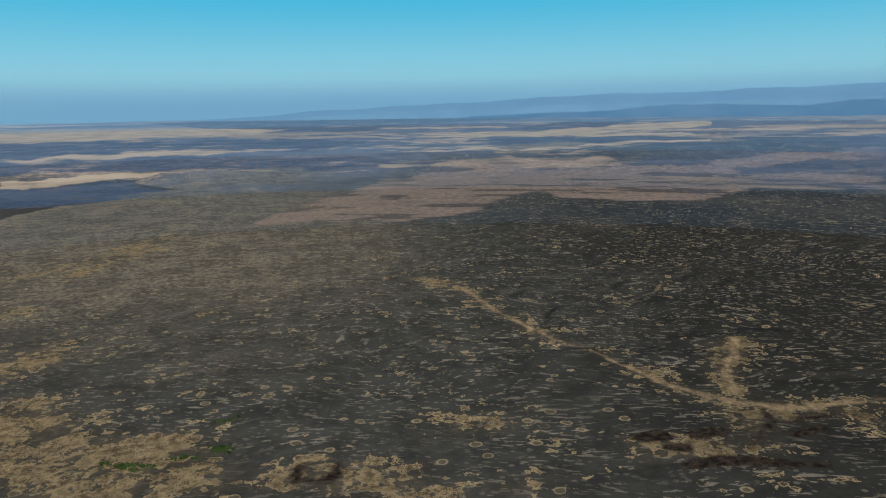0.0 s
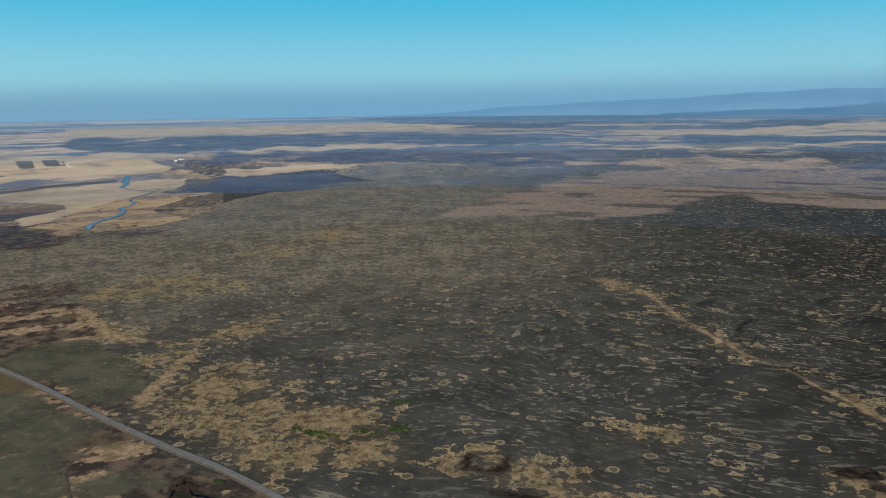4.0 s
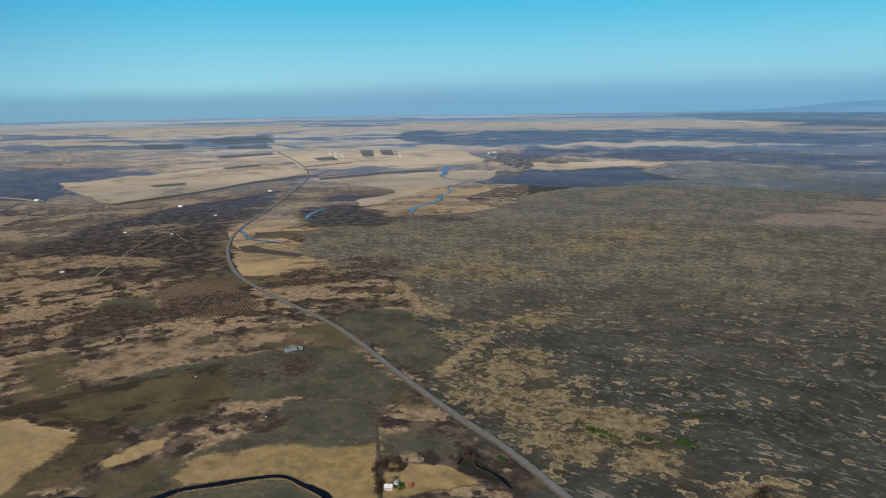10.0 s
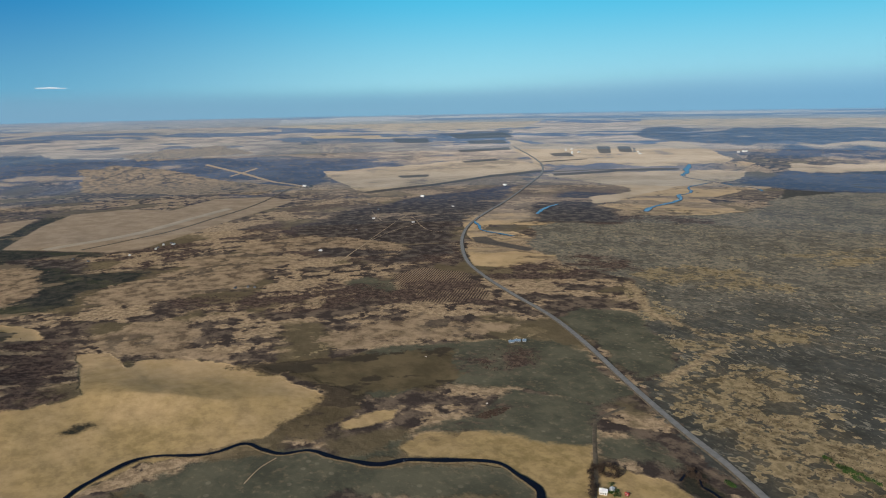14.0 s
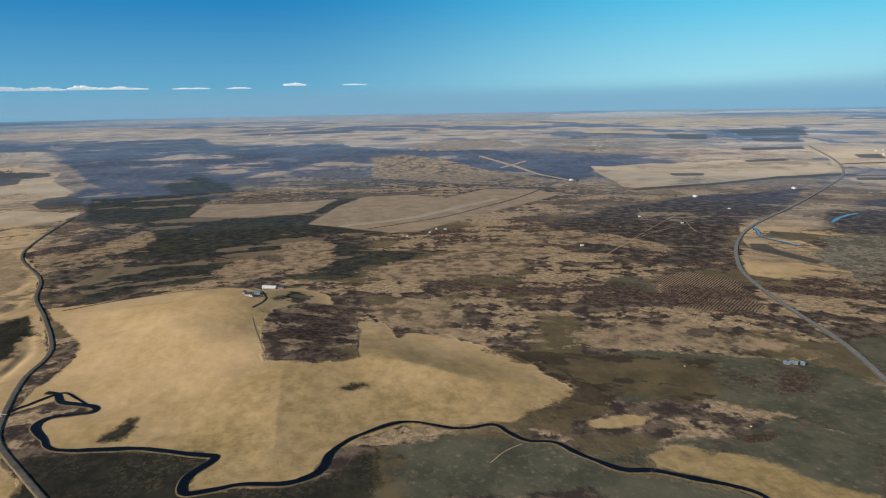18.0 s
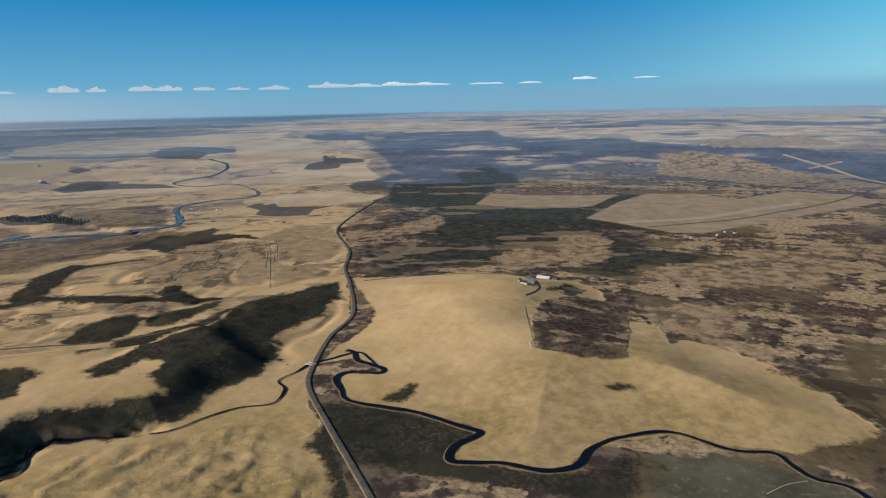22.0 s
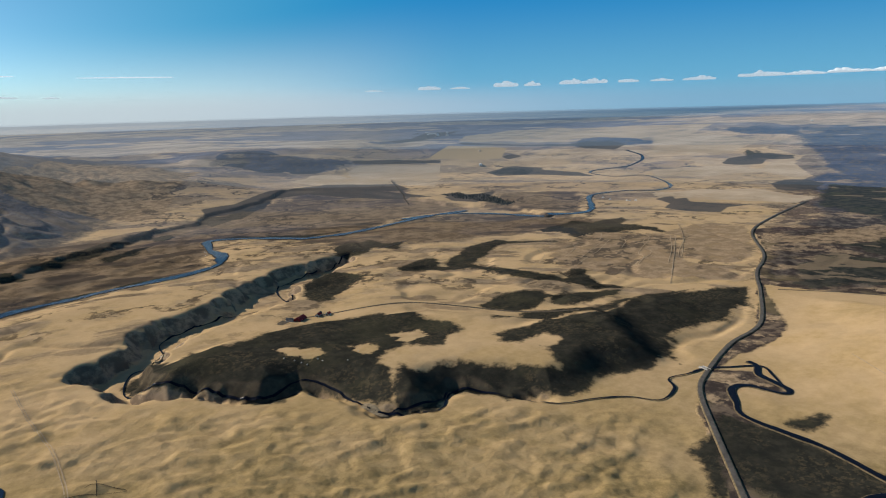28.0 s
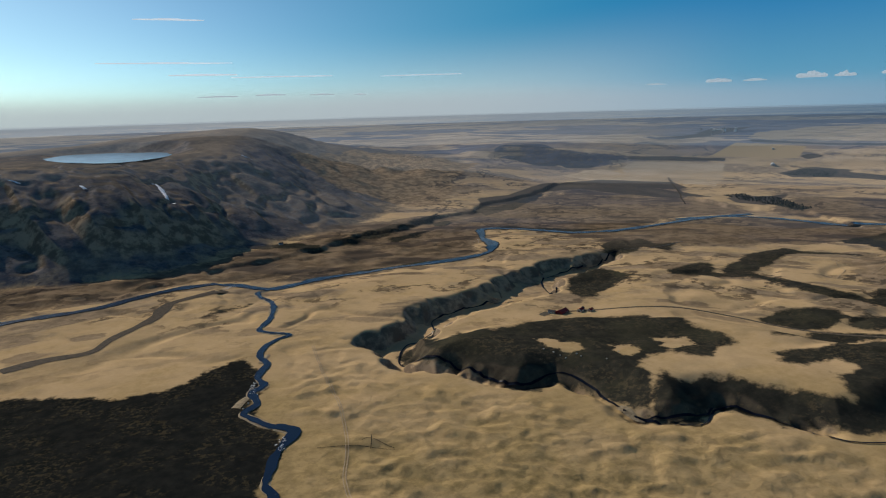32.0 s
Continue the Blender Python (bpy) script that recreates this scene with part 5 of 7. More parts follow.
def calm(x, y):
    """1 on open land, 0 along roads and rivers, where the ground is even."""
    k = np.ones(x.shape)
    for line, wide in PAVED + WET:
        k = np.minimum(k, ramp(beside(x, y, smooth_line(line, 14).ravel(), wide + 14.0), wide, wide + 12))
    return k


def bumps(x, y, meadow):
    r = np.hypot(x, y)
    fine = rough(x, y * 1.5, 16, 51) * 0.3 * ramp(r, 1500, 700)
    # hummocks with soft tops and tight hollows, drawn out to suit the camera's view
    wx, wy = x + 6 * wave(x, y, 26, 55), y + 6 * wave(x, y, 26, 56)
    mound = np.maximum(rough(0.82 * wx - 0.57 * wy, 1.5 * (0.57 * wx + 0.82 * wy), 16, 57, 2), -0.22) * 2.7 + rough(x, y, 7, 59, 2) * 0.5 + rough(x, y, 55, 61, 2) * 1.0
    tuft = mound * meadow
    # worn country cut by small sharp valleys
    upland = ramp(inside(x, y, UPLAND, 120.0), -20, 60)
    worn = ramp(np.degrees(np.arctan2(-x, y)) % 360, 98, 118) * ramp(r, 470, 640) * (1 - upland) * (1 - ramp(inside(x, y, DOME, 60.0), -20, 10)) * (1 - 0.7 * ramp(r, 850, 1200)) * (1 - meadow)
    cut = worn * (1 - ramp(np.abs(rough(x + 25 * wave(x, y, 110, 106), 1.25 * y, 130, 107, 3)), 0.0, 0.16)) * 2.4
    cut = cut + upland * (1 - ramp(r, 1300, 1700)) * (1 - ramp(np.abs(rough(x, y, 85, 111, 3)), 0.0, 0.25)) * 5.0
    return fine + tuft + rough(x, y, 90, 53) * 1.0 + rough(x, y, 28, 113, 3) * 0.5 * worn - cut


def land(x, y, small=True):
    z = relief(x, y)
    if small:
        meadow = ramp(inside(x, y, TUSSOCK, 60.0), -2, 26)
        z = z + calm(x, y) * bumps(x, y, meadow)
    return z


def build_ground():
    az = np.radians(np.concatenate([np.arange(-38, 197, 0.16), np.arange(197, 322, 2.5)]))
    r = np.concatenate([[0.02, 4], np.linspace(12, 255, 28), np.geomspace(262, 2000, 410), np.linspace(2012, REACH, 110)])
    A, R = np.meshgrid(az, r, indexing="ij")
    x, y = (-np.sin(A) * R).ravel(), (np.cos(A) * R).ravel()
    z = land(x, y)
    n, m = len(az), len(r)
    i, j = np.meshgrid(np.arange(n), np.arange(m - 1), indexing="ij")
    a, b = (i * m + j).ravel(), (((i + 1) % n) * m + j).ravel()
    quads = np.stack([a, a + 1, b + 1, b], 1).astype(np.int32)
    mesh = bpy.data.meshes.new("ground")
    mesh.vertices.add(len(x))
    mesh.vertices.foreach_set("co", (np.stack([x, y, z], 1) * U).astype(np.float32).ravel())
    mesh.loops.add(quads.size)
    mesh.loops.foreach_set("vertex_index", quads.ravel())
    mesh.polygons.add(len(quads))
    mesh.polygons.foreach_set("loop_start", np.arange(0, quads.size, 4, dtype=np.int32))
    mesh.polygons.foreach_set("use_smooth", np.ones(len(quads), bool))
    mesh.update(calc_edges=True)
    # outlines wander, more so in the far country, scaled to look even from the camera
    lr, sweep = np.log(R.ravel()) * 1000, A.ravel() * 1000
    push = 1 + (3.2 * rough(sweep, lr, 45, 71, 4) * R.ravel() ** 2 / 243600 + 4 * rough(x, y, 40, 73)) / R.ravel()
    turn = rough(sweep, lr, 40, 75, 4) * 0.008
    wx, wy = push * (x - y * turn), push * (y + x * turn)
    straight = {"field", "furrow", "hedge", "ley"}
    zones = {k: np.max([inside(*((x, y) if k in straight else ((x + wx) / 2, (y + wy) / 2) if k in ("hay", "slate", "straw", "dun") else (wx, wy)), o, 120.0) for o in v], 0) for k, v in COVER.items()}
    zones["fell"] = np.minimum(inside(x, y, UPLAND, 120.0), 40.0 - inside(wx, wy, MOOR_HILLSIDE, 120.0))
    away = R.ravel() + 500 * rough(sweep, lr, 120, 77, 4)
    # far: how strongly the haze-tinted colours cover the land
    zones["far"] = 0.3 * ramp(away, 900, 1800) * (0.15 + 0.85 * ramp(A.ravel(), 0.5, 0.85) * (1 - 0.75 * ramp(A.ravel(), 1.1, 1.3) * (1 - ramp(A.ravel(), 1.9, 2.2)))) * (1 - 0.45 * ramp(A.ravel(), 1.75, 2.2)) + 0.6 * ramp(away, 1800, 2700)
    zones["dusty"] = ramp(A.ravel() + 0.08 * rough(x, y, 150, 97), -0.05, 0.3) * ramp(R.ravel() + 120 * rough(x, y, 130, 98), 480, 900) * 0.9
    # remote: how far the slate's painted haze blue has set in
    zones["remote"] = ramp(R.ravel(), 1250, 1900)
    zones["meadow"] = ramp(inside(x, y, TUSSOCK, 60.0), -2, 26)
    zones["green_falloff"] = ramp(R.ravel() + 60 * rough(x, y, 120, 93), 600, 345) * 0.9
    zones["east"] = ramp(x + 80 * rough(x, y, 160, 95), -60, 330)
    zones["wisp"] = rough(sweep, lr * 2.6, 75, 78, 5)
    zones["worn"] = ramp(R.ravel(), 480, 800) * (1 - ramp(inside(x, y, STRAW_DOME, 60.0), -30, 0)) * 0.85
    real = R.ravel() + 0.00733 * np.maximum(R.ravel() - FLAT, 0) ** 2
    zones["strip"] = rough(np.degrees(A.ravel()) * 21, 1500 * np.log(real), 200, 79, 6)
    # edge: share of painted haze grey, rising towards the horizon
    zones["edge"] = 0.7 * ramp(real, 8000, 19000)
    zones["dry"] = 0.05 * np.sin(np.clip(A.ravel(), 0, 2.6) - 0.35) - 0.015 - 0.02 * ramp(A.ravel(), 1.9, 2.4)
    for line, wide in ((CROSS_RUST_A, 10), (CROSS_RUST_B, 9), (CROSS_RUST_C, 12), (CROSS_RUST_D, 9)):
        zones["rust"] = np.maximum(zones["rust"], wide - beside(x, y, line, 130.0))
    zones["gold"] = np.full(x.shape, -50.0)
    for line, wide in ((CROSS_RUST_A, 2.5), (CROSS_RUST_B, 2), (CROSS_RUST_C, 3), (CROSS_RUST_D, 2), (GOLD_FAN, -1), (GOLD_WEST, 1.5), (GOLD_RIM, 0)):
        zones["gold"] = np.maximum(zones["gold"], wide + 3 * rough(x, y, 30, 91) - beside(wx, wy, line, 60.0))
    for k, d in zones.items():
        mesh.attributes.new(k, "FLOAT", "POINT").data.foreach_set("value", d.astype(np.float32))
    spread = np.stack([x, y, 0 * x], 1) * (1 + 0.00733 * np.maximum(R.ravel() - FLAT, 0) ** 2 / R.ravel())[:, None] * U
    mesh.attributes.new("wide", "FLOAT_VECTOR", "POINT").data.foreach_set("vector", spread.astype(np.float32).ravel())
    mesh.materials.append(M_LAND)
    return tagged(new("ground", mesh), "open plain of dry grass, lava heath and black sand", "ground", kind="structure")


build_ground()
# glowing ring walls stand in for the haze and low cloud bank on the horizon
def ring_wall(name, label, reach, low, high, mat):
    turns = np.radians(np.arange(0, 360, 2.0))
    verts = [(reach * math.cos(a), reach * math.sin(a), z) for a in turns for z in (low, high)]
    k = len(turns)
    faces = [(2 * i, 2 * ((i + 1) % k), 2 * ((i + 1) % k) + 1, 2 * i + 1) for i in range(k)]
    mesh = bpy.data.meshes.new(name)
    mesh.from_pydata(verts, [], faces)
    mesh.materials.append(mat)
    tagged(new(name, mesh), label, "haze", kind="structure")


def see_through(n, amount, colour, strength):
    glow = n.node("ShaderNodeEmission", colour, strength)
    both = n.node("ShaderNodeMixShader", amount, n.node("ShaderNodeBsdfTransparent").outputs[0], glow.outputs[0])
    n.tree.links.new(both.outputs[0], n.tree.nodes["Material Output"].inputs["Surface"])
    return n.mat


def haze_ring():
    """A glowing wall painted as low sky: pale at the horizon, clear blue above, fading into the open sky."""
    n = Nodes("glowing_low_sky")
    spot = n.node("ShaderNodeSeparateXYZ", n.where())
    x, y, z = spot.outputs
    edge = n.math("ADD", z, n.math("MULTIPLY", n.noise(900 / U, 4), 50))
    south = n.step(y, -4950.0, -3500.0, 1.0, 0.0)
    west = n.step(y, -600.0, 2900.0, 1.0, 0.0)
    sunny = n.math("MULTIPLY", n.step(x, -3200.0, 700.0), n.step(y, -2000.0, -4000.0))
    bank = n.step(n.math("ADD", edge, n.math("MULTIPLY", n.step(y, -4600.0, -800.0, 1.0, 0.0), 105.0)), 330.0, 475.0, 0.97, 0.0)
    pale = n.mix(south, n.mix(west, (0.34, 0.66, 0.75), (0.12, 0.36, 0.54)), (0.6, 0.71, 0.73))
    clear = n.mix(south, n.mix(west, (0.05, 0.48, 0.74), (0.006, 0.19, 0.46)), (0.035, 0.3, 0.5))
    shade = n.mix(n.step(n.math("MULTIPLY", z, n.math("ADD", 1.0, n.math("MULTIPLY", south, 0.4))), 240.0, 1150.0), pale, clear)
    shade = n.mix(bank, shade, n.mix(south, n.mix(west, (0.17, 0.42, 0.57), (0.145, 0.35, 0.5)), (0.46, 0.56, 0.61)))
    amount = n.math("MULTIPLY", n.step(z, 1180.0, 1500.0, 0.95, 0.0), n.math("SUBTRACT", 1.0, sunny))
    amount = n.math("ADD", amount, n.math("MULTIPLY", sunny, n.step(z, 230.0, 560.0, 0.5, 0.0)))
    ring_wall("backdrop", "glowing backdrop painted as pale haze and low blue sky", 4940.0, 60.0, 1510.0, see_through(n, amount, shade, 0.95))


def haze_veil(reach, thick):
    """A see-through glowing ring wall, added in place of haze over the far country."""
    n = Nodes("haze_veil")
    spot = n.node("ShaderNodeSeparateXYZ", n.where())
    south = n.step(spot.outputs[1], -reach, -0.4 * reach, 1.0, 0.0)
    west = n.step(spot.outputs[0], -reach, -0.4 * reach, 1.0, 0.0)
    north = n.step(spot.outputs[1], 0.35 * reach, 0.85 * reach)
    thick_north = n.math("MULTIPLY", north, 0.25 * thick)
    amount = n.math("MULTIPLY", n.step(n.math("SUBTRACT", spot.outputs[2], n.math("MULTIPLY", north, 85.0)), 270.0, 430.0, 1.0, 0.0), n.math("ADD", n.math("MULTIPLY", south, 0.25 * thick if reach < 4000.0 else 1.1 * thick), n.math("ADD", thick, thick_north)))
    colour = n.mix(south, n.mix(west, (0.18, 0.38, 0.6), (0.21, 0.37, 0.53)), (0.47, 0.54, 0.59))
    ring_wall("backdrop_veil", "thin glowing sheet in place of blue haze over the far country", reach, float(bowl(np.array(reach / U))) * U - 25.0, 525.0, see_through(n, amount, colour, 0.9))


haze_ring()
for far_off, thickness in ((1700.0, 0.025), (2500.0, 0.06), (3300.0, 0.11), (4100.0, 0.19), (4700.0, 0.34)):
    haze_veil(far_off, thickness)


def ribbon(name, line, profile, material, step=6.0, lift=0.25, widths=None, wander=0.0):
    """A strip along a line. profile: (offset across in metres, height) pairs."""
    p = smooth_line(line, step)
    t = np.gradient(p, axis=0)
    t /= np.maximum(np.hypot(t[:, 0], t[:, 1]), 1e-6)[:, None]
    side = np.stack([t[:, 1], -t[:, 0]], 1)
    base = land(p[:, 0], p[:, 1])
    r = np.hypot(p[:, 0], p[:, 1])
    k = np.ones(len(p)) if widths is None else widths(p)
    if widths is not None:
        p = p + side * (rough(p[:, 0], p[:, 1], 22, 131, 3) * wander)[:, None]
    verts, m = [], len(profile)
    for off, h in profile:
        q = p + side * (off * k)[:, None]
        zz = np.maximum(land(q[:, 0], q[:, 1]), base - 0.3) + lift + h + 0.0002 * r
        verts.append(np.column_stack([q, zz]) * U)
    v = np.stack(verts, 1).reshape(-1, 3)
    faces = [(i * m + j, i * m + j + 1, (i + 1) * m + j + 1, (i + 1) * m + j) for i in range(len(p) - 1) for j in range(m - 1)]
    return mesh_of(name, v.tolist(), faces, material)


def uneven(seed, low=0.35, high=1.55, size=26.0):
    return lambda p: (low + (high - low) * (0.5 + 0.5 * rough(p[:, 0], p[:, 1], size, seed))) * (1 - 0.5 * ramp(np.hypot(p[:, 0], p[:, 1]), 1300, 1800))


for nm, line, half, mat, seed, lab in (
        ("river_black", RIVER_BLACK, 2.0, M_WATER_BLACK, 61, "narrow dark river winding between grass banks"),
        ("river_brook", BROOK, 1.0, M_WATER_BLACK, 62, "dark narrow brook running to the gorge"),
        ("river_gorge", GORGE_STREAM, 0.8, M_WATER_BLACK, 63, "blue stream on the floor of the gorge"),
        ("river_blue", RIVER_BLUE, 6.5, M_WATER_BLUE, 64, "wide blue river crossing the plain"),
        ("river_stream", STREAM, 2.7, M_WATER_BLUE, 65, "blue stream with pale gravel banks"),
        ("river_pool", RIVER_POOL, 13.0, M_WATER_SKY, 72, "wide blue pool of the far river"),
        ("river_north", RIVER_NORTH, 5.5, M_WATER_SKY, 66, "far blue river between straw fields"),
        ("river_side", RIVER_SIDE, 4.5, M_WATER_SKY, 67, "far side arm of a blue river"),
        ("river_curve", RIVER_CURVE, 3.0, M_WATER_SKY, 70, "narrow blue river bending past a straw field"),
        ("river_ponds", RIVER_PONDS, 4.0, M_WATER_SKY, 71, "chain of small blue ponds in scrub"),
        ("river_creek", CREEK, 0.9, M_WATER_BLACK, 68, "small black creek in a muddy hollow")):
    ob = ribbon(nm, line, [(-half, 0), (-half * 0.3, 0.02), (half * 0.3, 0.02), (half, 0)], mat, 2.0, 0.5, uneven(seed, *((0.2, 1.9, 11.0) if nm in ("river_stream", "river_creek") else (0.35, 1.55, 26.0))), half * 0.55)
    tagged(ob, lab, "river", kind="structure")
    if nm in ("river_gorge", "river_brook"):
        continue
    # the blue river's dark bank colour stands in for a bank in shade
    bank = ribbon(nm.replace("river", "bank"), line, [(-half * 1.15 - 0.45, -0.1), (-half, 0.1), (half, 0.1), (half * 1.15 + 0.45, -0.1)], M_VERGE if nm == "river_stream" else M_BANK if nm == "river_black" else M_MUD, 2.0, 0.06, uneven(seed), half * 0.55)
    tagged(bank, "bank along the water, muddy or painted shade-dark", "river bank", kind="structure")
tagged(ribbon("dry_bed", DRY_BED, [(-7, 0), (0, 0.03), (7, 0)], M_MUD, 6, 0.15, uneven(69)), "dark empty river bed", "river bed", kind="structure")
for nm, line, half, mat, lab in (
        ("road_north", ROAD_NORTH, 2.3, M_GRAVEL_ROAD, "grey paved country road on a low bank"),
        ("road_south", ROAD_SOUTH, 1.5, M_ASPHALT, "grey paved country road winding past the hill"),
        ("road_drive", DRIVE_WHITE, 1.2, M_DARK_TRACK, "dark gravel drive to the white farmhouse"),
        ("road_hill_drive", DRIVE_HILL, 1.2, M_DARK_TRACK, "dark gravel drive to the hill farm"),
        ("road_farm_track", TRACK_RED, 1.3, M_DARK_TRACK, "dark farm track across the dunes"),
        ("road_diagonal", TRACK_DIAGONAL, 7.0, M_TRACK, "straight pale dirt track"),
        ("road_cross", TRACK_CROSS, 5.0, M_TRACK, "short pale dirt track"),
        ("road_meadow", TRACK_MEADOW, 0.3, M_TRACK, "pale wheel rut over the tussock meadow"),
        ("road_meadow_rut", [v + 1.6 * (1 - k % 2) for k, v in enumerate(TRACK_MEADOW)], 0.3, M_TRACK, "pale wheel rut over the tussock meadow"),
        ("road_runway", RUNWAY, 9.0, M_RUNWAY, "pale grass runway of a disused airstrip"),
        ("road_airstrip", TRACK_AIRSTRIP, 2.5, M_DARK_TRACK, "dark track along the airstrip"),
        ("road_path_zig", PATH_ZIG, 0.4, M_TRACK, "pale winding path over dry grass"),
        ("road_path_zag", PATH_ZAG, 0.4, M_TRACK, "pale winding path over dry grass"),
        ("road_path_hook", PATH_HOOK, 0.4, M_TRACK, "pale curved path over dry grass"),
        ("road_path_loop", PATH_LOOP, 0.4, M_TRACK, "pale looping path over dry grass"),
        ("road_path_fence", PATH_FENCE, 0.45, M_TRACK, "pale straight path between fields"),
        ("road_path_edge", PATH_EDGE, 0.5, M_TRACK, "pale path round the edge of a field"),
        ("road_path_dome", PATH_DOME, 0.4, M_TRACK, "faint pale path over the grass hill"),
        ("road_fence_dome", FENCE_DOME, 0.4, M_TRACK, "pale straight path beside brown scrub"),
        ("road_path_ridge", PATH_RIDGE, 0.35, M_TRACK, "pale path across the marsh"),
        ("road_path_weft", PATH_WEFT, 0.45, M_TRACK, "thin pale path trodden over the heath"),
        ("road_path_warp", PATH_WARP, 0.45, M_TRACK, "thin pale path trodden over the heath"),
        ("road_path_curl", PATH_CURL, 0.45, M_TRACK, "thin pale path trodden over the heath"),
        ("road_path_wave", PATH_WAVE, 0.45, M_TRACK, "thin pale path trodden over the heath"),
        ("road_path_straight", PATH_STRAIGHT, 0.45, M_TRACK, "thin pale path trodden over the heath"),
        ("road_path_broad", PATH_BROAD, 0.45, M_TRACK, "thin pale path trodden over the heath"),
        ("road_east", ROAD_EAST, 5.0, M_DARK_TRACK, "straight dark road between far hay fields"),
        ("ditch_farm", DITCH_FARM, 4.0, M_MUD, "dark straight ditch between far hay fields"),
        ("road_crossing", TRACK_CROSSING, 0.45, M_TRACK, "pale dirt track through brown scrub"),
        ("road_spur", TRACK_SPUR, 0.45, M_TRACK, "short pale dirt track in brown scrub"),
        ("road_low", TRACK_LOW, 0.45, M_TRACK, "pale dirt track towards the paved road"),
        ("ditch_short", DITCH_SHORT, 1.3, M_MUD, "dark straight ditch across far fields"),
        ("road_moor", RIDGE_PATH, 0.5, M_DARK_TRACK, "dark path along the river moor"),
        # dark lines drawn in place of a small wooden thing on the meadow
        ("ditch_crack", DITCH_CRACK, 0.12, M_MUD, "thin dark line on the tussock meadow"),
        ("ditch_crack_cross", DITCH_CRACK_B, 0.1, M_MUD, "thin dark line on the tussock meadow"),
        ("ditch_crack_long", DITCH_CRACK_C, 0.1, M_MUD, "thin dark line beside the meadow path"),
        ("ditch_long", DITCH_LONG, 2.0, M_MUD, "dark long ditch across far fields"),
        ("road_scrub", TRACK_SCRUB, 0.45, M_TRACK, "pale path through brown scrub")):
    paved = mat in (M_ASPHALT, M_GRAVEL_ROAD)
    edge = [(-half, 0), (0, 0.08), (half, 0)] if paved else [(-half - 0.25, -0.4), (-half * 0.8, 0), (half * 0.8, 0), (half + 0.25, -0.4)]
    if half < 0.6:
        edge = [(-half, 0.0), (0, 0.06), (half, 0.0)]
    if "crack" in nm:
        edge = [(-0.22, 0), (0, 0.03), (0.22, 0)]
    ob = ribbon(nm, line, edge, mat, 5, 0.75 if paved else 0.2)
    tagged(ob, lab, "road", kind="structure")
    if paved:
        verge = ribbon(nm.replace("road", "verge"), line, [(-half - 0.9, -0.6), (-half - 0.3, 0), (half + 0.3, 0), (half + 0.9, -0.6)], M_BANK if mat == M_ASPHALT else M_DARK_TRACK, 5, 0.66)
        tagged(verge, "pale gravel verge sloping from the road", "road verge", kind="structure")

# white water and gravel bars
def white_water(line, half, count, seed):
    rnd = random.Random(seed)
    p = smooth_line(line, 1.0)
    verts, faces = [], []
    for _ in range(count):
        cx, cy = p[rnd.randrange(len(p))] + np.array([rnd.gauss(0, half), rnd.gauss(0, half)])
        s, turn, k = rnd.uniform(0.25, 0.8), rnd.uniform(0, 3.1), len(verts)
        q = float(land(np.array([cx]), np.array([cy]))[0]) + 0.5
        for j in range(5):
            w = s * rnd.uniform(0.6, 1.3)
            dx, dy = w * 1.8 * math.cos(j * 1.257), w * 0.6 * math.sin(j * 1.257)
            verts.append(((cx + dx * math.cos(turn) - dy * math.sin(turn)) * U, (cy + dx * math.sin(turn) + dy * math.cos(turn)) * U, q * U))
        verts.append((cx * U, cy * U, (q + 0.25) * U))
        faces += [(k + j, k + (j + 1) % 5, k + 5) for j in range(5)]
    tagged(mesh_of("rapids", verts, faces, M_FOAM), "white broken water over stones", "rapids", kind="stuff")


for i, (line, half, count) in enumerate(((RAPID_A, 1.8, 60), (RAPID_B, 1.8, 50), (RAPID_C, 1.2, 30), (RAPID_D, 1.1, 26), (RAPID_E, 3.0, 26))):
    white_water(line, half, count, 111 + i)
for line, half, seed in ((GRAVEL_A, 3.2, 121), (GRAVEL_B, 2.2, 122), (GRAVEL_C, 2.4, 123), (GRAVEL_D, 2.6, 124)):
    tagged(ribbon("gravel_bar", line, [(-half, -0.1), (-half * 0.4, 0.25), (half * 0.4, 0.25), (half, -0.1)], M_VERGE, 3.0, 0.2, uneven(seed, 0.3, 1.4, 14.0)), "pale gravel bar beside the stream", "gravel bar", kind="structure")

# the lake on the upland
lake_bm = bmesh.new()
ring = smooth_line(LAKE + LAKE[:2], 20)[:-1]
lake_bm.faces.new([lake_bm.verts.new((px * U, py * U, (LAKE_LEVEL + 1.0) * U)) for px, py in ring])
tagged(part("water_lake", lake_bm, M_LAKE), "pale blue lake on the bare upland", "lake", kind="structure")

# ---- small builders ----
def spot(x, y):
    """A point of the plan, in metres, on the land."""
    z = float(land(np.array([float(x)]), np.array([float(y)]))[0])
    return Vector((x * U, y * U, z * U))


def box(bm, x0, y0, z0, x1, y1, z1):
    v = [bm.verts.new((x, y, z)) for z in (z0, z1) for x, y in ((x0, y0), (x1, y0), (x1, y1), (x0, y1))]
    for f in ((3, 2, 1, 0), (4, 5, 6, 7), (0, 1, 5, 4), (1, 2, 6, 5), (2, 3, 7, 6), (3, 0, 4, 7)):
        bm.faces.new([v[i] for i in f])
    return bm


def thing(name, label, category, group=""):
    return tagged(new(name), label, category, group)


M_WALL_WHITE = plain_material("white_render_wall", (0.45, 0.44, 0.41), (0.6, 0.59, 0.56), 1.5)
M_WALL_RED = plain_material("red_painted_wall", (0.16, 0.025, 0.025), (0.25, 0.04, 0.04), 1.5)
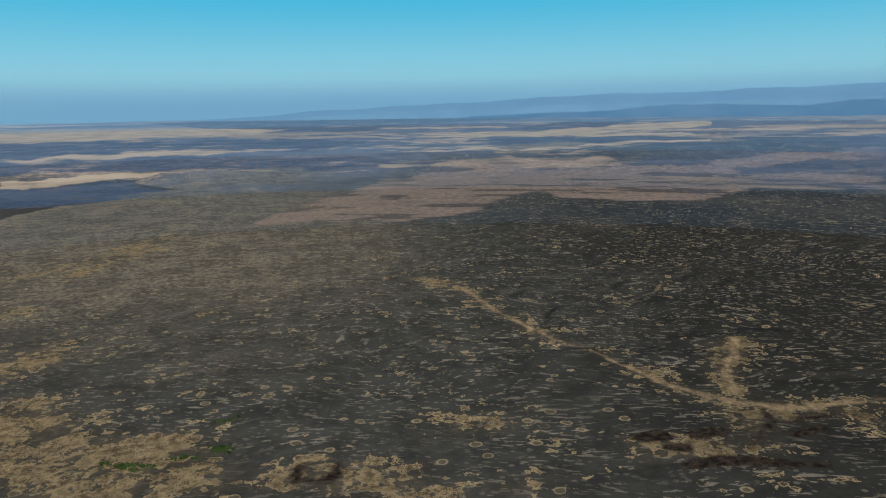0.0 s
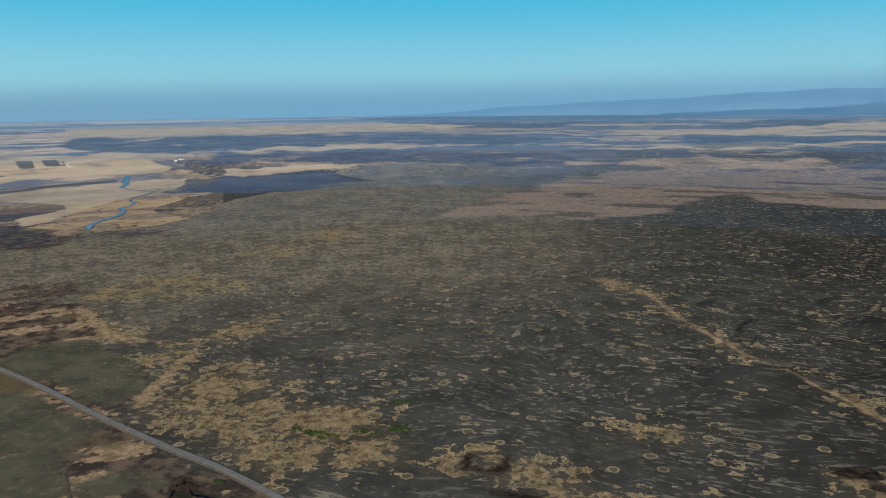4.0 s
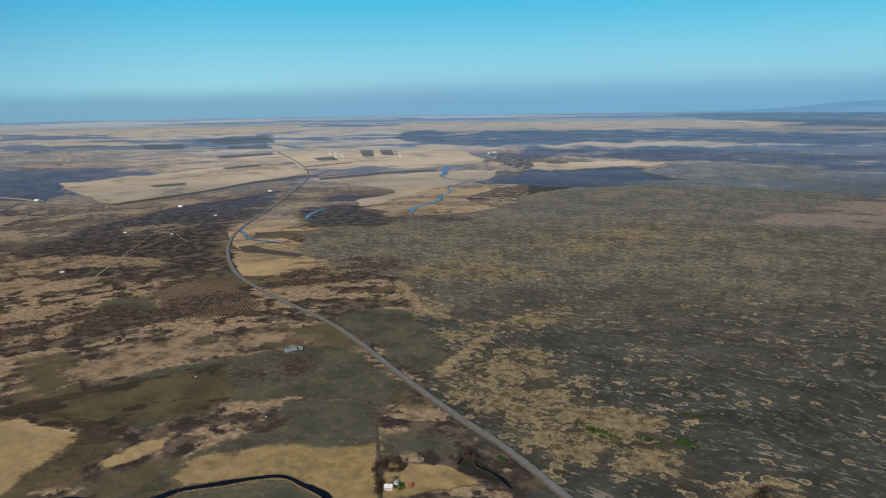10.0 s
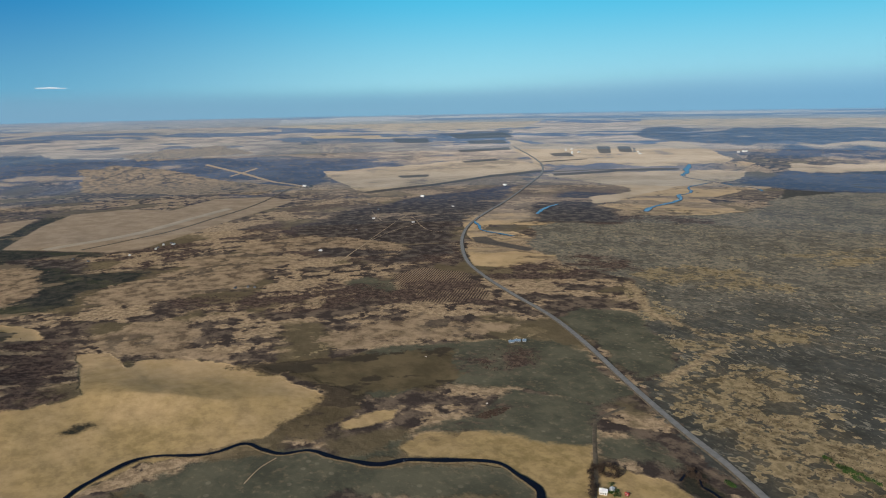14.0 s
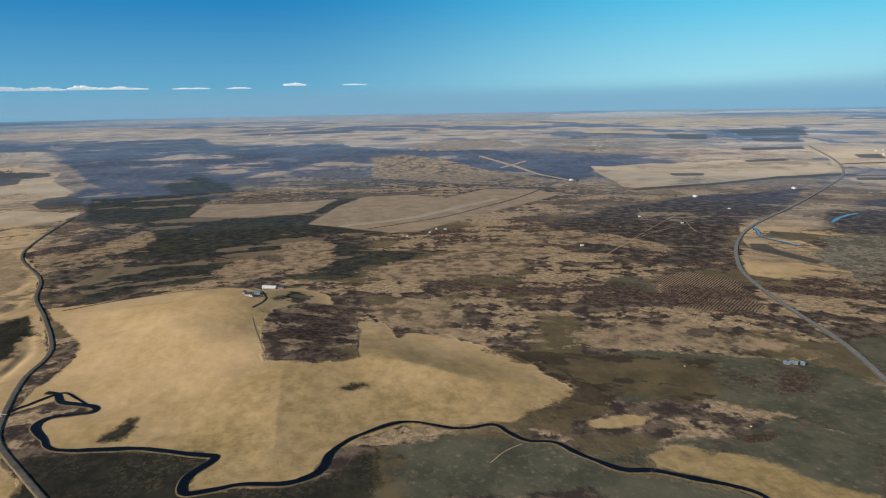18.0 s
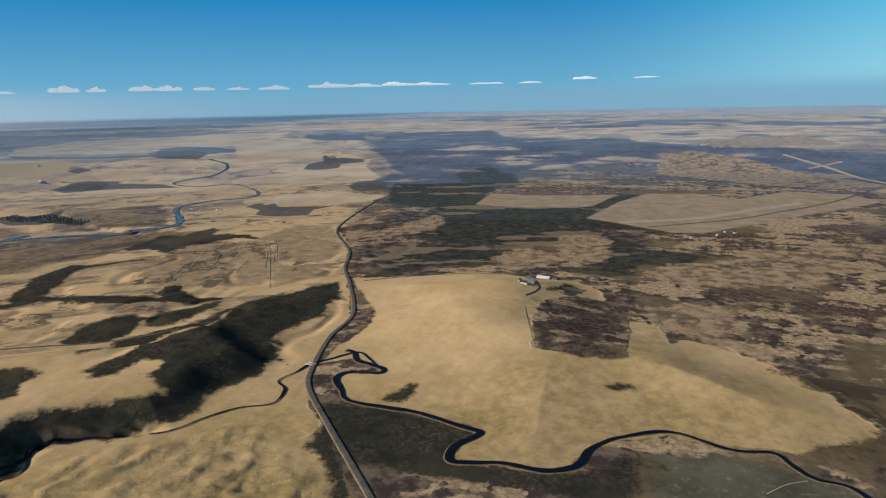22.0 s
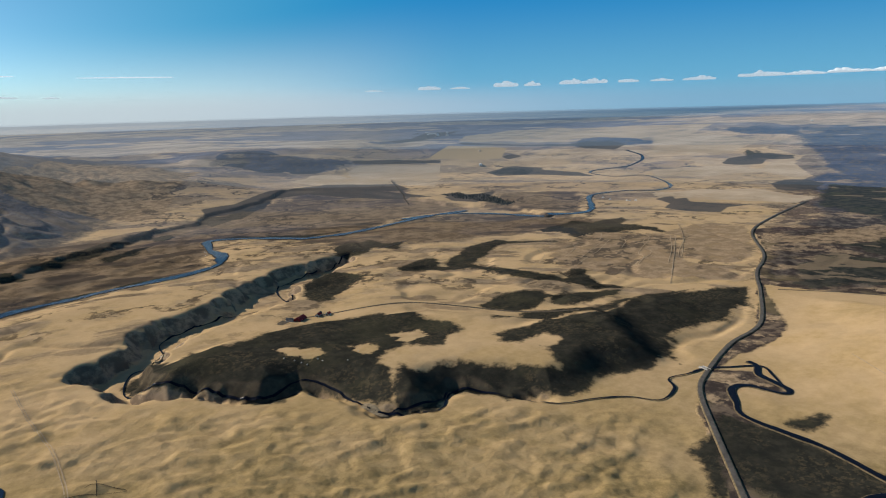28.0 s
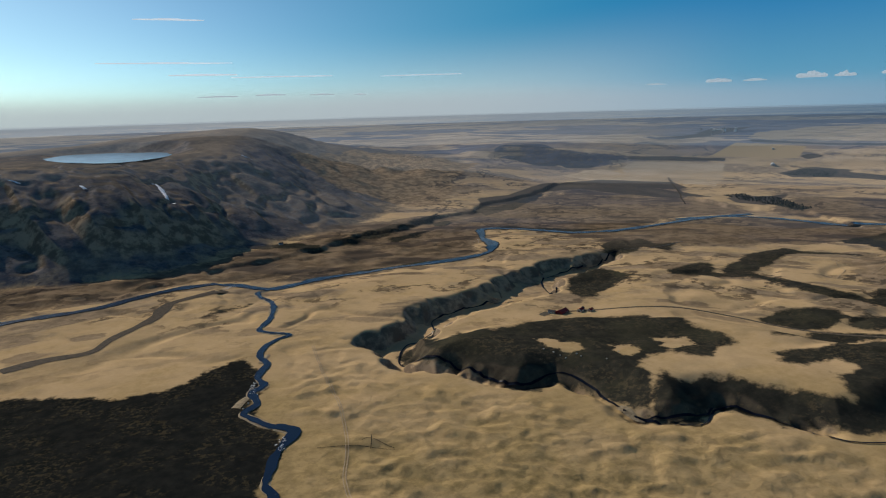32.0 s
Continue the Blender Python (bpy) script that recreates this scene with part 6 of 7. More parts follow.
M_WALL_GREY = plain_material("grey_sheet_wall", (0.11, 0.115, 0.125), (0.17, 0.175, 0.185), 1.5)
M_ROOF_WHITE = plain_material("pale_sheet_roof", (0.42, 0.44, 0.46), (0.58, 0.59, 0.6), 2.0, 0.5)
M_ROOF_DARK = plain_material("dark_sheet_roof", (0.03, 0.035, 0.045), (0.07, 0.075, 0.085), 2.0, 0.6)
M_ROOF_BLUE = plain_material("blue_grey_sheet_roof", (0.09, 0.14, 0.2), (0.16, 0.22, 0.29), 2.0, 0.5)
M_ROOF_RED = plain_material("red_sheet_roof", (0.24, 0.03, 0.03), (0.36, 0.055, 0.05), 2.0, 0.6)
M_PANE = plain_material("dark_window_pane", (0.02, 0.025, 0.03), (0.04, 0.05, 0.06), 1.0, 0.1, 0.5)
M_DOOR = plain_material("brown_door", (0.09, 0.05, 0.03), (0.14, 0.08, 0.05), 0.6)
M_CONCRETE = plain_material("worn_concrete", (0.3, 0.29, 0.27), (0.42, 0.41, 0.38), 1.2)
M_SNOW = plain_material("old_snow", (0.72, 0.76, 0.82), (0.86, 0.88, 0.92), 6.0, 0.7)
M_STONE = plain_material("pale_stone", (0.3, 0.28, 0.25), (0.5, 0.47, 0.42), 0.8, bump=0.4)
# clouds glow a little in place of the sunlight scattered in them
M_CLOUD = plain_material("white_cloud", (0.34, 0.35, 0.36), (0.4, 0.4, 0.4), 40.0, 1.0, 0.0)
M_CLOUD.node_tree.nodes["Principled BSDF"].inputs["Emission Color"].default_value = (0.72, 0.84, 0.92, 1)
M_CLOUD.node_tree.nodes["Principled BSDF"].inputs["Emission Strength"].default_value = 0.5
M_BARK = plain_material("bark", (0.06, 0.045, 0.03), (0.11, 0.085, 0.06), 0.5)
# a stronger glow for thin streaks, again for scattered sunlight
M_STREAK = plain_material("thin_cloud", (0.86, 0.87, 0.88), (0.93, 0.93, 0.93), 40.0, 1.0, 0.0)
M_STREAK.node_tree.nodes["Principled BSDF"].inputs["Emission Color"].default_value = (0.8, 0.86, 0.9, 1)
M_STREAK.node_tree.nodes["Principled BSDF"].inputs["Emission Strength"].default_value = 0.6
M_LEAF = plain_material("evergreen_leaf", (0.018, 0.04, 0.012), (0.05, 0.085, 0.025), 1.2)
M_FIR = plain_material("dark_fir_needles", (0.008, 0.014, 0.014), (0.022, 0.03, 0.026), 2.0)
M_TWIG = plain_material("bare_twigs", (0.035, 0.026, 0.02), (0.075, 0.055, 0.042), 1.2)


def house(x, y, turn, length, width, eaves, ridge, wall, roof, label, category="house", group="", windows=3, chimney=True, door=True):
    """A gabled building with its wall, roof, windows, door and chimney; long side along its own x."""
    h = thing(category.replace(" ", "_"), label, category, group)
    p = spot(x, y)
    h.matrix_basis = pose(p.x, p.y, p.z - 0.15, 0, 0, turn)
    a, b = length / 2, width / 2
    bm = bmesh.new()
    prof = [(-b, -0.6), (b, -0.6), (b, eaves), (0, ridge), (-b, eaves)]
    ends = [[bm.verts.new((s * a, yy, zz)) for yy, zz in prof] for s in (-1, 1)]
    bm.faces.new(ends[0][::-1])
    bm.faces.new(ends[1])
    for i in range(5):
        j = (i + 1) % 5
        bm.faces.new((ends[0][i], ends[0][j], ends[1][j], ends[1][i]))
    part("wall", bm, wall, h)
    slope, over = (ridge - eaves) / b, 0.4
    for s in (-1, 1):
        bm = bmesh.new()
        e, top = eaves - slope * over, ridge
        pts = [(0, top), (s * (b + over), e), (s * (b + over), e + 0.18), (0, top + 0.2)]
        l, r = [[bm.verts.new((k * (a + 0.35), yy, zz + 0.03)) for yy, zz in pts] for k in (-1, 1)]
        bm.faces.new(l)
        bm.faces.new(r[::-1])
        for i in range(4):
            j = (i + 1) % 4
            bm.faces.new((l[i], r[i], r[j], l[j]))
        bmesh.ops.recalc_face_normals(bm, faces=bm.faces)
        part("roof", bm, roof, h)
    for s in (-1, 1):
        for k in range(windows):
            wx = -a + length * (k + 0.7) / (windows + 0.4)
            win = part("window", box(bmesh.new(), wx - 0.62, s * (b + 0.03) - 0.05, 0.8, wx + 0.62, s * (b + 0.03) + 0.05, 2.05), M_ROOF_WHITE, h)
            part("pane", box(bmesh.new(), wx - 0.5, s * (b + 0.06) - 0.045, 0.92, wx + 0.5, s * (b + 0.06) + 0.045, 1.93), M_PANE, win)
            part("sill", box(bmesh.new(), wx - 0.7, s * (b + 0.1) - 0.1, 0.72, wx + 0.7, s * (b + 0.1) + 0.1, 0.8), M_CONCRETE, win)
    if door:
        leaf = part("door", box(bmesh.new(), a - 1.5, b - 0.02, 0, a - 0.6, b + 0.07, 2.0), M_DOOR, h)
        part("handle", box(bmesh.new(), a - 0.8, b + 0.07, 0.98, a - 0.68, b + 0.13, 1.04), M_ROOF_DARK, leaf)
        part("gable_door", box(bmesh.new(), a - 0.02, -1.1, 0, a + 0.07, 1.1, 2.2), M_DOOR, h)
    if chimney:
        part("chimney", box(bmesh.new(), -a * 0.3 - 0.3, -0.3, ridge - 0.5, -a * 0.3 + 0.3, 0.3, ridge + 0.9), M_CONCRETE, h)
    return h


# ---- farms ----
house(-241.5, 236, 40, 5.6, 4.2, 2.6, 4.1, M_WALL_WHITE, M_ROOF_WHITE, "small white farmhouse beside a dark drive")
house(-240.5, 241, 130, 4.4, 3.2, 2.1, 3.1, M_WALL_WHITE, M_ROOF_WHITE, "small white shed behind the farmhouse", "shed", windows=1, chimney=False)
house(-233.5, 245, 20, 2.6, 2.2, 1.6, 2.2, M_WALL_RED, M_ROOF_RED, "small rusty red shed among shrubs", "shed", windows=1, chimney=False)
for bx, by, tn, ln, wd, roof, lab, cat in (
        (-459, 335, 62, 6.6, 4.2, M_ROOF_BLUE, "blue-roofed barn of a lone farm on the marsh", "barn"),
        (-458.5, 341, 55, 7.0, 4.6, M_ROOF_BLUE, "blue-grey roofed farmhouse on the marsh", "house"),
        (-455.5, 346, 62, 4.2, 3.2, M_ROOF_BLUE, "blue-grey roofed shed of a lone farm", "shed")):
    house(bx, by, tn, ln, wd, 2.1, 3.5, M_WALL_GREY, roof, lab, cat, "lone marsh farm")
house(-690, -96, 78, 11, 7, 3.0, 5.0, M_WALL_WHITE, M_ROOF_DARK, "white hill farmhouse with a dark roof", "house", "hill farm")
house(-699, -101, 20, 8, 5, 2.6, 4.2, M_WALL_WHITE, M_ROOF_DARK, "white shed with a dark roof on the hill", "shed", "hill farm", 2, False)
house(-700, -89, 80, 9, 5.5, 2.6, 4.4, M_WALL_GREY, M_ROOF_BLUE, "grey shed with a blue-grey roof on the hill", "shed", "hill farm", 2, False)
house(-776, -85, 72, 22, 8, 3.0, 5.2, M_WALL_WHITE, M_ROOF_WHITE, "long white barn with a pale sheet roof", "barn", "hill farm", 7, False)
house(-770, -71, 72, 9, 8, 3.2, 5.2, M_WALL_GREY, M_ROOF_DARK, "dark-roofed end shed of the long barn", "shed", "hill farm", 2, False)
house(-322, -571, 30, 17, 10, 3.2, 6.0, M_WALL_RED, M_ROOF_RED, "large red barn with a red sheet roof", "barn", "red farm", 4, False)
house(-313, -575, 120, 10, 6, 2.8, 4.6, M_WALL_WHITE, M_ROOF_DARK, "white gabled shed beside the red barn", "shed", "red farm", 2, False)
house(-341, -569, 35, 9, 6, 2.6, 4.6, M_WALL_WHITE, M_ROOF_RED, "white farmhouse with a red roof", "house", "red farm")
house(-350, -565, 30, 8, 5, 2.4, 4.2, M_WALL_WHITE, M_ROOF_RED, "small white outbuilding with a red roof", "shed", "red farm", 2, False)
house(-346, -574, 40, 6, 4, 2.2, 3.6, M_WALL_RED, M_ROOF_DARK, "small red outbuilding with a dark roof", "shed", "red farm", 1, False)
yard = bmesh.new()
box(yard, -9, -6, -0.6, 9, 6, 0.25)
pad = part("farm_yard", yard, M_DARK_TRACK)
q = spot(-305, -575)
pad.matrix_basis = pose(q.x, q.y, q.z, 0, 0, 28)
tagged(pad, "dark level yard beside the red barn", "farm yard")

# far farms, one small house built once and then copied
far_house = house(-1764, 609, 20, 16, 10, 4, 7, M_WALL_WHITE, M_ROOF_WHITE, "far white farm building on the plain", "farm building", "far farms", 4, False)
far_dark = house(-1752, 620, 110, 14, 9, 4, 6.5, M_WALL_GREY, M_ROOF_DARK, "far farm building with a dark roof", "farm building", "far farms", 3, False)
random.seed(5)


def far_copy(source, x, y):
    p = spot(x, y)
    ob = copy_thing(source, pose(p.x, p.y, p.z - 0.15, 0, 0, random.uniform(0, 180)))
    ob.scale = [0.42 if math.hypot(x, y) < 1500 else 0.8] * 3


for fx, fy in ((-787, 181), (-784, 195), (-777, 201), (-928, 338), (-1341, 603), (-1313, 672), (-1154, 527), (-1070, 565), (-1200, 727), (-1088, 139), (-1124, 167), (-1084, 29), (-1051, 46), (-2623, -247), (-2552, -938), (-1101, 144), (-1117, 154), (-1111, 168), (-1063, 100), (-1062, 452), (-1257, 585), (-1372, 751), (-1443, 1032), (-1218, -851), (-1206, -826), (-1640, -1640)):
    far_copy(far_house if random.random() < 0.6 else far_dark, fx, fy)
for cx, cy, count, size in ((-1705, -1925, 26, 55), (-1760, 1545, 6, 40), (-1610, 1700, 4, 40), (-1370, 1875, 3, 20), (-1215, -790, 3, 25)):
    for k in range(count):
        far_copy(far_house if random.random() < 0.65 else far_dark, cx + random.gauss(0, size * 0.5), cy + random.gauss(0, size * 0.5))
house(-1525, -1522, 46, 46, 14, 4.5, 8, M_WALL_WHITE, M_ROOF_WHITE, "long white farm hall on the far fields", "barn", "far farms", 8, False)
house(-110, -1068, 10, 9, 6, 2.6, 4.4, M_WALL_WHITE, M_ROOF_DARK, "white hut with a dark roof below the fell", "hut", "", 2, False)

# bridge over the brook
bp = spot(-472, -235)
bridge = thing("bridge", "low concrete road bridge over the brook", "bridge")
bridge.matrix_basis = pose(bp.x, bp.y, bp.z + 0.5, 0, 0, -20)
part("deck", box(bmesh.new(), -2.7, -6, -0.5, 2.7, 6, 0.62), M_CONCRETE, bridge)
for sx in (-2.6, 2.6):
    part("parapet", box(bmesh.new(), sx - 0.15, -6.2, 0.4, sx + 0.15, 6.2, 1.3), M_CONCRETE, bridge)
for sy in (-6.5, 6.5):
    part("abutment", box(bmesh.new(), -3.0, sy - 0.8, -3.0, 3.0, sy + 0.8, -0.4), M_CONCRETE, bridge)


# ---- plants ----
def shrub_mesh(name, seed, wide, tall, leaves, size, material):
    """A crown of many small leaf blades with gaps and an uneven outline."""
    rnd = random.Random(seed)
    lobes = [(rnd.uniform(-0.5, 0.5) * wide, rnd.uniform(-0.5, 0.5) * wide, rnd.uniform(0.3, 0.75) * tall, rnd.uniform(0.28, 0.5) * wide) for _ in range(6)]
    verts, faces = [], []
    for _ in range(leaves):
        lx, ly, lz, lr = rnd.choice(lobes)
        d = Vector((rnd.gauss(0, 1), rnd.gauss(0, 1), rnd.gauss(0, 0.8))).normalized() * lr * rnd.uniform(0.55, 1.05)
        c = Vector((lx, ly, lz)) + d
        c.z = max(c.z, 0.05)
        u = Vector((rnd.gauss(0, 1), rnd.gauss(0, 1), rnd.gauss(0, 0.6))).normalized() * size * rnd.uniform(0.6, 1.3)
        v = u.orthogonal().normalized() * size * rnd.uniform(0.4, 0.9)
        k = len(verts)
        verts += [tuple(c - u), tuple(c + v), tuple(c + u), tuple(c - v)]
        faces.append((k, k + 1, k + 2, k + 3))
    mesh = bpy.data.meshes.new(name)
    mesh.from_pydata(verts, [], faces)
    mesh.materials.append(material)
    return mesh


def shrub(x, y, seed, wide, tall, label, category, material, leaves=240, size=0.28, group=""):
    s = thing(category.replace(" ", "_"), label, category, group)
    p = spot(x, y)
    s.matrix_basis = pose(p.x, p.y, p.z - 0.05, 0, 0, seed * 37 % 360)
    crown = new("crown", shrub_mesh("crown", seed, wide, tall, leaves, size, material))
    crown.parent = s
    bm = bmesh.new()
    bmesh.ops.create_cone(bm, cap_ends=True, segments=7, radius1=0.16, radius2=0.06, depth=tall * 0.8, matrix=Matrix.Translation((0, 0, tall * 0.35)))
    part("trunk", bm, M_BARK, s)
    for k in range(3):
        bm = bmesh.new()
        bmesh.ops.create_cone(bm, cap_ends=True, segments=5, radius1=0.08, radius2=0.03, depth=tall * 0.55, matrix=pose(0, 0, tall * 0.3, 35, 0, 120 * k + seed) @ Matrix.Translation((0, 0, tall * 0.25)))
        part("limb", bm, M_BARK, s)
    return s


green = [shrub(-140, 385, 1, 3.6, 2.8, "low dark green evergreen shrub in a grove", "shrub", M_LEAF, group="evergreen grove"),
         shrub(-161, 373, 2, 3.0, 2.2, "low dark green evergreen shrub in a grove", "shrub", M_LEAF, group="evergreen grove"),
         shrub(-202, 368, 3, 2.6, 2.0, "low dark green evergreen shrub in a row", "shrub", M_LEAF, group="evergreen row")]
bare = [shrub(-263, 251, 4, 3.4, 3.0, "dark bare-twigged bush beside the drive", "bush", M_TWIG, 260, 0.26, "drive hedge"),
        shrub(-255, 256, 5, 4.0, 3.2, "dark bare-twigged bush in a ring copse", "bush", M_TWIG, 260, 0.28, "ring copse")]


def plant(source, x, y, group, label=""):
    p = spot(x, y)
    ob = copy_thing(source, pose(p.x, p.y, p.z - 0.05, 0, 0, random.uniform(0, 360)))
    ob.scale = [random.uniform(0.7, 1.25)] * 3
    tagged(ob, label, group=group)


def planted(source, line, step, spread, group, label=""):
    for px, py in smooth_line(line, step):
        plant(random.choice(source), px + random.gauss(0, spread), py + random.gauss(0, spread), group, label)


random.seed(11)
for k in range(22):
    plant(random.choice(green[:2]), -136 + random.gauss(0, 3.6), 385 + random.gauss(0, 3.2), "evergreen grove")
for k in range(10):
    plant(random.choice(green[:2]), -156.5 + random.gauss(0, 3.4), 374.5 + random.gauss(0, 1.2), "evergreen grove")
planted(green, [-203, 369, -194, 366, -187, 363, -178, 361], 1.6, 0.7, "evergreen row")
planted(green, [-190, 367, -181, 366, -170, 364], 1.7, 0.6, "evergreen row")
planted(green, [-151, 420, -148, 423, -143, 424, -140, 428], 1.9, 0.6, "evergreen row")
for gx, gy, count in ((-238, 243, 6), (-211, 298, 6)):
    for k in range(count):
        plant(random.choice(green), gx + random.gauss(0, 1.6), gy + random.gauss(0, 1.6), "evergreen clump by the farm", "dark green evergreen shrub by the small farm")
planted(bare, [-266, 250, -256, 241, -247, 233, -241, 227], 1.7, 0.5, "drive hedge", "dark bare-twigged bush in a hedge beside the drive")
for k in range(26):
    a = k * 0.242
    plant(bare[1], -256 + 6.2 * math.cos(a) + random.gauss(0, 0.5), 254 + 5.0 * math.sin(a) + random.gauss(0, 0.5), "ring copse")
for k in range(16):
    plant(random.choice(bare), -228 + random.gauss(0, 5), 291 + random.gauss(0, 4), "creek thicket", "dark bare-twigged bush above the creek")


# low scrub over the heath, far too many to count
def scatter(name, label, category, outline, count, seed, low, high, material):
    rnd = np.random.RandomState(seed)
    pts = np.array(outline, float).reshape(-1, 2)
    lo, hi = pts.min(0), pts.max(0)
    x, y = rnd.uniform(lo[0], hi[0], count * 5), rnd.uniform(lo[1], hi[1], count * 5)
    keep = (inside(x, y, outline, 50.0) + 16 * wave(x, y, 30, seed) > 4) & (rough(x, y, 24, seed + 3) > -0.05)
    x, y = x[keep][:count], y[keep][:count]
    z = land(x, y) * U
    s = rnd.uniform(low, high, len(x))
    verts, faces = [], []
    for i in range(len(x)):
        k, a = len(verts), rnd.uniform(0, 6.28, 7)
        cx, cy, cz, r = x[i] * U, y[i] * U, z[i] - 0.1, s[i]
        for j in range(6):
            rr = r * (0.7 + 0.5 * math.sin(3.1 * j + a[0]) ** 2)
            verts.append((cx + rr * math.cos(j * 1.047 + a[1]), cy + rr * math.sin(j * 1.047 + a[1]), cz))
        for j in range(3):
            verts.append((cx + 0.55 * r * math.cos(j * 2.09 + a[2]), cy + 0.55 * r * math.sin(j * 2.09 + a[2]), cz + r * (0.7 + 0.25 * math.sin(a[3] + j))))
        t = (k + 6, k + 7, k + 8)
        faces += [t, (k, k + 1, t[0]), (k + 1, k + 2, t[0]), (k + 2, t[1], t[0]), (k + 2, k + 3, t[1]), (k + 3, k + 4, t[1]), (k + 4, t[2], t[1]), (k + 4, k + 5, t[2]), (k + 5, k, t[2]), (k, t[0], t[2])]
    ob = mesh_of(name, verts, faces, material, False)
    tagged(ob, label, category, kind="stuff")


M_SCRUB = plain_material("brown_scrub", (0.03, 0.022, 0.018), (0.09, 0.064, 0.048), 1.5)
for i, (nm, o, c, lo, hi) in enumerate((
        ("road", SCRUB_ROAD, 2200, 0.5, 1.2), ("upper", SCRUB_UPPER, 2200, 0.6, 1.5), ("lower", SCRUB_LOWER, 600, 0.4, 1.0), ("hedge", SCRUB_HEDGE, 500, 0.5, 1.1),
        ("mid", SCRUB_MID, 500, 0.5, 1.2), ("corner", RUST_CORNER, 700, 0.3, 0.8), ("rim", RUST_RIM, 450, 0.3, 0.8), ("east", RUST_EAST, 900, 0.3, 0.8),
        ("roadside", RUST_ROADSIDE, 900, 0.3, 0.8), ("hollow", SCRUB_HOLLOW, 260, 0.5, 1.0))):
    scatter("scrub", "low dark brown scrub dotted over the ground", "scrub", o, c, 100 + i, lo, hi, M_SCRUB)


# woods of dark firs
def fir(wide, tall, seed):
    rnd = random.Random(seed)
    verts, faces = [(0, 0, tall)], []
    for k in range(4):
        z, r = tall * (0.8 - 0.22 * k), wide * (0.3 + 0.24 * k)
        base = len(verts)
        verts += [(r * rnd.uniform(0.7, 1.2) * math.cos(a * 0.785), r * rnd.uniform(0.7, 1.2) * math.sin(a * 0.785), z * rnd.uniform(0.9, 1.05)) for a in range(8)]
        top = len(verts)
        verts.append((0, 0, z + tall * 0.3))
        faces += [(base + a, base + (a + 1) % 8, top) for a in range(8)]
    return verts, faces


def wood(name, label, outline, count, seed, low, high):
    rnd = np.random.RandomState(seed)
    pts = np.array(outline, float).reshape(-1, 2)
    lo, hi = pts.min(0), pts.max(0)
    x, y = rnd.uniform(lo[0], hi[0], count * 6), rnd.uniform(lo[1], hi[1], count * 6)
    keep = inside(x, y, outline, 50.0) + 6 * wave(x, y, 30, seed) > 0
    x, y = x[keep][:count], y[keep][:count]
    z = land(x, y) * U
    verts, faces = [], []
    kinds = [fir(1, 1, s) for s in range(5)]
    for i in range(len(x)):
        k, s, (v, f) = len(verts), rnd.uniform(low, high), kinds[i % 5]
        verts += [(x[i] * U + a * s * 0.3, y[i] * U + b * s * 0.3, z[i] + c * s - 0.2) for a, b, c in v]
        faces += [tuple(k + q for q in g) for g in f]
    tagged(mesh_of(name, verts, faces, M_FIR, False), label, "wood", kind="stuff")


wood("wood", "dark plantation of firs on the far slope", WOOD_PLANTATION, 3000, 31, 1.6, 3.6)
wood("wood", "small dark grove of firs by the river", WOOD_GROVE, 500, 32, 3, 6)
wood("wood", "dark belt of trees along the far water", WOOD_BELT, 400, 33, 2, 5)


# ---- stones, snow, clouds ----
def lump(name, seed, sx, sy, sz, material, detail=2, rough_by=0.25):
    bm = bmesh.new()
    bmesh.ops.create_icosphere(bm, subdivisions=detail, radius=1.0)
    for v in bm.verts:
        k = 1 + rough_by * noise.noise(v.co * 1.6 + Vector((seed * 7.1, 0, 0)))
        v.co = Vector((v.co.x * sx * k, v.co.y * sy * k, v.co.z * sz * k))
    for f in bm.faces:
        f.smooth = True
    return part(name, bm, material)


random.seed(21)
for i, (sx, sy) in enumerate(((-243, -460), (-248, -453), (-251, -448), (-253, -443), (-262, -442), (-263, -437), (-276, -422), (-293, -432), (-469, 256), (-368, 248), (-18, -474), (-14, -466), (-32, -395))):
    b = lump("boulder", i, random.uniform(0.9, 1.5), random.uniform(0.7, 1.2), random.uniform(0.5, 0.9), M_STONE)
    p = spot(sx, sy)
    b.matrix_basis = pose(p.x, p.y, p.z + 0.15, 0, 0, random.uniform(0, 180))
    tagged(b, "pale boulder lying on open ground", "boulder", "pale boulders")


def snow_patch(line, half, seed):
    """A thin old drift that follows a gully."""
    p = smooth_line(line, 5)
    verts, faces = [], []
    for i, (px, py) in enumerate(p):
        k = half * (0.4 + 0.6 * math.sin(math.pi * (i + 0.5) / len(p))) * (1 + 0.35 * math.sin(i * 1.9 + seed))
        for s in (-1, -0.4, 0.4, 1):
            q = spot(px + s * k, py)
            verts.append((q.x, q.y, q.z + (1.6 if abs(s) < 1 else 0.5)))
    faces = [(i * 4 + j, i * 4 + j + 1, i * 4 + j + 5, i * 4 + j + 4) for i in range(len(p) - 1) for j in range(3)]
    tagged(mesh_of("snow_patch", verts, faces, M_SNOW), "old white snow drift in a gully of the fell", "snow patch", "snow drifts on the fell")


for i, (line, half) in enumerate((([72, -1230, 63, -1212, 56, -1183, 48, -1135], 4), ([42, -1125, 36, -1117], 2), ([168, -1158, 160, -1144], 3.5), ([265, -1186, 252, -1180], 5), ([-92, -1530, -106, -1524], 8))):
    snow_patch(line, half, i)


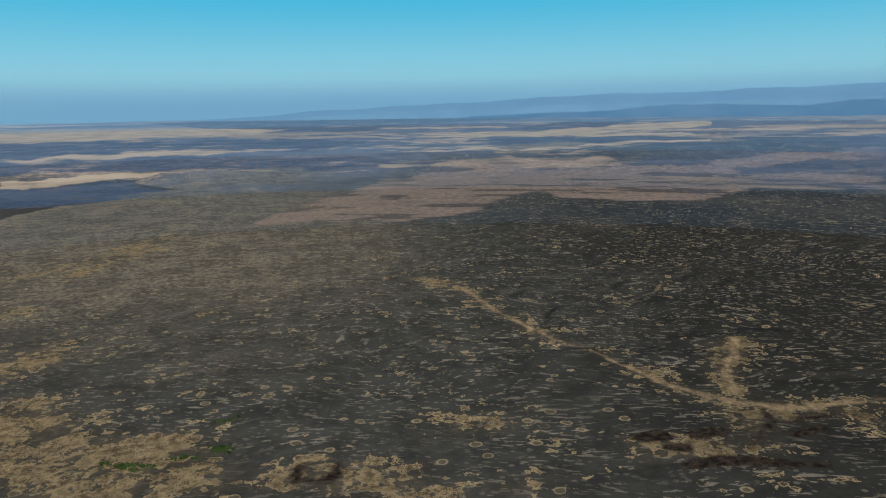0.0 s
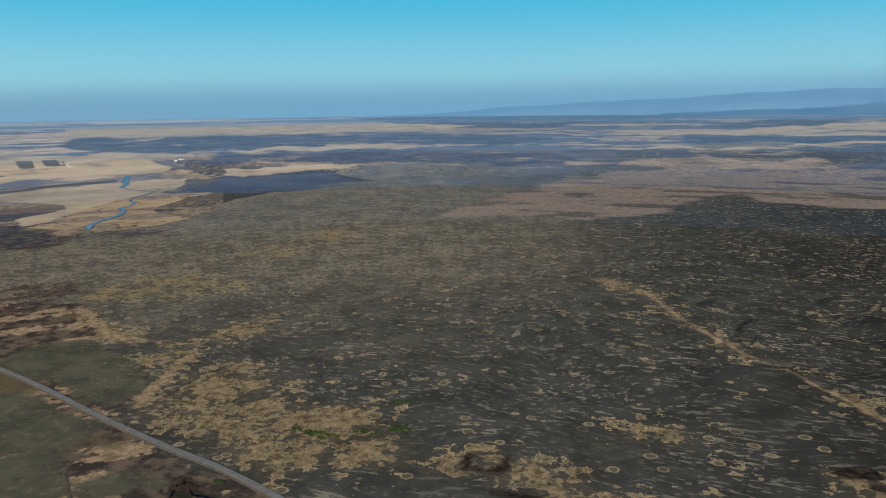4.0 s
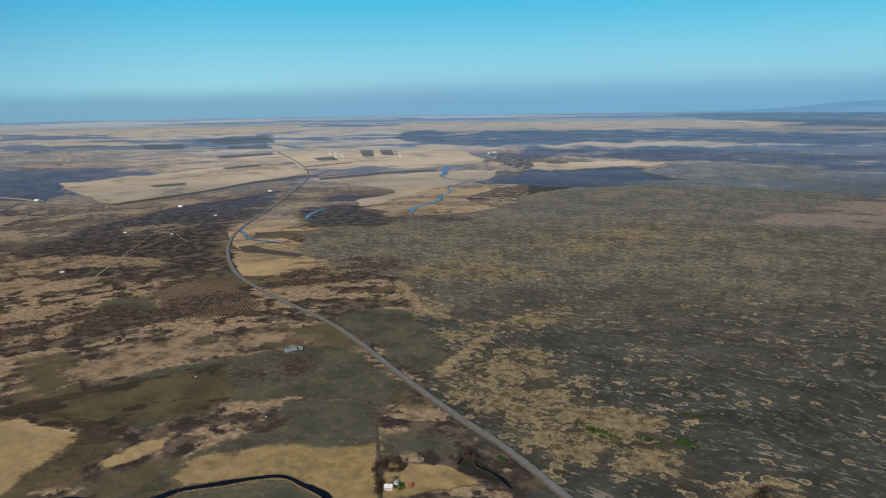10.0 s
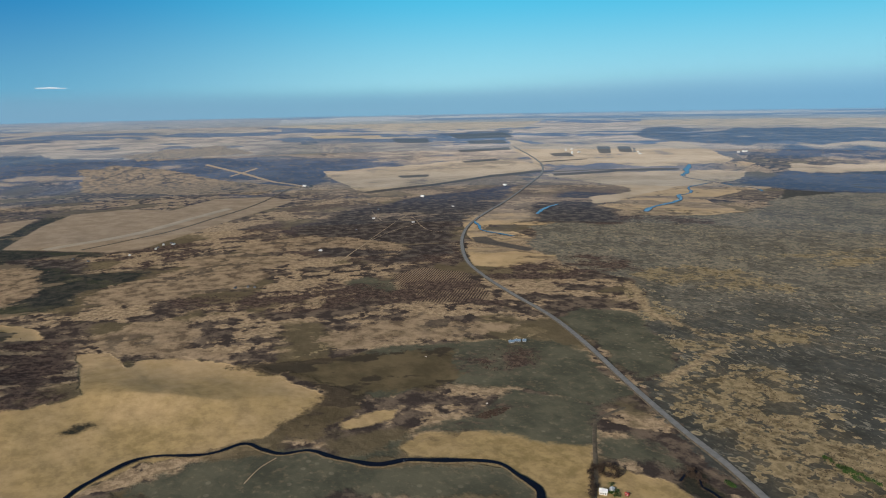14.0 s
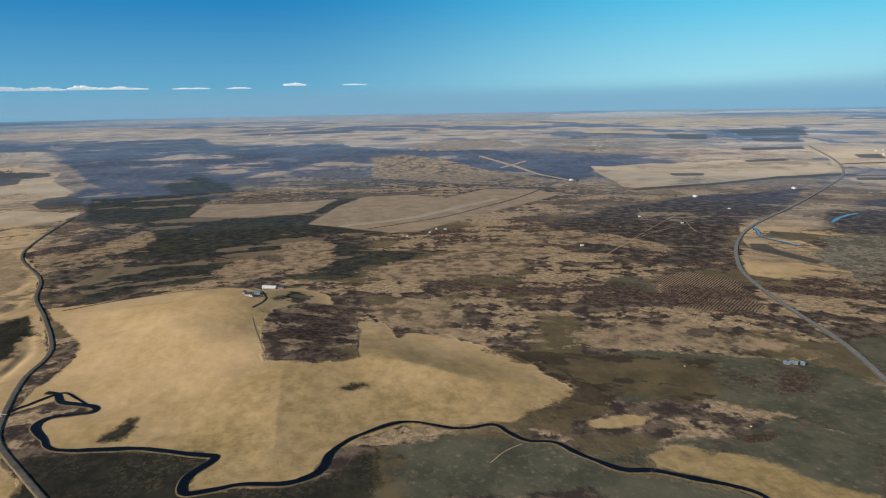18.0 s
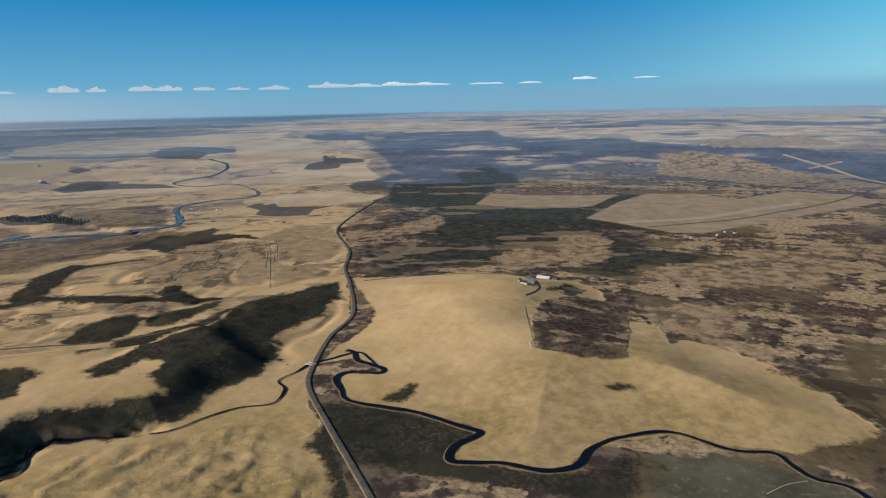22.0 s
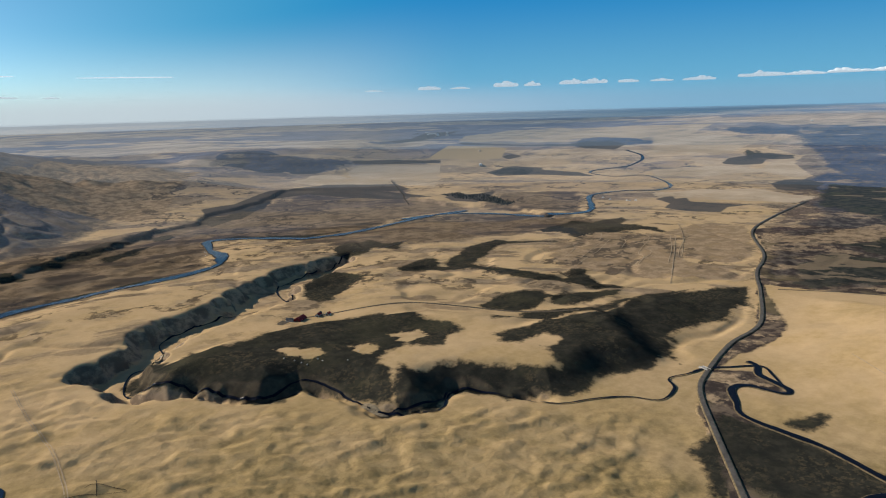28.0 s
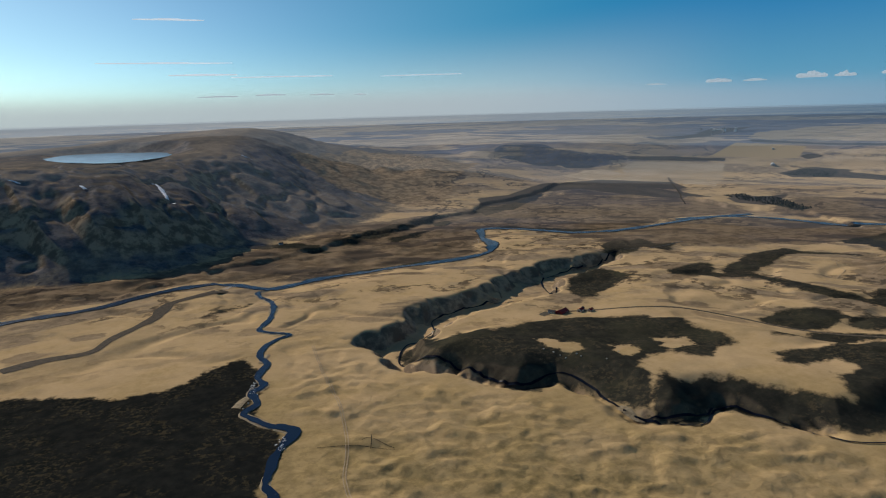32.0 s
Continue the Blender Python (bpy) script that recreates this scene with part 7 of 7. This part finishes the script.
def cloud(yaw, up, wide, tall, seed, thin=False):
    """A heap cloud: lumps over a level base; or a thin streak."""
    rnd = random.Random(seed)
    far = 4700.0
    bm = bmesh.new()
    count = 3 if thin else max(5, int(wide / 28))
    for k in range(count):
        f = (k + 0.5) / count * 2 - 1
        r = tall * (1.0 - 0.5 * abs(f)) * rnd.uniform(0.55, 1.0)
        m = Matrix.Translation((f * wide / 2, rnd.uniform(-0.3, 0.3) * tall, r * 0.5)) @ Matrix.Diagonal((wide / count * 1.0 if not thin else wide / 3, tall * 1.2, r, 1))
        got = bmesh.ops.create_icosphere(bm, subdivisions=3 if not thin else 2, radius=1.0, matrix=m)
        for v in got["verts"]:
            k2 = 1 + (0.0 if thin else 0.35) * noise.fractal(v.co / (tall * 1.1) + Vector((seed * 3.3, 0, 0)), 1.0, 2.0, 4)
            v.co.z = max(v.co.z * k2, -0.12 * tall)
    for f in bm.faces:
        f.smooth = True
    ob = part("cloud", bm, M_STREAK if thin else M_CLOUD)
    a = radians(yaw)
    ob.matrix_basis = pose(-math.sin(a) * far, math.cos(a) * far, EYE + far * math.tan(radians(up)), 0, 0, yaw)
    tagged(ob, "thin white streak cloud high over the plain" if thin else "small white heap cloud over the far horizon", "cloud", kind="structure")


for i, (yw, up, wd, tl) in enumerate((
        (139.0, 1.35, 150, 36), (136.5, 1.35, 130, 22), (132.8, 1.45, 165, 52), (130.7, 1.45, 110, 44), (127.7, 1.5, 140, 52), (125.8, 1.5, 165, 44), (123.2, 1.5, 130, 36),
        (120.7, 1.5, 140, 26), (118.0, 1.5, 200, 36), (113.7, 1.6, 280, 44), (110.8, 1.6, 230, 32), (108.4, 1.65, 170, 42), (105.9, 1.65, 340, 30),
        (101.0, 1.65, 230, 18), (97.5, 1.65, 150, 18), (93.2, 1.85, 150, 26), (88.5, 1.85, 160, 14), (143.5, 1.3, 120, 12), (167.0, 1.25, 90, 14), (170.0, 1.3, 160, 16), (174.0, 1.35, 200, 18), (178.0, 1.3, 260, 16))):
    cloud(yw, up - 0.05, wd * 0.85, tl * 0.5, i)
for i, (yw, up, wd, tl) in enumerate(((181.0, 6.9, 320, 9), (181.5, 3.8, 620, 8), (178.9, 2.9, 320, 8), (162.0, 2.6, 420, 5), (173.0, 2.7, 500, 6), (-26.0, 8.3, 260, 6), (-16.0, 8.8, 180, 5))):
    cloud(yw, up, wd, tl, 50 + i, True)


# blue mountains beyond the northern plain
def range_of(line, seed, material, nearer=0.0):
    """line: yaw, degrees above the eye's level; nearer: metres in front of the farthest range."""
    verts, faces = [], []
    yaw = np.arange(line[0][0], line[-1][0], 0.25)
    crest = np.interp(yaw, [v[0] for v in line], [v[1] for v in line])
    for i, (a, up) in enumerate(zip(np.radians(yaw), crest)):
        bump = up + 0.16 * float(rough(np.array([i * 3.0]), np.array([7.0]), 40, seed, 5)[0])
        for j, (far, k) in enumerate(((4500, 0.0), (4660, 0.55), (4800, 0.9), (4850, 1.0))):
            far -= nearer
            low = EYE - far * 0.02
            z = low + (EYE + (4850 - nearer) * math.tan(radians(bump)) - low) * k + 3 * float(rough(np.array([i * 3.0]), np.array([j * 9.0]), 8, seed + 2, 3)[0]) * (k > 0) * (k < 1)
            verts.append((-math.sin(a) * far, math.cos(a) * far, z))
    n = len(yaw)
    faces = [(i * 4 + j, (i + 1) * 4 + j, (i + 1) * 4 + j + 1, i * 4 + j + 1) for i in range(n - 1) for j in range(3)]
    tagged(mesh_of("mountain_range", verts, faces, material), "low blue mountain range on the northern horizon", "mountain range", kind="structure")


# the blue of distance haze is painted into both hill colours
M_NEAR_HILL = plain_material("near_hill_haze_blue", (0.03, 0.11, 0.24), (0.08, 0.16, 0.27), 200.0)
M_FAR_HILL = plain_material("far_hill_haze_blue", (0.1, 0.22, 0.36), (0.14, 0.28, 0.42), 260.0)
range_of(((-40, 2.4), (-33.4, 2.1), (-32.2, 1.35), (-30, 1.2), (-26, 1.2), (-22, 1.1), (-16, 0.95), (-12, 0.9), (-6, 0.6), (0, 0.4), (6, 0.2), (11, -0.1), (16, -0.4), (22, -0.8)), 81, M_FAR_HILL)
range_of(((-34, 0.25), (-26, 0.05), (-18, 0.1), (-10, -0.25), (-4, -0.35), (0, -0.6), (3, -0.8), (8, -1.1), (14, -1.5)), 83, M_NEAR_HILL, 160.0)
